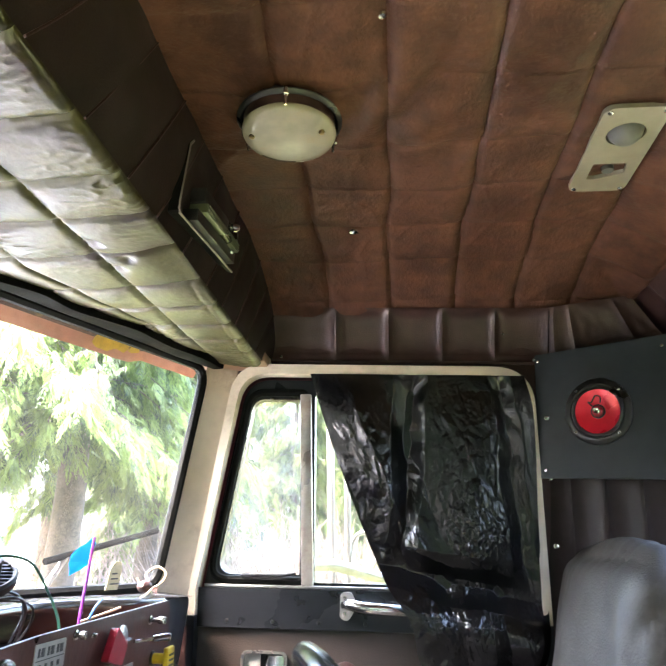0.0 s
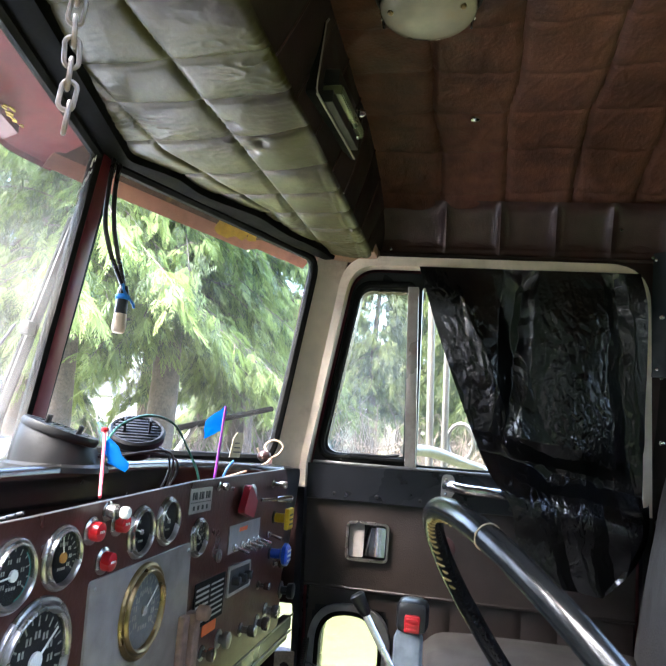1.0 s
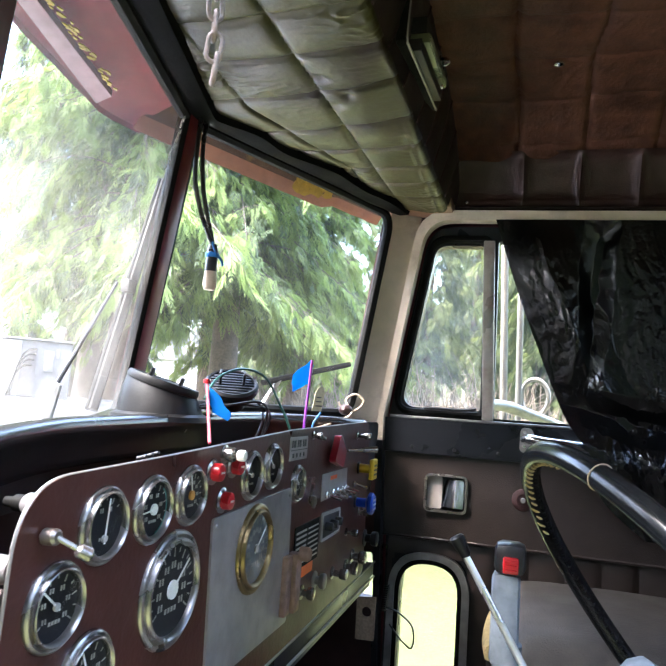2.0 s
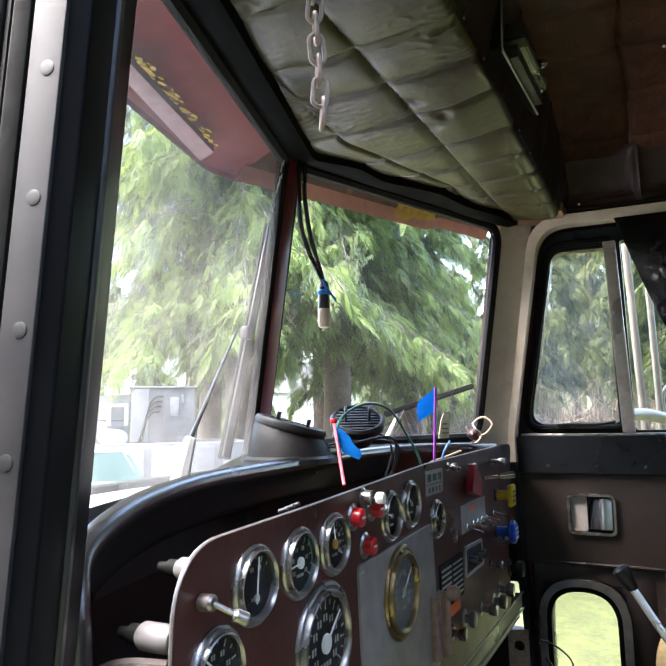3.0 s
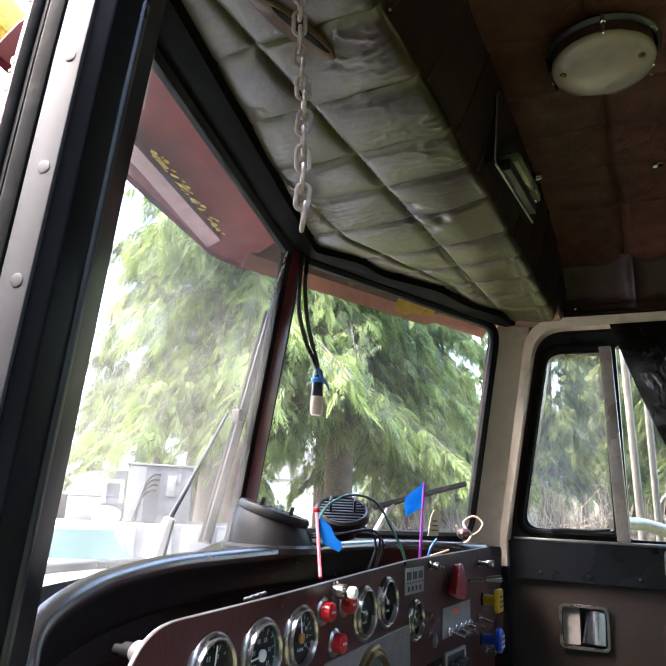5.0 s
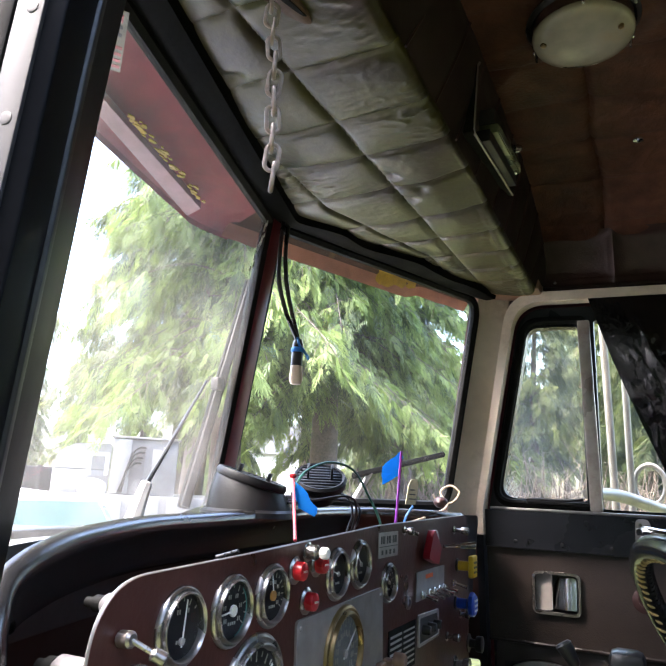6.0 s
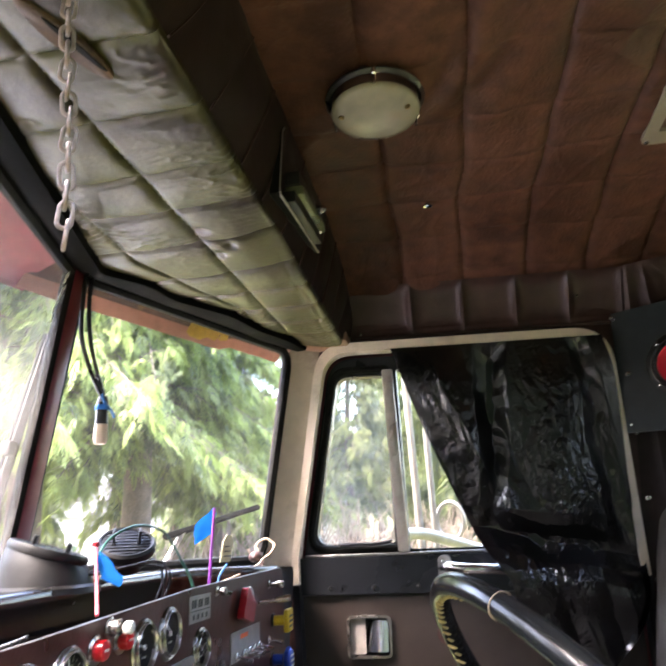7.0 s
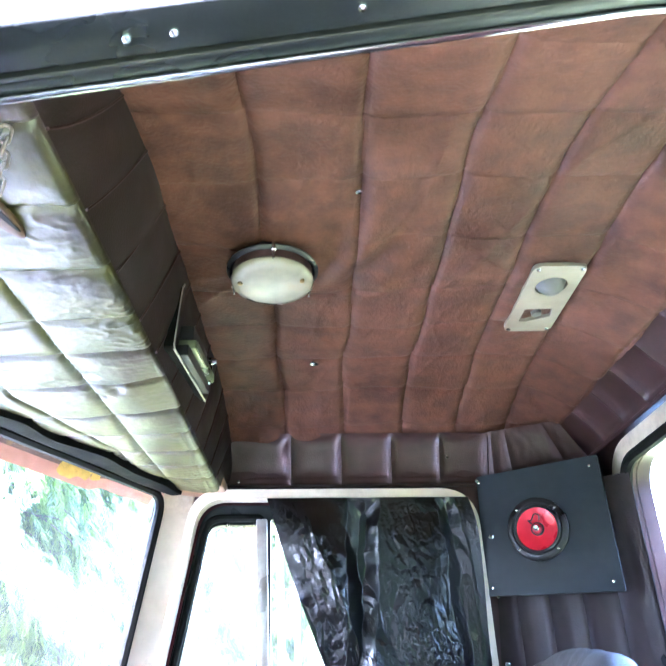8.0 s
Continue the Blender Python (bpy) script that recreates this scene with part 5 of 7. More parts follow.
# hole in the panel
bm = bmesh.new()
lathe(bm, [(0.010, 0), (0.010, 0.003), (0.006, 0.0035), (0.0055, 0.0005), (0, 0.0005)], on_dash(DX) @ Matrix.Translation((1.071, 0.861, 0)), 14)
tagged(part("grommet", bm, STEEL), "metal grommet round a hole in the dash", "grommet")
# red flag switch guard and round blank plate
bm = bmesh.new()
sheet(bm, rounded([(1.125, 0.925), (1.185, 0.912), (1.20, 0.94), (1.155, 0.972)], 0.006, 4), [], 0.012, on_dash(DX + 0.006))
tagged(part("switch_guard", bm, GUARD_RED), "red plastic flip guard on the dash", "switch guard")
bm = bmesh.new()
lathe(bm, [(0.026, 0), (0.026, 0.002), (0.024, 0.003), (0, 0.003)], on_dash(DX) @ Matrix.Translation((1.213, 0.942, 0)), 26)
tagged(part("blank_plate", bm, STEEL), "round metal blanking plate on the dash", "plate")
bm = bmesh.new()
rod(bm, (DX + 0.002, 1.27, 0.936), (DX + 0.03, 1.30, 0.938), 0.003, 0.003, 8)
rod(bm, (DX + 0.025, 1.295, 0.938), (DX + 0.05, 1.315, 0.940), 0.005, 0.007, 10, 0.001)
tagged(part("wiper_switch", bm, CHROME), "chrome lever switch on the dash", "switch")
# rusty hinge clamp beside the plate
bm = bmesh.new()
box(bm, (DX, 0.930, 0.715), (DX + 0.012, 0.952, 0.80), 0.002)
box(bm, (DX, 0.955, 0.715), (DX + 0.018, 0.978, 0.80), 0.002)
lathe(bm, [(0.011, 0), (0.011, 0.012), (0.008, 0.016), (0, 0.016)], on_dash(DX + 0.018) @ Matrix.Translation((0.967, 0.80, 0)), 12)
tagged(part("clamp", bm, RUST), "rusty steel clamp bolted to the dash", "clamp")
# column lever with chrome knobs, at the panel's driver end
bm = bmesh.new()
rod(bm, (DX, 0.412, 0.917), (DX + 0.014, 0.411, 0.918), 0.0062, 0.0062, 14, 0.002)
rod(bm, (DX + 0.012, 0.411, 0.918), (DX + 0.026, 0.424, 0.907), 0.0022, 0.0022, 8)
rod(bm, (DX + 0.023, 0.421, 0.909), (DX + 0.031, 0.429, 0.903), 0.0052, 0.0056, 12, 0.002)
tagged(part("dimmer_lever", bm, BEZEL), "chrome lever with round knobs at the end of the dash", "lever")
# red pull knob hung under the rail
bm = bmesh.new()
rod(bm, (-0.33, 1.04, 0.60), (-0.29, 1.05, 0.595), 0.004, 0.004, 8)
rod(bm, (-0.295, 1.049, 0.596), (-0.275, 1.054, 0.593), 0.007, 0.014, 12, 0.003)
tagged(part("engine_stop", bm, RED), "red engine stop knob under the dash rail", "knob")
# backs of the instruments and air lines behind the panel's driver end
def canister(p, r, n, label):
    c = thing("valve_body", label, "valve", "valves behind the dash", at=Matrix.Translation(p))
    bm = bmesh.new()
    lathe(bm, [(r * 0.7, -n), (r, -n + 0.004), (r, -0.004), (r * 0.8, 0), (0, 0)], pose(0, 0, 0, 0, 90, 0), 18)
    part("body", bm, VALVE_GREY, c)
    bm = bmesh.new()
    lathe(bm, [(r * 0.45, -n - 0.018), (r * 0.5, -n - 0.010), (r * 0.75, -n - 0.008), (r * 0.75, -n)], pose(0, 0, 0, 0, 90, 0), 12)
    part("nozzle", bm, RUBBER, c)
    return c


canister((DX - 0.006, 0.432, 0.934), 0.009, 0.03, "grey plastic valve body behind the dash panel")
canister((DX - 0.006, 0.391, 0.896), 0.010, 0.03, "grey plastic valve body behind the dash panel")
bm = bmesh.new()
tube(bm, smooth_path([(-0.322, 0.386, 0.878), (-0.37, 0.374, 0.872), (-0.42, 0.37, 0.82), (-0.45, 0.40, 0.72), (-0.44, 0.42, 0.60)], 6), 0.007, 8)
tagged(part("air_hose", bm, DOOR_VINYL), "brown air hose behind the dash panel", "hose")

# ---------------------------------------------------------------- things on the dash top
def puck_vent(p, r, tilt, turn, label):
    v = thing("defroster_vent", label, "vent", "defroster vents", at=Matrix.Translation(p) @ pose(0, 0, 0, 0, 0, turn))
    bm = bmesh.new()
    lathe(bm, [(r * 1.18, 0), (r * 1.16, 0.008), (r * 1.02, 0.012), (r * 0.97, 0.03), (r * 0.86, 0.050), (r * 0.84, 0.052)], None, 32)
    for v0 in bm.verts:
        if v0.co.z > 0.02:
            v0.co.z += (v0.co.z / 0.05) * v0.co.x * math.tan(radians(tilt))
    part("body", bm, VENT_BLACK, v)
    bm = bmesh.new()
    top = pose(0, 0, 0.054, 0, -tilt, 0)
    lathe(bm, [(r * 0.88, -0.002), (r * 0.90, 0.004), (r * 0.86, 0.010), (r * 0.74, 0.010), (r * 0.72, 0.002)], top, 32, cap=False)
    for k in range(9):
        a = -r * 0.64 + r * 1.28 * k / 8
        w = math.sqrt(max(r * r * 0.55 - a * a, 0.0001))
        box(bm, (a - 0.003, -w, 0.001), (a + 0.003, w, 0.009), 0.001, top)
    for a in (55, 145):
        box(bm, (-r * 0.72, -0.002, 0.002), (r * 0.72, 0.002, 0.0085), 0.001, top @ pose(0, 0, 0, 0, 0, a))
    for q in (-0.4, 0.35):
        box(bm, (r * q - 0.002, -0.010, 0.008), (r * q + 0.002, 0.010, 0.022), 0.001, top)
    part("grille", bm, VENT_BLACK, v)
    return v


puck_vent((-0.540, 0.938, 0.982), 0.066, 16, 200, "round black plastic defroster vent on the dash")
loose = thing("defroster_grille", "black louvred vent grille lying loose on the dash", "vent", at=disc_matrix((-0.474, 1.054, 1.048), (0.25, -0.45, 0.86)) @ Matrix.Scale(0.92, 4))
bm = bmesh.new()
lathe(bm, [(0.040, -0.022), (0.050, -0.012), (0.051, 0.0), (0.047, 0.005), (0.043, 0.004), (0.042, -0.004)], None, 32, cap=False)
part("ring", bm, VENT_BLACK, loose)
for k in range(8):
    a = -0.034 + 0.068 * k / 7
    w = math.sqrt(max(0.042 ** 2 - a * a, 0.0001))
    bm = bmesh.new()
    box(bm, (-w, a - 0.0026, -0.004), (w, a + 0.0026, 0.003), 0.0006)
    part("slat", bm, VENT_BLACK, loose)
bm = bmesh.new()
lathe(bm, [(0, -0.014), (0.042, -0.014)], None, 24, cap=False)
part("mesh_back", bm, RUBBER, loose)
bm = bmesh.new()
lathe(bm, [(0.030, -0.045), (0.030, -0.03), (0.040, -0.024), (0.041, -0.020)], None, 20)
box(bm, (-0.045, -0.02, -0.034), (-0.01, 0.02, -0.02), 0.004)
part("neck", bm, VENT_BLACK, loose)
for s in (-1, 1):
    bm = bmesh.new()
    box(bm, (s * 0.022 - 0.002, -0.008, 0.0), (s * 0.022 + 0.002, 0.008, 0.026), 0.001)
    part("fin", bm, VENT_BLACK, loose)


def flag(name, base, tip, stick_mat, tape_pts, label, r=0.0026):
    f = thing(name, label, "flag", "tape flags", at=None)
    bm = bmesh.new()
    rod(bm, base, tip, r, r, 8)
    part("stick", bm, stick_mat, f)
    bm = bmesh.new()
    vs = [bm.verts.new(p) for p in tape_pts]
    bm.faces.new(vs)
    bmesh.ops.subdivide_edges(bm, edges=bm.edges[:], cuts=3, use_grid_fill=True)
    for v in bm.verts:
        v.co.x += 0.004 * math.sin(v.co.z * 160 + v.co.y * 90)
    ex = bmesh.ops.extrude_face_region(bm, geom=bm.faces[:])
    bmesh.ops.translate(bm, vec=(0.0008, 0.0004, 0), verts=[g for g in ex["geom"] if isinstance(g, bmesh.types.BMVert)])
    part("tape", bm, BLUE_TAPE, f, "folded blue tape")
    return f


flag("tape_flag", (-0.386, 1.20, 0.965), (-0.384, 1.217, 1.106), PURPLE,
     [(-0.384, 1.217, 1.107), (-0.385, 1.2135, 1.062), (-0.397, 1.211, 1.058), (-0.414, 1.208, 1.043), (-0.423, 1.206, 1.060), (-0.406, 1.211, 1.091)], "purple stick with a blue tape flag on the dash")
flag("tape_flag", (-0.389, 0.8165, 0.962), (-0.447, 0.908, 1.043), PINK,
     [(-0.444, 0.905, 1.038), (-0.431, 0.886, 1.018), (-0.424, 0.880, 1.002), (-0.410, 0.904, 0.990), (-0.404, 0.910, 1.003), (-0.424, 0.910, 1.022)], "pink stick with a blue tape flag on the dash", 0.0023)
bm = bmesh.new()
tube(bm, smooth_path([(-0.375, 1.215, 0.975), (-0.372, 1.222, 0.99), (-0.365, 1.235, 1.006)], 5), 0.0022, 6)
tagged(part("zip_tie", bm, TAPE), "bright blue cable tie end on the dash", "cable tie")
bm = bmesh.new()
lathe(bm, [(0, 0.004), (0.005, 0.003), (0.006, 0), (0.005, -0.003), (0, -0.004)], Matrix.Translation((-0.448, 0.909, 1.047)), 10, cap=False)
tagged(part("tip_bead", bm, RED), "red knot at the top of a stick", "bead")


def cable(name, pts, r, mat, label, n=8):
    bm = bmesh.new()
    tube(bm, smooth_path(pts, n), r, 8)
    return tagged(part(name, bm, mat), label, "cable", "dash cables")


cable("cable", [(-0.46, 0.93, 1.02), (-0.47, 0.99, 1.055), (-0.46, 1.06, 1.075), (-0.44, 1.12, 1.065), (-0.42, 1.15, 1.02), (-0.40, 1.155, 0.98), (-0.39, 1.15, 0.94)], 0.0022, GREEN_WIRE, "dark green wire looped over the dash")
cable("cable", [(-0.50, 0.98, 1.005), (-0.47, 1.04, 1.025), (-0.44, 1.09, 1.02), (-0.43, 1.10, 0.99), (-0.44, 1.09, 0.95)], 0.0019, BLACK, "black cable lying over the dash top")
cable("cable", [(-0.52, 0.97, 1.002), (-0.47, 1.0, 1.012), (-0.42, 1.08, 1.01), (-0.43, 1.13, 0.98), (-0.45, 1.12, 0.94)], 0.0017, BLACK, "black cable lying over the dash top")
cable("cable", [(-0.50, 0.95, 1.003), (-0.45, 0.97, 1.01), (-0.41, 1.03, 1.02), (-0.41, 1.07, 1.0), (-0.42, 1.07, 0.95)], 0.0021, BLACK, "black cable lying over the dash top")
cable("cable", [(-0.46, 0.86, 0.92), (-0.43, 0.93, 0.938), (-0.42, 1.0, 0.945), (-0.42, 1.06, 0.935), (-0.42, 1.09, 0.92)], 0.005, BLACK, "thick black hose behind the dash panel")
cable("cable", [(-0.40, 0.75, 0.90), (-0.43, 0.80, 0.925), (-0.45, 0.9, 0.93), (-0.43, 1.0, 0.925)], 0.004, BLACK, "black cable behind the dash panel")
cable("cable", [(-0.41, 1.25, 0.965), (-0.38, 1.33, 0.98), (-0.36, 1.42, 0.998), (-0.365, 1.475, 1.01)], 0.0024, TAN, "tan cord lying on the dash")
cord = [(-0.365, 1.475, 1.01), (-0.385, 1.49, 1.035), (-0.365, 1.50, 1.05), (-0.345, 1.50, 1.035), (-0.36, 1.485, 1.012), (-0.385, 1.47, 1.015), (-0.395, 1.465, 1.03)]
cable("cord", cord, 0.0024, TAN, "knotted ivory cord on the dash corner")
bm = bmesh.new()
bmesh.ops.create_icosphere(bm, subdivisions=2, radius=0.016, matrix=Matrix.Translation((-0.378, 1.468, 1.013)) @ Matrix.Diagonal((1, 1.1, 0.8, 1)))
for v in bm.verts:
    v.co += v.co.normalized() * wobble(v.co, 90, 0.004)
tagged(part("connector", bm, MAROON_VINYL), "brown connector lump on the dash corner", "connector")

# plug hanging from the header
bm = bmesh.new()
PLUG = Vector((-0.545, 1.076, 1.216))
hang = thing("hanging_plug", "white plug hanging on black wires before the windshield", "plug")
for bow in ([(-0.556, 1.012, 1.53), (-0.553, 1.000, 1.46), (-0.549, 0.996, 1.395), (-0.547, 1.024, 1.345), (-0.546, 1.058, 1.312)],
            [(-0.555, 1.032, 1.53), (-0.553, 1.020, 1.46), (-0.549, 1.026, 1.395), (-0.547, 1.046, 1.350), (-0.546, 1.068, 1.315)]):
    bm = bmesh.new()
    tube(bm, smooth_path(bow + [(PLUG.x, PLUG.y - 0.001, 1.295), (PLUG.x, PLUG.y, 1.262)], 7), 0.0042, 8)
    part("wire", bm, BLACK, hang)
bm = bmesh.new()
lathe(bm, [(0.007, 0.085), (0.010, 0.075), (0.011, 0.035), (0.010, 0.03)], Matrix.Translation(PLUG), 14)
part("sleeve", bm, BLACK, hang, "black tape sleeve")
bm = bmesh.new()
lathe(bm, [(0.009, 0), (0.011, 0.003), (0.0125, 0.01), (0.011, 0.034), (0.009, 0.036)], Matrix.Translation(PLUG), 14)
part("plug_body", bm, IVORY, hang, "ivory nylon plug")
bm = bmesh.new()
lathe(bm, [(0.0115, 0.060), (0.0125, 0.062), (0.0125, 0.067), (0.0115, 0.069)], Matrix.Translation(PLUG), 12)
tube(bm, [PLUG + Vector((0.01, 0, 0.065)), PLUG + Vector((0.012, -0.018, 0.072)), PLUG + Vector((0.012, -0.026, 0.083))], 0.0024, 6)
tube(bm, [PLUG + Vector((0.01, 0.004, 0.065)), PLUG + Vector((0.012, 0.018, 0.056)), PLUG + Vector((0.012, 0.022, 0.05))], 0.0024, 6)
part("tie", bm, TAPE, hang, "blue cable tie")


# ---------------------------------------------------------------- overhead things
def chain(top, links, pitch, wire):
    c = thing("chain", "rusty steel chain hanging from the header", "chain", at=Matrix.Translation(top))
    bm = bmesh.new()
    loop = [Vector((math.cos(a) * 0.0047, 0, math.sin(a) * 0.0050 + (0.0056 if math.sin(a) > 0 else -0.0056))) for a in [2 * math.pi * (k + 0.5) / 16 for k in range(16)]]
    tube(bm, loop, wire, 7, closed=True)
    first = part("link", bm, CHAIN_STEEL, c)
    for k in range(links):
        ob = first if k == 0 else new("link", first.data)
        ob.parent = c
        ob.matrix_basis = pose(0.0012 * math.sin(k * 0.7) + 0.0017 * k, -0.0007 * k, -pitch * k - 0.008, 4 * math.sin(k * 2.3), 5 * math.sin(k * 1.7), 35 + 90 * (k % 2))
    return c


chain((-0.218, 0.384, 1.522), 18, 0.0158, 0.0017)
hook = thing("hook_plate", "worn brown oval slot plate in the header pad", "slot plate", at=pose(-0.279, 0.482, 1.5165, 0, 0, -15))
bm = bmesh.new()
lathe(bm, [(0.0098, 0.004), (0.0098, -0.001), (0.0088, -0.003), (0.004, -0.0022), (0, -0.002)], Matrix.Diagonal((1.35, 6.4, 1, 1)), 28, cap=False)
part("plate", bm, HOOK_BROWN, hook)
bm = bmesh.new()
lathe(bm, [(0.0052, -0.0022), (0.0048, -0.0040), (0, -0.0040)], Matrix.Translation((0.006, 0.006, 0)) @ Matrix.Diagonal((0.75, 8.5, 1, 1)), 24, cap=False)
part("slot", bm, RUBBER, hook, "dark slot")

# bent radio bracket on the header's face
br = thing("radio_bracket", "bent dark metal bracket with a louvred box and chrome knob", "bracket")
bm = bmesh.new()
sheet(bm, [Vector(p) for p in [(0.914, 1.692), (0.900, 1.676), (0.877, 1.566), (0.8775, 1.552), (0.884, 1.550), (1.189, 1.587), (1.189, 1.589), (0.886, 1.5525), (0.8805, 1.556), (0.8805, 1.566), (0.9035, 1.675), (0.917, 1.690)]], [], 0.022, on_dash(-0.188))
part("plate", bm, RUBBER, br, "bent dark metal plate")
bm = bmesh.new()
tube(bm, [(-0.166, 0.9155, 1.691), (-0.166, 0.902, 1.676), (-0.166, 0.879, 1.566), (-0.166, 0.879, 1.555), (-0.166, 0.884, 1.551), (-0.166, 1.189, 1.588)], 0.0021, 6)
part("bright_edge", bm, ALU, br, "bare metal edge")


def tilted(bm):
    """Tips a box with the plate's slope along y."""
    for v in bm.verts:
        v.co.z += 0.12 * (v.co.y - 0.93)
    return bm


for nm, x1, za, zb, ya, yb, mt, lb in (("base", -0.152, 1.560, 1.580, 0.925, 1.150, BLACK, "dark metal base"), ("box", -0.144, 1.581, 1.597, 0.945, 1.145, BOX_GREEN, "louvred zinc box"),
                                       ("cap", -0.148, 1.598, 1.622, 0.940, 1.152, BLACK, "black cap")):
    bm = bmesh.new()
    box(bm, (-0.184, ya, za), (x1, yb, zb), 0.0015)
    if nm == "box":
        for k in range(3):
            box(bm, (x1, ya + 0.004, za + 0.002 + 0.005 * k), (x1 + 0.002, yb - 0.004, za + 0.004 + 0.005 * k))
    part(nm, tilted(bm), mt, br, lb)
bm = bmesh.new()
rod(bm, (-0.150, 1.090, 1.630), (-0.146, 1.096, 1.632), 0.004, 0.004, 10)
rod(bm, (-0.146, 1.096, 1.632), (-0.138, 1.100, 1.634), 0.0075, 0.0075, 14, 0.001)
rod(bm, (-0.138, 1.100, 1.634), (-0.134, 1.102, 1.635), 0.005, 0.005, 12, 0.001)
part("knob", bm, CHROME, br, "chrome thumb knob")
screw((-0.144, 1.10, 1.588), (1, 0, 0), 0.004, CHROME, br)

# dome lamp
dome = thing("dome_lamp", "round ceiling lamp with a yellowed lens and chrome screws", "lamp", at=Matrix.Translation((-0.012, 0.885, 1.735)) @ pose(0, 0, 0, 180, 0, 0))
bm = bmesh.new()
lathe(bm, [(0.045, -0.005), (0.058, 0.024), (0.0765, 0.036), (0.0780, 0.039), (0.0760, 0.042), (0.072, 0.044)], None, 44, cap=False)
part("base", bm, BLACK, dome, "black base ring")
bm = bmesh.new()
lathe(bm, [(0.066, 0.053), (0.0695, 0.057), (0.0695, 0.061), (0.066, 0.066), (0.051, 0.0715), (0.02, 0.0745), (0, 0.075)], None, 44, cap=False)
part("lens", bm, LENS, dome, "yellowed translucent lens")
bm = bmesh.new()
lathe(bm, [(0.068, 0.040), (0.0675, 0.052), (0.066, 0.058)], None, 44, cap=False)
part("ring", bm, MAROON_VINYL, dome)
for a in (85, 205, 325):
    c, s = math.cos(radians(a)), math.sin(radians(a))
    bm = bmesh.new()
    rod(bm, (0.076 * c, 0.076 * s, 0.036), (0.076 * c, 0.076 * s, 0.050), 0.0035, 0.0045, 10, 0.001)
    rod(bm, (0.076 * c, 0.076 * s, 0.050), (0.0745 * c, 0.0745 * s, 0.064), 0.0028, 0.0018, 8)
    part("thumb_screw", bm, CHROME, dome)
for a in (20, 165):
    screw((0.054 * math.cos(radians(a)), 0.054 * math.sin(radians(a)), 0.0722), (0.3 * math.cos(radians(a)), 0.3 * math.sin(radians(a)), 1), 0.0045, BRASS, dome)
# hook pin in the headliner
bm = bmesh.new()
lathe(bm, [(0.011, 0), (0.010, -0.004), (0.004, -0.006), (0, -0.007)], Matrix.Translation((0.055, 1.318, 1.730)), 12, cap=False)
tagged(part("stud", bm, CHROME), "small bright stud in the headliner", "stud")
bm = bmesh.new()
lathe(bm, [(0.006, 0), (0.005, -0.003), (0, -0.005)], Matrix.Translation((0.129, 0.728, 1.736)), 10, cap=False)
tagged(part("stud", bm, CHROME), "small bright stud in the headliner", "stud")

# reading lamp plate
tw = thing("reading_lamp", "beige plastic plate with a round eyeball lamp and a switch", "lamp")
bm = bmesh.new()
on_ceiling = Matrix(((1, 0, 0, 0), (0, 1, 0, 0), (0, 0, -1, ceiling_z(0.5, 1.07) - 0.018), (0, 0, 0, 1)))
circle = [Vector((0.506 + 0.030 * math.cos(radians(12 * k)), 0.995 + 0.030 * math.sin(radians(12 * k)))) for k in range(30)]
sheet(bm, rounded([(0.456, 0.927), (0.556, 0.927), (0.556, 1.172), (0.456, 1.172)], 0.020, 6), [circle, rounded([(0.479, 1.080), (0.534, 1.080), (0.539, 1.110), (0.494, 1.130), (0.479, 1.130)], 0.004, 3)], 0.008, on_ceiling)
part("plate", bm, BEIGE, tw, "beige plastic plate")
bm = bmesh.new()
bmesh.ops.create_uvsphere(bm, u_segments=20, v_segments=12, radius=0.029, matrix=Matrix.Translation((0.506, 0.995, ceiling_z(0.5, 1.02) - 0.014)))
part("eyeball", bm, VALVE_GREY, tw)
bm = bmesh.new()
box(bm, (0.478, 1.079, ceiling_z(0.5, 1.1) - 0.016), (0.539, 1.131, ceiling_z(0.5, 1.1) - 0.012), 0.001)
part("recess", bm, BLACK, tw)
bm = bmesh.new()
lathe(bm, [(0.011, 0), (0.010, -0.010), (0, -0.012)], Matrix.Translation((0.509, 1.103, ceiling_z(0.5, 1.12) - 0.016)), 14)
part("switch", bm, VALVE_GREY, tw)
for x, y in ((0.466, 0.937), (0.547, 0.937), (0.466, 1.162), (0.547, 1.162)):
    screw((x, y, ceiling_z(0.5, 1.07) - 0.026), (0, 0, -1), 0.005, CHROME, tw)

# corner speaker board
sp = thing("speaker_board", "dark green board with a round red loudspeaker in the rear corner", "speaker")
A, B = Vector((0.480, 1.672, 0)), Vector((0.735, 1.486, 0))
u = (B - A).normalized()
nrm = Vector((-u.y, u.x, 0))
if nrm.x > 0:
    nrm = -nrm
onb = Matrix(((u.x, 0, nrm.x, A.x), (u.y, 0, nrm.y, A.y), (0, 1, 0, 0), (0, 0, 0, 1)))
L = (B - A).length
bm = bmesh.new()
sheet(bm, rounded([(-0.005, 1.258), (L, 1.240), (L + 0.002, 1.548), (0.005, 1.552)], 0.004, 3), [], 0.012, onb)
part("board", bm, BOARD, sp)
mid = onb @ Matrix.Translation((0.146, 1.397, 0.012))
bm = bmesh.new()
lathe(bm, [(0.075, 0), (0.075, 0.005), (0.072, 0.008), (0.062, 0.0095), (0.059, 0.007), (0.056, 0.0105), (0.052, 0.0105), (0.0495, 0.0075)], mid, 36, cap=False)
part("surround", bm, BLACK, sp, "black rubber surround")
bm = bmesh.new()
lathe(bm, [(0.0505, 0.0085), (0.048, 0.0075), (0.030, 0.0035), (0.012, 0.0012), (0, 0.001)], mid, 36, cap=False)
part("cone", bm, CONE, sp, "shiny red cone")
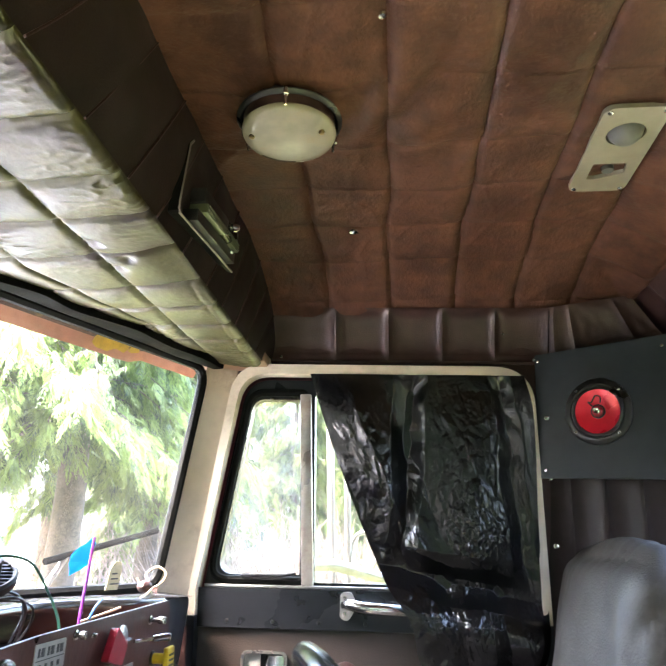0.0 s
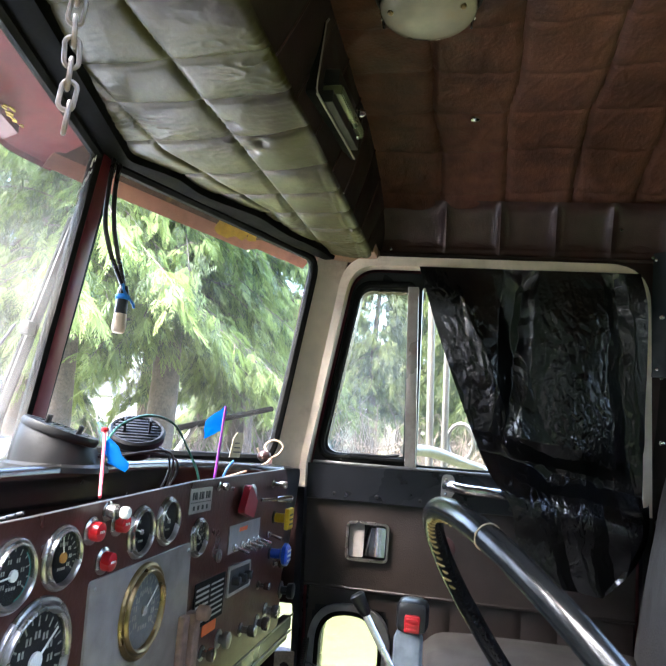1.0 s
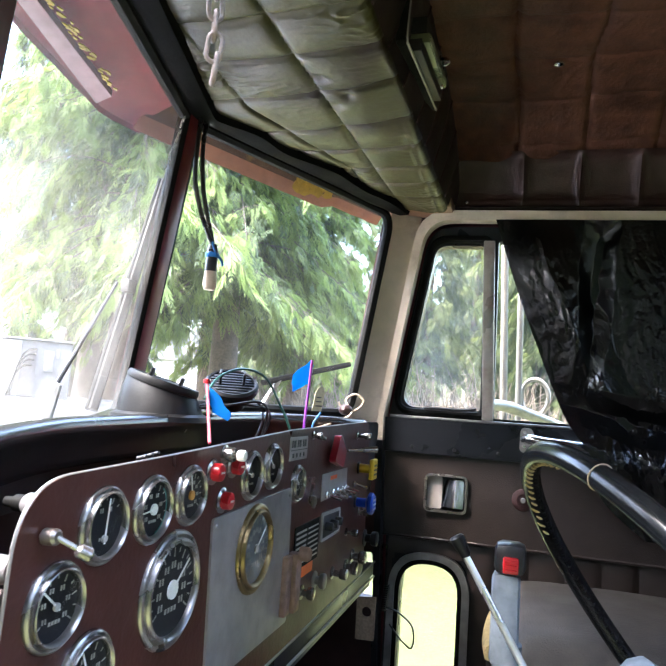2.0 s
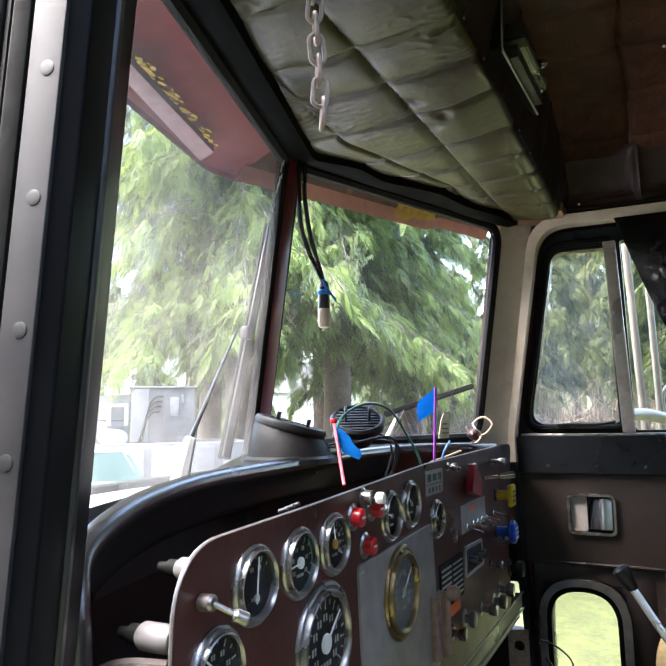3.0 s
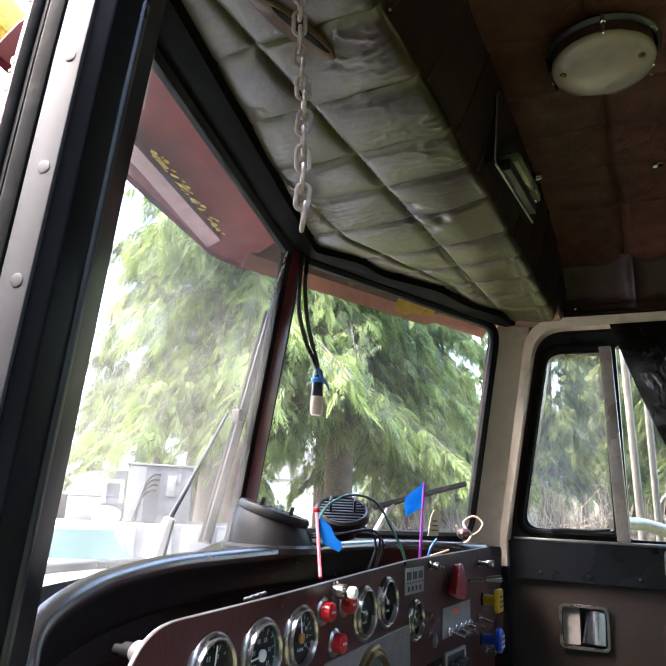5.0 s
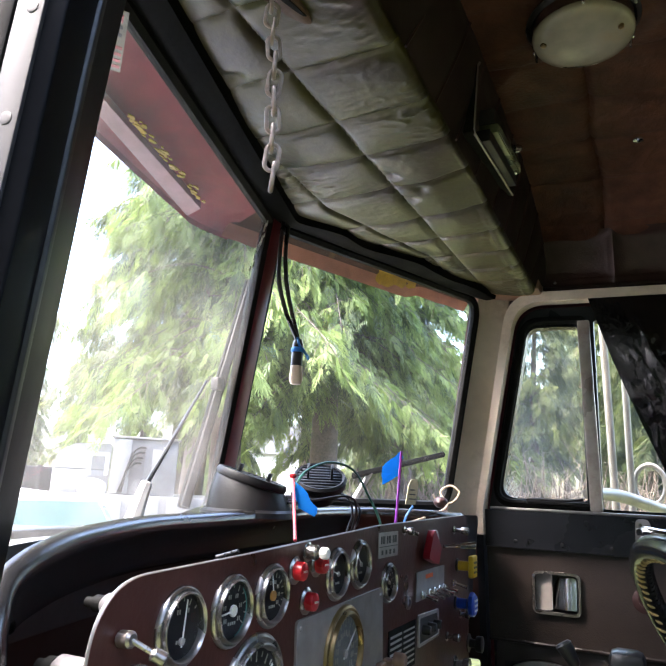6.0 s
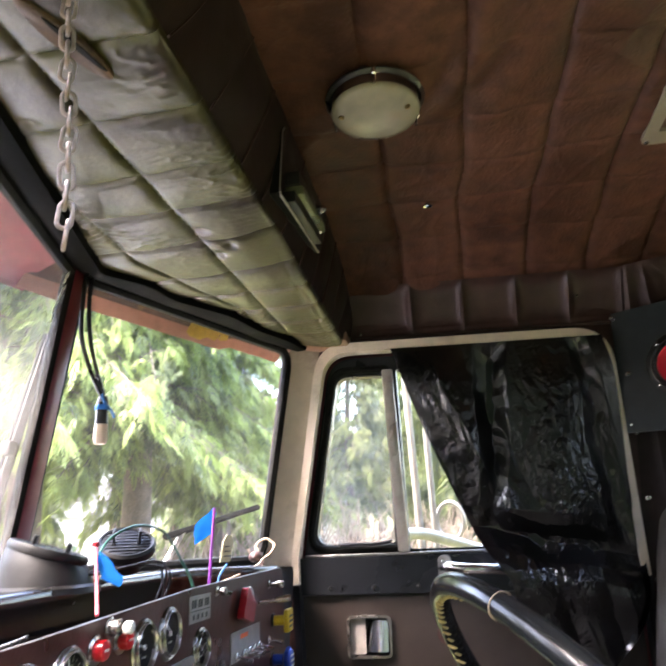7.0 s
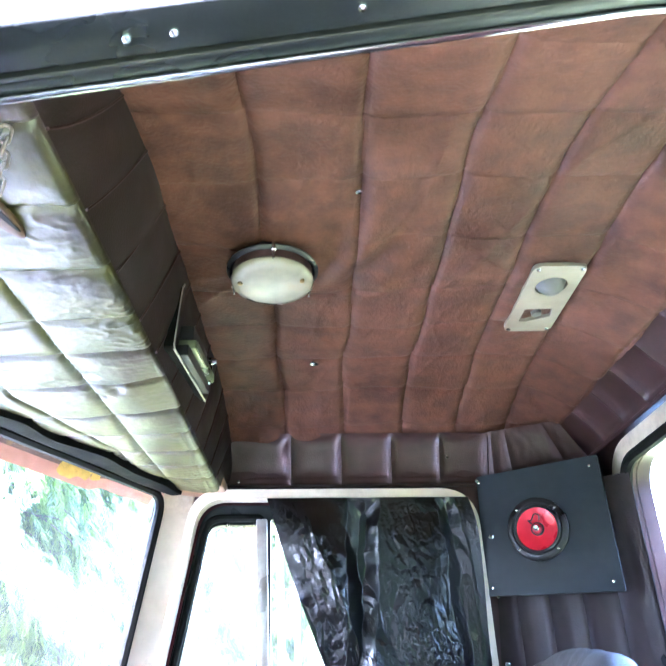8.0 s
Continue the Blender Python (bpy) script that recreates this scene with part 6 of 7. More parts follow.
bm = bmesh.new()
lathe(bm, [(0.013, 0.001), (0.0125, 0.004), (0.010, 0.012), (0.0065, 0.017), (0.003, 0.015), (0, 0.0145)], mid, 20, cap=False)
part("dust_cap", bm, CHROME, sp, "chrome phase plug")
bm = bmesh.new()
lathe(bm, [(0.0165, 0.0016), (0.016, 0.0046), (0.0128, 0.005)], mid, 24, cap=False)
part("plug_ring", bm, BLACK, sp, "black ring round the plug")
bm = bmesh.new()
tube(bm, [mid @ Vector(p) for p in smooth_path([(-0.010, 0.012, 0.008), (-0.018, 0.022, 0.010), (-0.010, 0.020, 0.012), (0.0, 0.034, 0.012), (0.010, 0.030, 0.010), (0.008, 0.018, 0.008)], 4)], 0.0018, 6)
part("lead", bm, BLACK, sp)
for a in (40, 130, 220, 310):
    screw(mid @ Vector((0.067 * math.cos(radians(a)), 0.067 * math.sin(radians(a)), 0.009)), nrm, 0.0035, CHROME, sp)
for a, b in ((0.012, 1.535), (L - 0.02, 1.525), (L - 0.02, 1.262), (0.012, 1.275)):
    screw(onb @ Vector((a, b, 0.012)), nrm, 0.004, CHROME, sp)

# ---------------------------------------------------------------- seat, wheel and levers
seat = thing("passenger_seat", "grey-brown vinyl passenger seat with split cushion edge", "seat")


def pillow(lo, hi, r, puff, m=None, crease=0.0):
    bm = bmesh.new()
    lo, hi = Vector(lo), Vector(hi)
    bmesh.ops.create_cube(bm, size=2)
    bmesh.ops.subdivide_edges(bm, edges=bm.edges[:], cuts=30, use_grid_fill=True)
    c, h = (lo + hi) / 2, (hi - lo) / 2
    for v in bm.verts:
        p = v.co.copy()
        q = Vector([max(-1 + r / h[k], min(1 - r / h[k], p[k])) for k in range(3)])
        d = Vector([(p[k] - q[k]) * h[k] for k in range(3)])
        if d.length > 1e-6:
            d = d.normalized() * r
        w = Vector([q[k] * h[k] for k in range(3)]) + d
        e = puff * (1 - p.x ** 2 if abs(p.x) < 1 else 0) * (1 - p.y ** 2 if abs(p.y) < 1 else 0) if abs(p.z) > 0.99 else 0
        f = puff * (1 - p.y ** 2) * (1 - p.z ** 2) if abs(p.x) > 0.99 else 0
        w += Vector((math.copysign(f, p.x), 0, math.copysign(e, p.z)))
        fold = max(0.0, 1 - abs(noise.noise((w.y * 26, w.z * 5, w.x * 8))) * 3.0) ** 3
        v.co = c + w * (1 - crease * fold) + Vector((1, 1, 1)) * 0.004 * noise.noise(w * 9)
    if m is not None:
        bmesh.ops.transform(bm, matrix=m, verts=bm.verts[:])
    return bm


part("cushion", pillow((-0.02, 1.19, 0.50), (0.46, 1.66, 0.655), 0.05, 0.02, None), SEAT, seat)
bm = bmesh.new()
tube(bm, smooth_path([(-0.022, 1.22, 0.62), (-0.030, 1.32, 0.612), (-0.030, 1.45, 0.610), (-0.02, 1.55, 0.615)], 6), 0.017, 8, flat=0.8)
part("foam", bm, FOAM, seat, "yellow foam showing through a split")
part("backrest", pillow((-0.07, 1.12, 0.60), (0.05, 1.62, 1.10), 0.055, 0.03, Matrix.Translation((0.48, 0.01, 0.0)) @ Matrix.Translation((0, 0, 0.6)) @ pose(0, 0, 0, 0, 10, 0) @ Matrix.Translation((0, 0, -0.6)), 0.03), SEAT, seat)
bm = bmesh.new()
box(bm, (0.02, 1.23, FLOOR_Z), (0.42, 1.62, 0.50), 0.02)
part("base", bm, BLACK, seat)
dseat = thing("driver_seat", "grey-brown vinyl driver seat on a black base", "seat")
part("cushion", pillow((0.22, 0.43, 0.44), (0.66, 0.90, 0.56), 0.05, 0.02), SEAT, dseat)
bm = bmesh.new()
box(bm, (0.26, 0.47, FLOOR_Z), (0.62, 0.86, 0.45), 0.02)
part("base", bm, BLACK, dseat)

# steering wheel
WC, WR = Vector((0.2177, 0.860, 0.7431)), 0.3012
wn = Vector((0.7726, 0.2491, 0.5836)).normalized()
wheel = thing("steering_wheel", "black steering wheel with a laced vinyl rim cover", "steering wheel", at=disc_matrix(WC, wn))
bm = bmesh.new()
tube(bm, [(WR * math.cos(2 * math.pi * k / 72), WR * math.sin(2 * math.pi * k / 72), 0) for k in range(72)], 0.0138, 14, closed=True)
part("rim", bm, RIM_VINYL, wheel, "glossy black vinyl rim cover")
bm = bmesh.new()
for k in range(150):
    a = 2 * math.pi * k / 150
    ri = WR - 0.0135
    for s in (-1, 1):
        p0 = Vector((ri * math.cos(a), ri * math.sin(a), 0))
        p1 = Vector(((ri + 0.004) * math.cos(a + 0.026), (ri + 0.004) * math.sin(a + 0.026), s * 0.0085))
        tube(bm, [p0, p1], 0.0016, 4)
part("lacing", bm, RUBBER, wheel, "black herringbone lacing")
def wheel_angle(p):
    """The angle on the rim nearest to a place."""
    return min((math.radians(k) for k in range(360)), key=lambda a: (wheel.matrix_basis @ Vector((WR * math.cos(a), WR * math.sin(a), 0)) - Vector(p)).length)


tip_angle = wheel_angle((0.02, 0.93, 0.99))
first, last = wheel_angle((0.045, 0.790, 0.985)), wheel_angle((0.045, 1.075, 0.85))
bm = bmesh.new()
rnd = random.Random(12)
for k in range(19):
    a = first + (last - first) * k / 18
    n = rnd.uniform(0.6, 1.1)
    arc = [radians(205 + 42 * n * q / 4) for q in range(5)]
    pts = []
    for q, b in enumerate(arc):
        aa = a + 0.030 * q / 4
        reach = WR + 0.0142 * math.cos(b)
        pts.append(Vector((reach * math.cos(aa), reach * math.sin(aa), 0.0142 * math.sin(b))))
    tube(bm, pts, [0.0008, 0.0018, 0.0020, 0.0016, 0.0006], 5)
part("worn_edge", bm, FOAM, wheel, "frayed yellow lacing edge")
for a0 in [math.degrees(tip_angle) + q for q in (95, 180, 265)]:
    bm = bmesh.new()
    c, s = math.cos(radians(a0)), math.sin(radians(a0))
    tube(bm, smooth_path([(0.03 * c, 0.03 * s, -0.05), (0.12 * c, 0.12 * s, -0.035), ((WR - 0.01) * c, (WR - 0.01) * s, 0)], 6), 0.010, 8)
    part("spoke", bm, BLUE_GREY, wheel, "scuffed grey spoke")
bm = bmesh.new()
lathe(bm, [(0.055, -0.075), (0.06, -0.05), (0.055, -0.035), (0.04, -0.028), (0, -0.026)], None, 24)
part("hub", bm, BLUE_GREY, wheel)
bm = bmesh.new()
tail = WC - wn * 0.62
rod(bm, WC - wn * 0.06, tail, 0.032, 0.028, 16)
tagged(part("steering_column", bm, BLUE_GREY), "scuffed grey steering column", "steering column")
bm = bmesh.new()
a = wheel_angle((0.105, 0.722, 0.967))
c = Vector((WR * math.cos(a), WR * math.sin(a), 0))
rr = Vector((math.cos(a), math.sin(a), 0))
tube(bm, [c + (rr * math.cos(b) + Vector((0, 0, 1)) * math.sin(b)) * 0.0142 for b in [2 * math.pi * k / 20 for k in range(20)]], 0.0007, 5, closed=True)
part("cover_joint", bm, TAN, wheel, "pale joint ring in the cover")

# gear levers
lev = thing("gear_lever", "chrome gear lever with a black knob", "gear lever")
bm = bmesh.new()
tube(bm, smooth_path([(0.16, 0.935, FLOOR_Z + 0.06), (0.135, 0.92, 0.50), (0.090, 0.92, 0.607), (0.030, 0.92, 0.705), (-0.052, 0.92, 0.838)], 6), 0.0048, 10)
part("stick", bm, BRIGHT_STICK, lev)
bm = bmesh.new()
rod(bm, (-0.050, 0.92, 0.836), (-0.066, 0.92, 0.862), 0.0070, 0.0105, 16, 0.003)
part("knob", bm, VENT_BLACK, lev, "black tapered knob")
bm = bmesh.new()
lathe(bm, [(0.07, 0), (0.066, 0.02), (0.05, 0.05), (0.03, 0.07), (0.02, 0.09)], Matrix.Translation((0.16, 0.935, FLOOR_Z)), 20)
part("boot", bm, RUBBER, lev)
brk = thing("main_gear_lever", "blue-grey gear lever with a black and red range selector", "gear lever")
bm = bmesh.new()
rod(bm, (0.01, 1.0, FLOOR_Z), (0.005, 0.967, 0.72), 0.020, 0.020, 16)
box(bm, (-0.018, 0.949, 0.69), (0.020, 0.985, 0.815), 0.010)
part("stem", bm, BLUE_GREY, brk, "scuffed blue-grey housing")
bm = bmesh.new()
box(bm, (-0.016, 0.947, 0.812), (0.026, 0.990, 0.854), 0.010)
part("grip", bm, BLACK, brk, "black plastic grip")
bm = bmesh.new()
box(bm, (-0.004, 0.939, 0.816), (0.017, 0.950, 0.838), 0.003)
for k in range(3):
    box(bm, (-0.001, 0.936, 0.820 + k * 0.006), (0.014, 0.940, 0.823 + k * 0.006), 0.001)
part("selector", bm, RED, brk, "red range switch")
bm = bmesh.new()
lathe(bm, [(0.028, 0), (0.030, 0.01), (0.030, 0.10), (0.026, 0.11)], Matrix.Translation((0.005, 0.985, 0.55)), 16)
part("gaiter", bm, RUBBER, brk)

# clutter at the foot of the door
cable("cable", [(-0.300, 1.69, 0.53), (-0.272, 1.695, 0.522), (-0.238, 1.70, 0.496), (-0.228, 1.70, 0.467), (-0.233, 1.70, 0.439), (-0.25, 1.70, 0.447), (-0.266, 1.70, 0.461), (-0.29, 1.695, 0.49)], 0.0022, BLACK, "loose black wire by the door")
bm = bmesh.new()
for k in range(12):
    a = Vector((-0.302 - 0.0006 * k, 1.698, 0.575 - 0.0055 * k))
    tube(bm, [a + Vector((0.007 * math.cos(b), 0.007 * math.sin(b), 0.0012 * b)) for b in [2 * math.pi * q / 8 for q in range(9)]], 0.0018, 5)
tagged(part("coil_cable", bm, BLACK), "coiled black cable by the dash end", "cable")
bm = bmesh.new()
sheet(bm, rounded([(-0.367, 0.452), (-0.320, 0.454), (-0.320, 0.558), (-0.368, 0.553)], 0.004, 3), [[Vector((-0.342 + 0.012 * math.cos(radians(20 * k)), 0.52 + 0.012 * math.sin(radians(20 * k)))) for k in range(18)]], 0.004, on_door(1.66))
tagged(part("bracket_plate", bm, TAN), "tan metal bracket with a round hole", "bracket")

# ---------------------------------------------------------------- outside: this truck
bm = bmesh.new()
rows = []
for i in range(13):
    t = i / 12
    x = -0.74 - 1.72 * t
    rows.append([bm.verts.new((x, 1.018 + s * (0.68 - 0.12 * t), 0.935 - 0.075 * t - 0.10 * abs(s) ** 3.2)) for s in [k / 8 - 1 for k in range(17)]])
for a, b in zip(rows, rows[1:]):
    for k in range(16):
        bm.faces.new((a[k], a[k + 1], b[k + 1], b[k]))
ex = bmesh.ops.extrude_face_region(bm, geom=bm.faces[:])
bmesh.ops.translate(bm, vec=(0, 0, -0.03), verts=[g for g in ex["geom"] if isinstance(g, bmesh.types.BMVert)])
hood = part("hood", bm, BED_WHITE)
tagged(hood, "dusty pale truck hood before the windshield", "hood")

# sun visor over the windshield, outside
vis = thing("sun_visor", "faded maroon metal sun visor with flaking yellow paint", "sun visor")


def visor_half(sgn):
    rows = []
    span = 0.70 if sgn > 0 else 0.645
    for i in range(21):
        t = i / 20
        y = 1.018 + sgn * span * t
        x0 = header_front(y)
        if sgn > 0:
            reach = 0.10 - 0.01 * t
            lift = 0.014 * min(1.0, max(0.0, (t - 0.70) / 0.05))
            prof = [(0.0, 0.05), (0.4, 0.032), (0.72, 0.010), (0.86, -0.012 + lift * 0.6), (1.0, -0.040 + lift)]
        else:
            reach = x0 + 0.684 + 0.018 * min(t / 0.12, 1.0) - 0.117 * max(0.0, t - 0.15) / 0.85
            prof = [(0.0, 0.022), (0.4, 0.010), (0.8, -0.008), (1.0, -0.030), (1.01, -0.040)]
        rows.append([(x0 - reach * a, y - (0.02 * a if sgn > 0 else 0.0), W_TOP + h + (0.002 * noise.noise((y * 30, 2.0, 0)) if a > 0.99 else 0.0)) for a, h in prof])
    pieces = [("panel", 0, 4, VISOR_RED, "")] if sgn < 0 else [("panel", 0, 3, SALMON_SHADED, "salmon panel coloured brown for shade, with yellow stains"), ("lip", 3, 4, SALMON, "faded salmon lip")]
    for name, k0, k1, mat, label in pieces:
        bm = bmesh.new()
        grid = [[bm.verts.new(p) for p in row[k0:k1 + 1]] for row in rows]
        for a, b in zip(grid, grid[1:]):
            for k in range(k1 - k0):
                bm.faces.new((a[k], a[k + 1], b[k + 1], b[k]))
        ex = bmesh.ops.extrude_face_region(bm, geom=bm.faces[:])
        bmesh.ops.translate(bm, vec=(-0.001, 0, 0.003), verts=[g for g in ex["geom"] if isinstance(g, bmesh.types.BMVert)])
        part(name, bm, mat, vis, label)


visor_half(1)
visor_half(-1)
bm = bmesh.new()
prism_pts = [(-0.593, 0.555, 1.503), (-0.700, 0.908, 1.503), (-0.662, 0.896, 1.507), (-0.570, 0.550, 1.507)]
lower = [bm.verts.new(p) for p in prism_pts]
upper = [bm.verts.new((p[0], p[1], p[2] + 0.012)) for p in prism_pts]
for k in range(4):
    bm.faces.new((lower[k], lower[(k + 1) % 4], upper[(k + 1) % 4], upper[k]))
bm.faces.new(lower)
bm.faces.new(list(reversed(upper)))
part("light_strip", bm, STRIP_PINK, vis, "pale strip under the visor")
def visor_under(y, a):
    """A point just under the passenger half of the visor, a of the way out."""
    t = (y - 1.018) / 0.70
    a = min(max(a, 0.0), 1.0)
    h = 0.032 - 0.069 * (a - 0.4) if a < 0.72 else 0.010 - 0.165 * (a - 0.72)
    return Vector((C_TOP.x + 0.287 * t - (0.10 - 0.01 * t) * a + 0.002, y - 0.02 * a, W_TOP + h - 0.004))


rnd = random.Random(4)
for k in range(60):
    bm = bmesh.new()
    if k < 50:
        s = rnd.random() ** 0.8
        c = Vector((-0.572 - 0.080 * s + abs(rnd.gauss(0, 0.007)), 0.585 + 0.30 * s, 1.512 - 0.003 * rnd.random()))
    else:
        s = rnd.random()
        c = Vector((-0.475 + 0.035 * s + rnd.uniform(-0.012, 0.012), 1.42 + 0.085 * s, 1.4860))
    n = rnd.randint(7, 11)
    if k >= 50:
        # under the salmon panel's outer edge
        yc, ac, big = 1.40 + 0.10 * rnd.random(), rnd.uniform(0.72, 0.95), rnd.uniform(1.2, 2.4)
        vs = [bm.verts.new(visor_under(yc + rnd.uniform(0.4, 1.2) * 0.011 * big * math.sin(6.28 * q / n), ac + rnd.uniform(0.4, 1) * 0.06 * big * math.cos(6.28 * q / n))) for q in range(n)]
        bm.faces.new(vs)
        ex = bmesh.ops.extrude_face_region(bm, geom=bm.faces[:])
        bmesh.ops.translate(bm, vec=(0, 0, 0.001), verts=[g for g in ex["geom"] if isinstance(g, bmesh.types.BMVert)])
        part("paint_flake", bm, YELLOW_PAINT, vis)
        continue
    big = rnd.uniform(0.3, 0.85) if k < 50 else rnd.uniform(1.5, 3.0)
    vs = [bm.verts.new(c + Vector((rnd.uniform(0.3, 1) * 0.007 * big * math.cos(6.28 * q / n), rnd.uniform(0.3, 1.2) * 0.011 * big * math.sin(6.28 * q / n), 0))) for q in range(n)]
    bm.faces.new(vs)
    ex = bmesh.ops.extrude_face_region(bm, geom=bm.faces[:])
    bmesh.ops.translate(bm, vec=(0, 0, 0.0015), verts=[g for g in ex["geom"] if isinstance(g, bmesh.types.BMVert)])
    part("paint_flake", bm, YELLOW_PAINT, vis)

# sticker under the visor
stk = thing("warning_sticker", "white sticker with red stripes and dark print under the visor", "sticker")
a0, a1, b0 = Vector((-0.435, 0.431, 1.508)), Vector((-0.425, 0.445, 1.508)), Vector((-0.519, 0.509, 1.508))
across, drop = (a1 - a0), (b0 - a0)
out = Vector((0, 0, -1))


def sticker_bar(name, u0, u1, v0, v1, lift, mat):
    bm = bmesh.new()
    q = [a0 + across * u + drop * v + out * (0.003 + lift) for u, v in ((u0, v0), (u1, v0), (u1, v1), (u0, v1))]
    f = bm.faces.new([bm.verts.new(p) for p in q])
    ex = bmesh.ops.extrude_face_region(bm, geom=[f])
    bmesh.ops.translate(bm, vec=out * 0.0004, verts=[g for g in ex["geom"] if isinstance(g, bmesh.types.BMVert)])
    part(name, bm, mat, stk)


sticker_bar("sheet", 0, 1, 0, 1, 0, BEIGE)
for k in range(4):
    sticker_bar("red_stripe", 0.1, 0.9, 0.55 + 0.11 * k, 0.60 + 0.11 * k, 0.0006, RED)
for k, (u, v) in enumerate(((0.15, 0.06), (0.35, 0.06), (0.6, 0.06), (0.15, 0.22), (0.15, 0.34))):
    sticker_bar("print_bar", u, u + (0.12 if k < 3 else 0.6), v, v + (0.12 if k < 3 else 0.05), 0.0006, RED if k < 3 else BLACK)

# wipers
def wiper(p0, p1, p2, p3, label):
    w = thing("wiper", label, "wiper", "windshield wipers")
    bm = bmesh.new()
    rod(bm, p0, p1, 0.008, 0.006, 8)
    part("arm", bm, STEEL, w)
    bm = bmesh.new()
    rod(bm, p2, p3, 0.007, 0.007, 6)
    part("blade", bm, WIPER_RUBBER, w)


wiper((-0.550, 1.345, 0.98), (-0.518, 1.399, 1.071), (-0.539, 1.352, 1.06), (-0.418, 1.624, 1.126), "wiper resting across the passenger pane")
bm = bmesh.new()
w2_ = thing("wiper", "wiper standing along the centre post", "wiper", "windshield wipers")
rod(bm, (-0.646, 0.908, 0.99), (-0.638, 1.039, 1.411), 0.011, 0.011, 6)
part("blade", bm, GREY_STRIP, w2_)
bm = bmesh.new()
rod(bm, (-0.648, 0.900, 0.99), (-0.640, 1.031, 1.411), 0.004, 0.004, 6)
part("rubber", bm, RUBBER, w2_)
bm = bmesh.new()
rod(bm, (-0.618, 0.902, 1.195), (-0.570, 0.722, 1.023), 0.002, 0.0035, 8)
part("arm", bm, BLACK, w2_)
bm = bmesh.new()
rod(bm, (-0.568, 0.722, 1.028), (-0.572, 0.698, 0.955), 0.008, 0.013, 8, 0.002)
part("arm_base", bm, TRUCK_WHITE, w2_)
bm = bmesh.new()
box(bm, (-0.634, 0.934, 1.186), (-0.618, 0.954, 1.208), 0.003)
part("clip", bm, VALVE_GREY, w2_)

# paper tag behind the passenger pane
tag = thing("paper_tag", "beige paper tag with dark print on a string", "tag")
bm = bmesh.new()
q = (P_BOT - C_BOT).normalized()
up = (P_TOP - P_BOT).normalized()
o = Vector((-0.452, 1.444, 1.005))
corners = [o, o + q * 0.034, o + q * 0.034 + up * 0.042, o + q * 0.026 + up * 0.056, o + q * 0.008 + up * 0.056, o + up * 0.042]
f = bm.faces.new([bm.verts.new(p) for p in corners])
ex = bmesh.ops.extrude_face_region(bm, geom=[f])
bmesh.ops.translate(bm, vec=(0.0012, -0.0006, 0), verts=[g for g in ex["geom"] if isinstance(g, bmesh.types.BMVert)])
part("card", bm, CARD, tag)
bm = bmesh.new()
for k in range(3):
    p = o + q * 0.008 + up * (0.012 + 0.010 * k) + Vector((0.002, -0.001, 0))
    rod(bm, p, p + q * (0.024 - 0.005 * k), 0.0014, 0.0014, 4)
part("print_bars", bm, BLACK, tag)

# mirror bracket beside the passenger window
mir = thing("mirror_bracket", "dull aluminium side mirror bracket outside the passenger window", "mirror bracket")
bm = bmesh.new()
rod(bm, (-0.075, 2.05, 1.9), (-0.035, 2.05, 0.6), 0.011, 0.011, 10)
rod(bm, (-0.02, 2.10, 1.9), (0.0, 2.10, 0.6), 0.010, 0.010, 10)
part("upright", bm, ALU, mir)
bm = bmesh.new()
tube(bm, smooth_path([(-0.10, 1.82, 1.05), (-0.04, 1.95, 1.05), (0.03, 2.05, 1.03), (0.12, 2.2, 1.0)], 5), 0.016, 10)
part("arm", bm, ALU, mir)
bm = bmesh.new()
tube(bm, [(0.04 + 0.04 * math.cos(a), 2.12, 1.085 + 0.055 * math.sin(a)) for a in [2 * math.pi * q / 24 for q in range(24)]], 0.007, 8, closed=True)
part("hoop", bm, ALU, mir)

# ---------------------------------------------------------------- outside: yard
GROUND_Z = -1.05
bm = bmesh.new()
n = 60
rows = []
for i in range(n + 1):
    a = -1 + 2 * i / n
    x = math.copysign(abs(a) ** 3, a) * 400
    row = []
    for j in range(n + 1):
        b = -1 + 2 * j / n
        y = math.copysign(abs(b) ** 3, b) * 400
        row.append(bm.verts.new((x, y, GROUND_Z + 0.05 * noise.noise((x * 0.3, y * 0.3, 0)))))
    rows.append(row)
for a, b in zip(rows, rows[1:]):
    for j in range(n):
        bm.faces.new((a[j], a[j + 1], b[j + 1], b[j]))
tagged(part("ground", bm, GRASS), "rough yellow-green grass yard", "ground", kind="structure")


def spray(bm, p, d, size, rnd, n=6, tilt=0.6):
    """One drooping flat cedar spray: a midrib with feathered branchlets to both sides, in one piece."""
    d = d.normalized()
    side = d.cross(Vector((rnd.uniform(-tilt, tilt), rnd.uniform(-tilt, tilt), 1))).normalized()
    down = Vector((0, 0, -1))
    rib = [bm.verts.new(p + d * (size * k / n) + down * (size * 0.35 * (k / n) ** 2)) for k in range(n + 1)]
    for k in range(n):
        w = size * (0.46 * (1 - k / n) ** 0.7 + 0.06)
        for s in (-1, 1):
            out = (side * s + d * rnd.uniform(0.9, 1.5) + down * rnd.uniform(0.1, 0.6)).normalized() * (w * rnd.uniform(0.7, 1.25))
            cross = (d - side * s * 0.6).normalized() * (w * 0.075 + size * 0.013)
            base = rib[k].co
            tip = bm.verts.new(base + out + down * (w * rnd.uniform(0.0, 0.3)))
            bm.faces.new((rib[k], bm.verts.new(base + out * 0.35 + cross), tip))
            bm.faces.new((rib[k], tip, bm.verts.new(base + out * 0.45 - cross)))
    bm.faces.new((rib[n - 1], bm.verts.new(rib[n].co + side * size * 0.05), rib[n]))


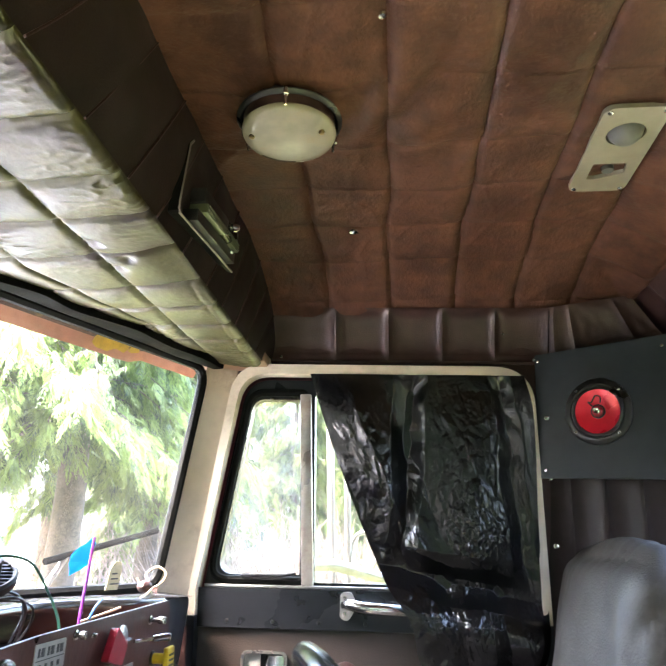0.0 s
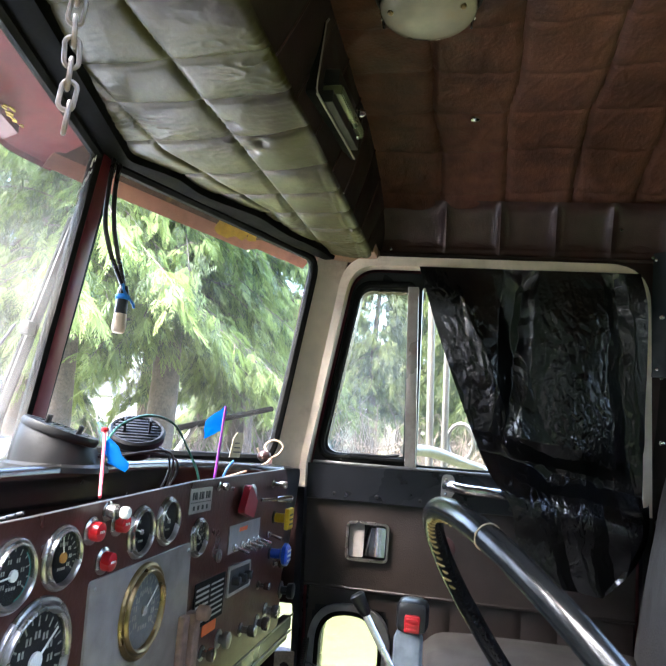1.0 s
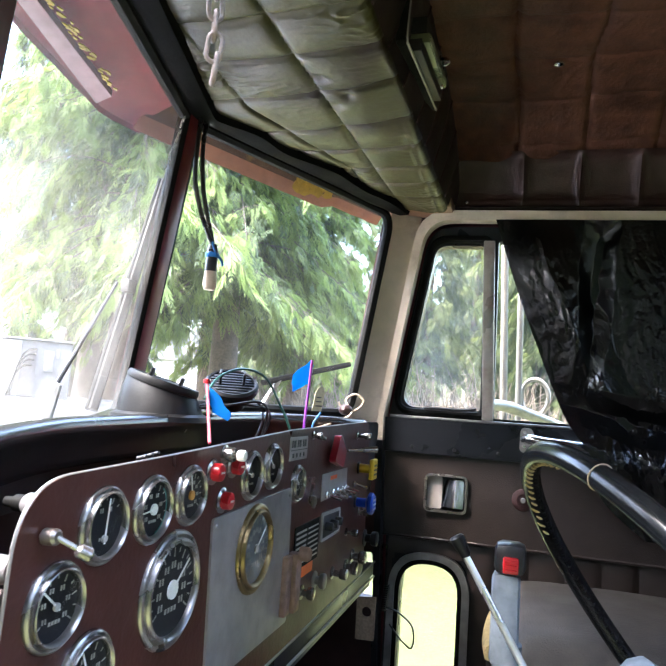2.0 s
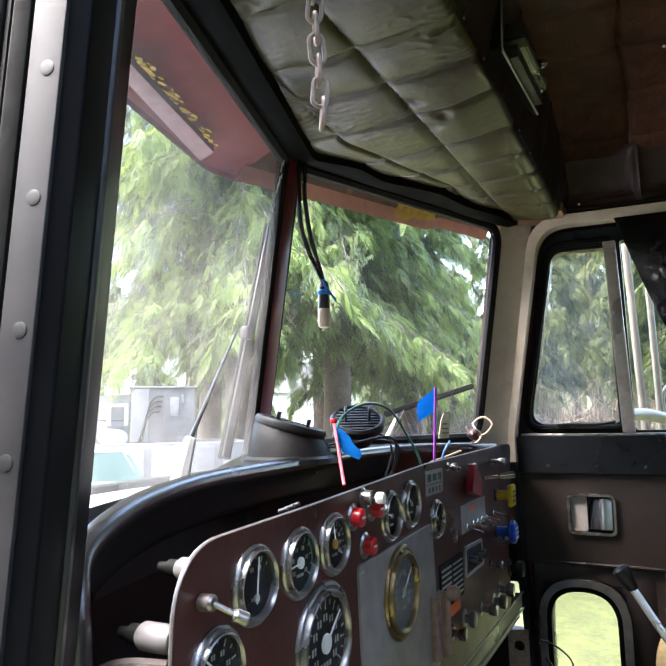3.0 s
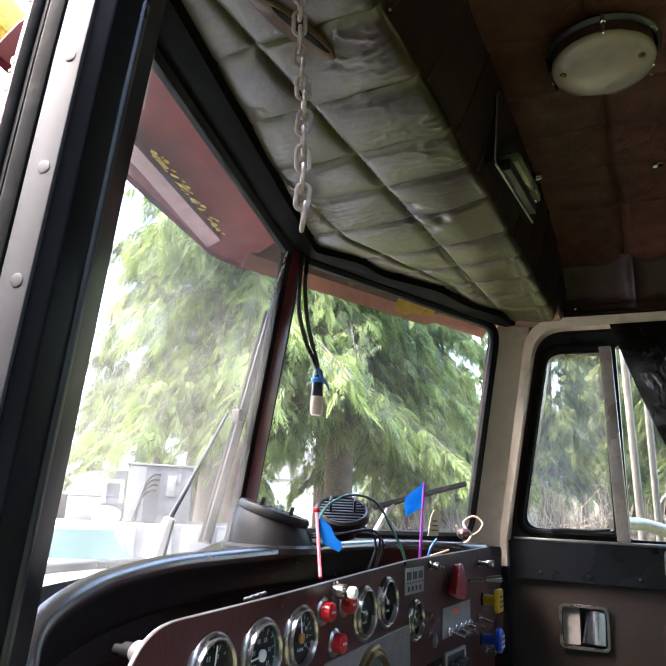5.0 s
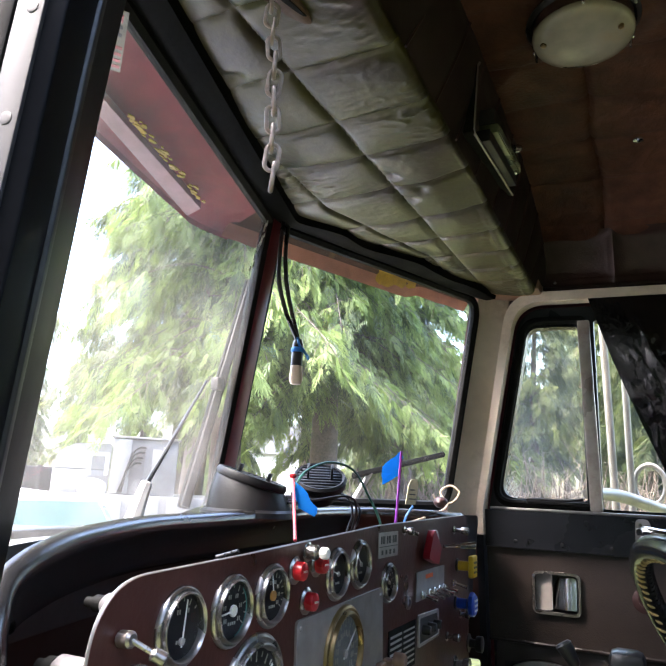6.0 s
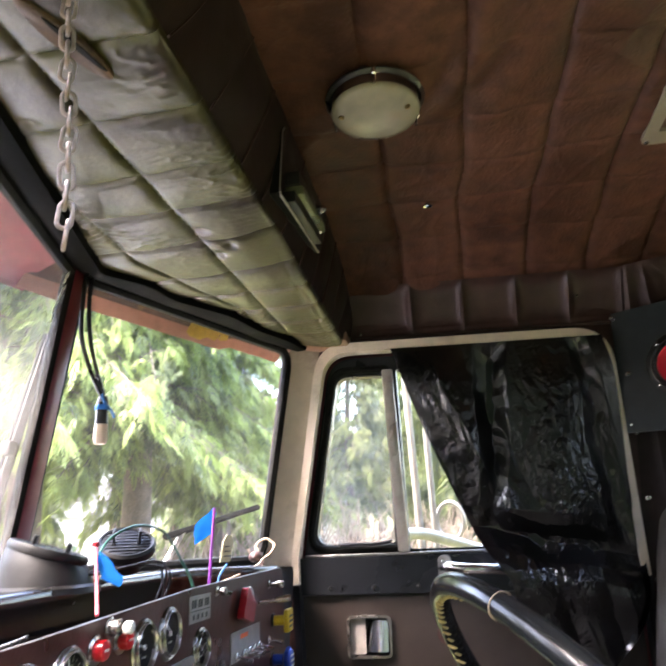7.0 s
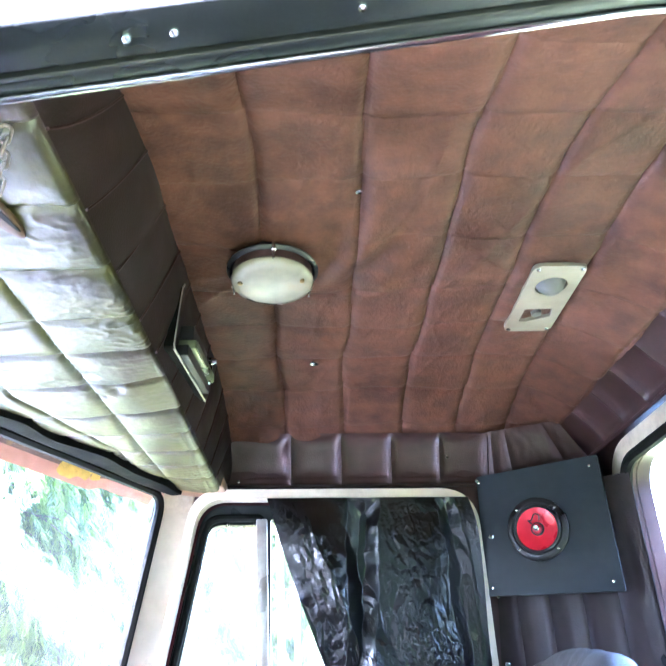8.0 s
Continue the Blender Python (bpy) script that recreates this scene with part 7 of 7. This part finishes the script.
def cedar(seed, height, reach, sprays, fans, mat, label, lo=0.16, hi=0.34, limbs_per_m=11, clear=4.1):
    """Builds one tree round the origin: sprays coloured for inner shade along the limbs, pale fans hanging at their
    ends.
    """
    rnd = random.Random(seed)
    tree = thing("cedar_tree", label, "tree", "cedar trees")
    bm = bmesh.new()
    pts = [(0.05 * math.sin(k), 0.05 * math.cos(k * 1.3), height * k / 10) for k in range(11)]
    tube(bm, smooth_path(pts, 3), [0.24 * (1 - i / 31) + 0.02 for i in range(31)], 12)
    part("trunk", bm, BARK, tree)
    limbs, crown, inner = bmesh.new(), bmesh.new(), bmesh.new()
    count = int(height * limbs_per_m)
    for k in range(count):
        h = clear + (height - clear - 0.2) * (k / count) ** 1.25
        a = rnd.uniform(0, 2 * math.pi)
        r = reach * (1 - 0.8 * h / height) * rnd.uniform(0.6, 1.12)
        u = Vector((math.cos(a), math.sin(a), 0))
        v = Vector((-u.y, u.x, 0))
        line = smooth_path([Vector((0, 0, h)), Vector((0, 0, h + 0.08)) + u * r * 0.35, Vector((0, 0, h - 0.22 * r)) + u * r * 0.75, Vector((0, 0, h - 0.42 * r)) + u * r], 5)
        last = len(line) - 1
        tube(limbs, line, [0.010 * (1 - i / len(line)) + 0.002 for i in range(len(line))], 5)
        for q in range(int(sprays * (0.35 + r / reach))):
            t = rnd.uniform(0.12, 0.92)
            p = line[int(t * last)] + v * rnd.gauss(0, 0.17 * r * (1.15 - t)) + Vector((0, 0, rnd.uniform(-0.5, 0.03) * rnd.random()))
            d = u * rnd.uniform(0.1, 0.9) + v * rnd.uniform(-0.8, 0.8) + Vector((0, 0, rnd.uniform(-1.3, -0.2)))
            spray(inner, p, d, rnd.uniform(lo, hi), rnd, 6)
        # side twigs, each with a few fans that overlap like shingles
        for q in range(int(fans * (0.35 + r / reach))):
            t = rnd.uniform(0.3, 1.0)
            s = rnd.choice((-1, 1))
            o = line[int(t * last)]
            e = o + v * s * rnd.uniform(0.1, 0.5) * (1.2 - t) * r * 0.6 + u * rnd.uniform(0.05, 0.25) + Vector((0, 0, rnd.uniform(-0.45, 0.02)))
            tube(limbs, [o, (o + e) / 2 + Vector((0, 0, 0.02)), e], [0.004, 0.003, 0.0015], 3)
            for f in range(3):
                d = u * rnd.uniform(0.1, 0.7) + v * (s * 0.25 + rnd.uniform(-0.5, 0.5)) + Vector((0, 0, rnd.uniform(-1.2, -0.25)))
                spray(crown, o.lerp(e, 0.2 + 0.35 * f), d, rnd.uniform(lo, hi), rnd, 9, 0.7)
    part("limbs", limbs, BARK, tree)
    part("inner_crown", inner, NEEDLES_SHADED, tree, "foliage coloured dark for shade inside the crown", smooth=False)
    part("crown", crown, mat, tree, smooth=False)
    return tree


def polar(az, dist, z=GROUND_Z):
    """A place seen from the doorway at an angle to the left of the cab's cross axis."""
    a = radians(az)
    return (-math.sin(a) * dist, math.cos(a) * dist, z)


tree_a = cedar(3, 13, 3.4, 40, 26, NEEDLES, "tall cedar with drooping green sprays", 0.14, 0.31, 12, 3.7)
tree_b = cedar(8, 15, 3.8, 22, 12, NEEDLES_DARK, "tall dark cedar at the yard's edge", 0.26, 0.5, 8, 4.6)
tree_c = cedar(21, 12, 3.6, 30, 5, NEEDLES_DARK, "dark cedar round the yard, with unseen ones added to block light", 0.45, 0.9, 8, 1.2)
PLACES = [(34.0, 9.5, 0, 1.0), (26, 10.5, 70, 1.0), (19.5, 14.0, 200, 0.9)]
PLACES_B = [(36.5, 13.5, 140, 1.0), (27, 15, 10, 1.1), (38, 17, 120, 1.0), (46, 24, 220, 0.42), (4.5, 27, 80, 0.8), (12.5, 25, 160, 0.6), (-0.5, 24, 200, 0.95), (8.3, 20, 20, 0.65), (56.5, 27, 50, 0.5), (10.5, 37, 250, 0.85), (6, 39, 130, 0.9), (2.0, 31, 60, 1.0), (49.5, 30, 15, 0.45), (19, 20, 300, 1.1), (-5, 26, 33, 1.0)]
# Azimuths from 85 up stand out of view, added to block doorway light.
PLACES_C = [(52, 40, 10, 0.6), (56, 44, 90, 0.6), (61, 42, 200, 0.7), (1.5, 42, 120, 0.9), (-3.5, 44, 250, 0.9), (-2.5, 19, 70, 0.8), (-8, 22, 190, 0.9), (15, 40, 30, 0.8), (20, 38, 150, 1.0), (25, 41, 270, 1.0), (30.5, 39, 80, 1.0), (36, 40, 210, 0.9), (41, 38, 330, 0.7), (17.5, 26, 110, 0.55), (23, 24, 240, 0.5), (33, 23, 15, 0.5), (108, 9, 40, 1.0), (133, 8, 100, 1.0), (158, 7.5, 170, 1.0), (180, 7, 20, 1.0), (202, 7.5, 260, 1.0), (226, 8, 310, 1.0), (249, 9, 140, 1.0), (270, 11, 200, 1.0), (292, 12, 90, 1.0), (315, 14, 10, 1.0), (85, 18, 66, 1.0)]
for tree, places in ((tree_a, PLACES), (tree_b, PLACES_B), (tree_c, PLACES_C)):
    for k, (az, dist, turn, size) in enumerate(places):
        m = Matrix.Translation(polar(az, dist)) @ pose(0, 0, 0, 0, 0, turn) @ Matrix.Scale(size, 4)
        if k == 0:
            tree.matrix_basis = m
        else:
            t2 = copy_thing(tree, Matrix.Translation(polar(az, dist)) @ pose(0, 0, 0, 0, 0, turn))
            t2.scale = (size, size, size)


# ---------------------------------------------------------------- yard things seen through the glass
def prism(bm, profile, width, m, bevel=0.0):
    """A side profile (x, z) drawn out to a width across y, about the middle."""
    a = [bm.verts.new(m @ Vector((x, -width / 2, z))) for x, z in profile]
    b = [bm.verts.new(m @ Vector((x, width / 2, z))) for x, z in profile]
    n = len(profile)
    for k in range(n):
        bm.faces.new((a[k], a[(k + 1) % n], b[(k + 1) % n], b[k]))
    bm.faces.new(a)
    bm.faces.new(list(reversed(b)))
    if bevel:
        bmesh.ops.bevel(bm, geom=bm.edges[:], offset=bevel, segments=2, affect="EDGES")
    return bm


def parked_car(az, dist, turn, mat, label, size=1.0):
    car = thing("parked_car", label, "car", "parked cars", at=Matrix.Translation(polar(az, dist)) @ pose(0, 0, 0, 0, 0, turn))
    one = Matrix.Identity(4)
    bm = bmesh.new()
    prism(bm, [(-2.2, 0.3), (-2.25, 0.7), (-2.0, 0.85), (-1.1, 0.95), (2.0, 0.98), (2.2, 0.8), (2.2, 0.3)], 1.75, one, 0.06)
    part("body", bm, mat, car)
    bm = bmesh.new()
    prism(bm, [(-1.1, 0.93), (-0.45, 1.45), (1.2, 1.48), (1.95, 0.96)], 1.5, one, 0.05)
    cabin = part("cabin", bm, mat, car)
    bm = bmesh.new()
    prism(bm, [(-1.0, 0.99), (-0.46, 1.40), (1.1, 1.42), (1.7, 1.0)], 1.53, one, 0.01)
    part("side_glass", bm, DARK_GLASS, cabin)
    bm = bmesh.new()
    prism(bm, [(-1.12, 0.97), (-0.50, 1.43), (-0.47, 1.41), (-1.08, 0.95)], 1.36, one, 0.0)
    part("front_glass", bm, DARK_GLASS, cabin)
    car.scale = (size, size, size)
    for x in (-1.4, 1.35):
        for y in (-0.8, 0.8):
            w = new("wheel")
            w.parent = car
            w.matrix_basis = pose(x, y, 0.32, 90, 0, 0)
            bm = bmesh.new()
            lathe(bm, [(0.2, -0.1), (0.31, -0.1), (0.33, -0.07), (0.33, 0.07), (0.31, 0.1), (0.2, 0.1)], None, 20, cap=False)
            part("tyre", bm, RUBBER, w)
            bm = bmesh.new()
            lathe(bm, [(0, -0.06), (0.2, -0.09), (0.21, 0.09), (0, 0.06)], None, 16, cap=False)
            part("rim", bm, STEEL, w)
    return car


parked_car(52.6, 6.82, 161, TRUCK_WHITE, "pale parked car with a teal windshield", 1.3)
parked_car(9.5, 17, 200, TRUCK_WHITE, "white parked car beyond the bushes")
parked_car(5.5, 20, 170, PALE_BLUE, "pale blue parked car beyond the bushes")
parked_car(14.0, 19, 185, TRUCK_WHITE, "white parked car under the trees")
parked_car(28.5, 12, 120, YELLOW, "yellow parked car under the trees")


def yard_box(name, az0, az1, el0, el1, dist, depth, mat, label, category, extra=None, bevel=0.02):
    """A box-shaped thing that spans the given angles from the doorway, resting on a pedestal or the ground."""
    a = radians((az0 + az1) / 2)
    w = 2 * dist * math.tan(radians(abs(az1 - az0)) / 2)
    z0, z1 = 1.05 + dist * math.tan(radians(el0)), 1.05 + dist * math.tan(radians(el1))
    t = thing(name, label, category, at=Matrix.Translation((-math.sin(a) * dist, math.cos(a) * dist, 0)) @ pose(0, 0, 0, 0, 0, math.degrees(a)))
    bm = bmesh.new()
    box(bm, (-w / 2, 0, z0), (w / 2, depth, z1), bevel)
    part("body", bm, mat, t)
    return t, w, z0, z1


# flat-bed work truck with a tool cabinet, hoses and a round-topped tank
bed, w, z0, z1 = yard_box("work_truck", 47.3, 33.0, -12, -1.5, 7.4, 1.6, TRUCK_GREY, "grey flat-bed work truck with steel side panels", "truck")
for k in range(5):
    bm = bmesh.new()
    box(bm, (-w / 2 + 0.06 + k * w / 5, -0.03, z0 + 0.05), (-w / 2 + (k + 1) * w / 5 - 0.02, 0.0, z1 - 0.04), 0.01)
    part("side_panel", bm, BED_WHITE if k in (1, 2) else TRUCK_GREY, bed)
for x in (-w * 0.35, w * 0.3):
    wh = new("wheel")
    wh.parent = bed
    wh.matrix_basis = pose(x, 0.3, GROUND_Z + 0.5, 90, 0, 0)
    bm = bmesh.new()
    lathe(bm, [(0.28, -0.16), (0.48, -0.16), (0.5, -0.1), (0.5, 0.1), (0.48, 0.16), (0.28, 0.16)], None, 24, cap=False)
    part("tyre", bm, RUBBER, wh)
    bm = bmesh.new()
    lathe(bm, [(0, 0.02), (0.29, 0.08), (0.29, -0.1)], None, 18, cap=False)
    part("rim", bm, STEEL, wh)
bm = bmesh.new()
box(bm, (-w / 2 + 0.1, 0.2, GROUND_Z + 0.35), (w / 2 - 0.1, 2.0, z0), 0.02)
part("chassis", bm, BLACK, bed)
cab, w2, z0b, z1b = yard_box("tool_cabinet", 42.9, 37.7, -1.5, 3.0, 7.5, 0.8, TRUCK_GREY, "weathered grey tool cabinet on the work truck", "cabinet")
bm = bmesh.new()
box(bm, (-w2 / 2 - 0.02, -0.03, z1b), (w2 / 2 + 0.02, 0.83, z1b + 0.02), 0.006)
part("top", bm, STEEL, cab, "dark overhanging metal top")
bm = bmesh.new()
box(bm, (-w2 / 2 + 0.01, -0.02, z0b + 0.01), (-0.15, -0.001, z1b - 0.01), 0.006)
part("side_sheet", bm, BED_WHITE, cab, "pale side sheet")
# Flat dark sheet on the face, coloured as the shade in an open recess.
bm = bmesh.new()
sheet(bm, [(-0.145, z0b + 0.02), (0.0, z0b + 0.02), (0.0, z1b - 0.09), (-0.06, z1b - 0.09), (-0.10, z1b - 0.22), (-0.145, z1b - 0.34)], [], 0.014, Matrix(((1, 0, 0, 0), (0, 0, 1, -0.016), (0, 1, 0, 0), (0, 0, 0, 1))))
part("recess", bm, VALVE_GREY, cab, "flat dark sheet for the shade in an open recess")
for k in range(4):
    bm = bmesh.new()
    x, top = -0.02 - 0.012 * k, z1b - 0.09 - 0.055 * k
    tube(bm, smooth_path([(x + 0.02, -0.02, top), (x - 0.05, -0.05, top - 0.01), (x - 0.12, -0.06, top - 0.10), (x - 0.17, -0.05, z0b + 0.16 - 0.03 * k), (x - 0.19, -0.03, z0b + 0.02)], 6), 0.009, 8)
    part("hose", bm, RUBBER, cab, "black hydraulic hose")
bm = bmesh.new()
box(bm, (0.075, -0.02, z0b + 0.28), (0.165, 0, z1b - 0.10), 0.006)
part("cabinet_door", bm, BED_WHITE, cab, "pale small door")
bm = bmesh.new()
box(bm, (0.185, -0.025, z0b + 0.42), (0.215, 0, z0b + 0.52), 0.004)
part("handle", bm, STEEL, cab)
tank, w3, z0c, z1c = yard_box("tank_housing", 47.2, 42.95, -1.9, 0.4, 7.55, 0.8, BED_WHITE, "round-shouldered white housing on the work truck", "housing")
bm = bmesh.new()
rise = 7.55 * math.tan(radians(2.5)) + 1.05 - z1c
prof = rounded([(-w3 / 2, 0), (-w3 * 0.44, rise * 0.60), (-w3 * 0.16, rise * 0.93), (w3 / 2, rise), (w3 / 2, 0)], [0, 0.10, 0.16, 0.02, 0], 6)
sheet(bm, prof, [], 0.8, Matrix(((1, 0, 0, 0), (0, 0, 1, 0), (0, 1, 0, z1c), (0, 0, 0, 1))))
part("shoulder_top", bm, BED_WHITE, tank)
bm = bmesh.new()
sheet(bm, rounded([(0.045, z1c - 0.06), (0.265, z1c - 0.06), (0.265, z1c + 0.18), (0.045, z1c + 0.18)], 0.02, 3), [rounded([(0.09, z1c - 0.06), (0.225, z1c - 0.06), (0.225, z1c + 0.14), (0.09, z1c + 0.14)], 0.012, 3)], 0.03, Matrix(((1, 0, 0, 0), (0, 0, 1, -0.035), (0, 1, 0, 0), (0, 0, 0, 1))))
part("hatch_frame", bm, TRUCK_WHITE, tank)
bm = bmesh.new()
lathe(bm, [(0.10, 0), (0.10, 0.02), (0.09, 0.03), (0, 0.03)], Matrix.Translation((0.12, -0.005, z1c - 0.19)) @ pose(0, 0, 0, 90, 0, 0) @ Matrix.Diagonal((1.5, 1, 1, 1)), 24)
part("oval_plate", bm, TRUCK_WHITE, tank, "white oval plate")
wall_, ww, zw0, zw1 = yard_box("board_fence", 51.5, 46.0, -1.4, 0.45, 10.5, 0.06, GREY_STRIP, "low dark grey board fence beyond the parked car", "fence")
for k in range(6):
    bm = bmesh.new()
    box(bm, (-ww / 2 + ww * k / 5 - 0.03, -0.05, GROUND_Z - 0.05), (-ww / 2 + ww * k / 5 + 0.03, -0.002, zw1 + 0.02), 0.004)
    part("post", bm, GREY_STRIP, wall_)

# white house between the trees
house = thing("house", "white house seen between the cedar trunks", "house", at=Matrix.Translation(polar(28, 32)) @ pose(0, 0, 0, 0, 0, 28))
bm = bmesh.new()
box(bm, (-3.0, 0, 0), (3.0, 6, 3.6), 0.03)
part("wall", bm, TRUCK_WHITE, house)
bm = bmesh.new()
prism(bm, [(-3.4, 3.5), (0, 5.0), (3.4, 3.5)], 6.6, Matrix.Translation((0, 3, 0)))
part("roof", bm, TRUCK_GREY, house)
for x in (-1.6, 1.4):
    wn_ = bmesh.new()
    box(wn_, (x - 0.5, -0.05, 1.2), (x + 0.5, 0.02, 2.4), 0.02)
    win_p = part("window", wn_, TRUCK_WHITE, house)
    wn_ = bmesh.new()
    box(wn_, (x - 0.42, -0.06, 1.28), (x + 0.42, -0.052, 2.32), 0.0)
    part("pane", wn_, DARK_GLASS, win_p)

trailer, wt, zt0, zt1 = yard_box("camper_trailer", 12.5, 7.5, -2.5, 3.2, 22, 3, TRUCK_WHITE, "white camper trailer behind the bushes", "trailer", bevel=0.1)
for x in (-0.6, 0.5):
    bm = bmesh.new()
    box(bm, (x * wt / 2 - 0.3, -0.04, 0.9), (x * wt / 2 + 0.3, 0.0, 1.5), 0.02)
    part("window", bm, DARK_GLASS, trailer)
bm = bmesh.new()
box(bm, (-wt / 2 + 0.1, 0.2, GROUND_Z), (wt / 2 - 0.1, 2.8, zt0), 0.02)
part("skirt", bm, TRUCK_GREY, trailer)

# yellow loader boom beside the truck
boom = thing("loader_boom", "yellow steel loader boom beside the truck", "boom")
bm = bmesh.new()
m, n = frame_of((-4.9, 1.0, 5.75), (-4.0, 3.02, 4.15))
box(bm, (-0.14, -0.12, 0), (0.14, 0.12, n), 0.02, m)
part("arm", bm, YELLOW_PAINT, boom)
bm = bmesh.new()
m, n = frame_of((-4.9, 1.0, GROUND_Z), (-4.9, 1.0, 5.7))
box(bm, (-0.16, -0.16, 0), (0.16, 0.16, n), 0.02, m)
part("mast", bm, YELLOW_PAINT, boom)

# pale blue steel frame under the trees
rack = thing("steel_frame", "pale blue steel frame standing under the trees", "frame", at=Matrix.Translation(polar(28.9, 5.2)) @ pose(0, 0, 0, 0, 0, 28.9) @ Matrix.Diagonal((0.48, 0.48, 1, 1)))
for lo, hi in (((-0.42, 0, 1.175), (0.42, 0.06, 1.235)), ((-0.42, 0, GROUND_Z), (-0.36, 0.06, 1.175)), ((0.36, 0, GROUND_Z), (0.42, 0.06, 1.175)), ((-0.42, 0.8, 1.175), (0.42, 0.86, 1.235))):
    bm = bmesh.new()
    box(bm, lo, hi, 0.006)
    part("bar", bm, PALE_BLUE, rack)
for x in (-0.42, 0.36):
    bm = bmesh.new()
    box(bm, (x, 0.06, 1.180), (x + 0.06, 0.8, 1.230), 0.006)
    part("bar", bm, PALE_BLUE, rack)


# bare bushes along the yard's edge
def brush(az0, az1, d0, d1, count, seed, label):
    rnd = random.Random(seed)
    bm = bmesh.new()
    for k in range(count):
        az, dist = rnd.uniform(az0, az1), rnd.uniform(d0, d1)
        p = Vector(polar(az, dist))
        for q in range(5):
            d = Vector((rnd.uniform(-1, 1), rnd.uniform(-1, 1), rnd.uniform(0.4, 1.6)))
            n = rnd.uniform(0.8, 2.9)
            e = p + d.normalized() * n
            e2 = e + Vector((rnd.uniform(-0.5, 0.5), rnd.uniform(-0.5, 0.5), rnd.uniform(-0.3, 0.5)))
            tube(bm, [p, p.lerp(e, 0.5) + Vector((rnd.uniform(-.1, .1), rnd.uniform(-.1, .1), 0.05)), e, e2], [0.014, 0.011, 0.007, 0.003], 3)
    return tagged(part("brush", bm, TWIG), label, "bushes", kind="stuff")


brush(-3, 17, 11, 15, 420, 5, "tangle of bare brown bushes")
brush(20, 36, 15, 19, 60, 6, "bare brown bushes under the cedars")
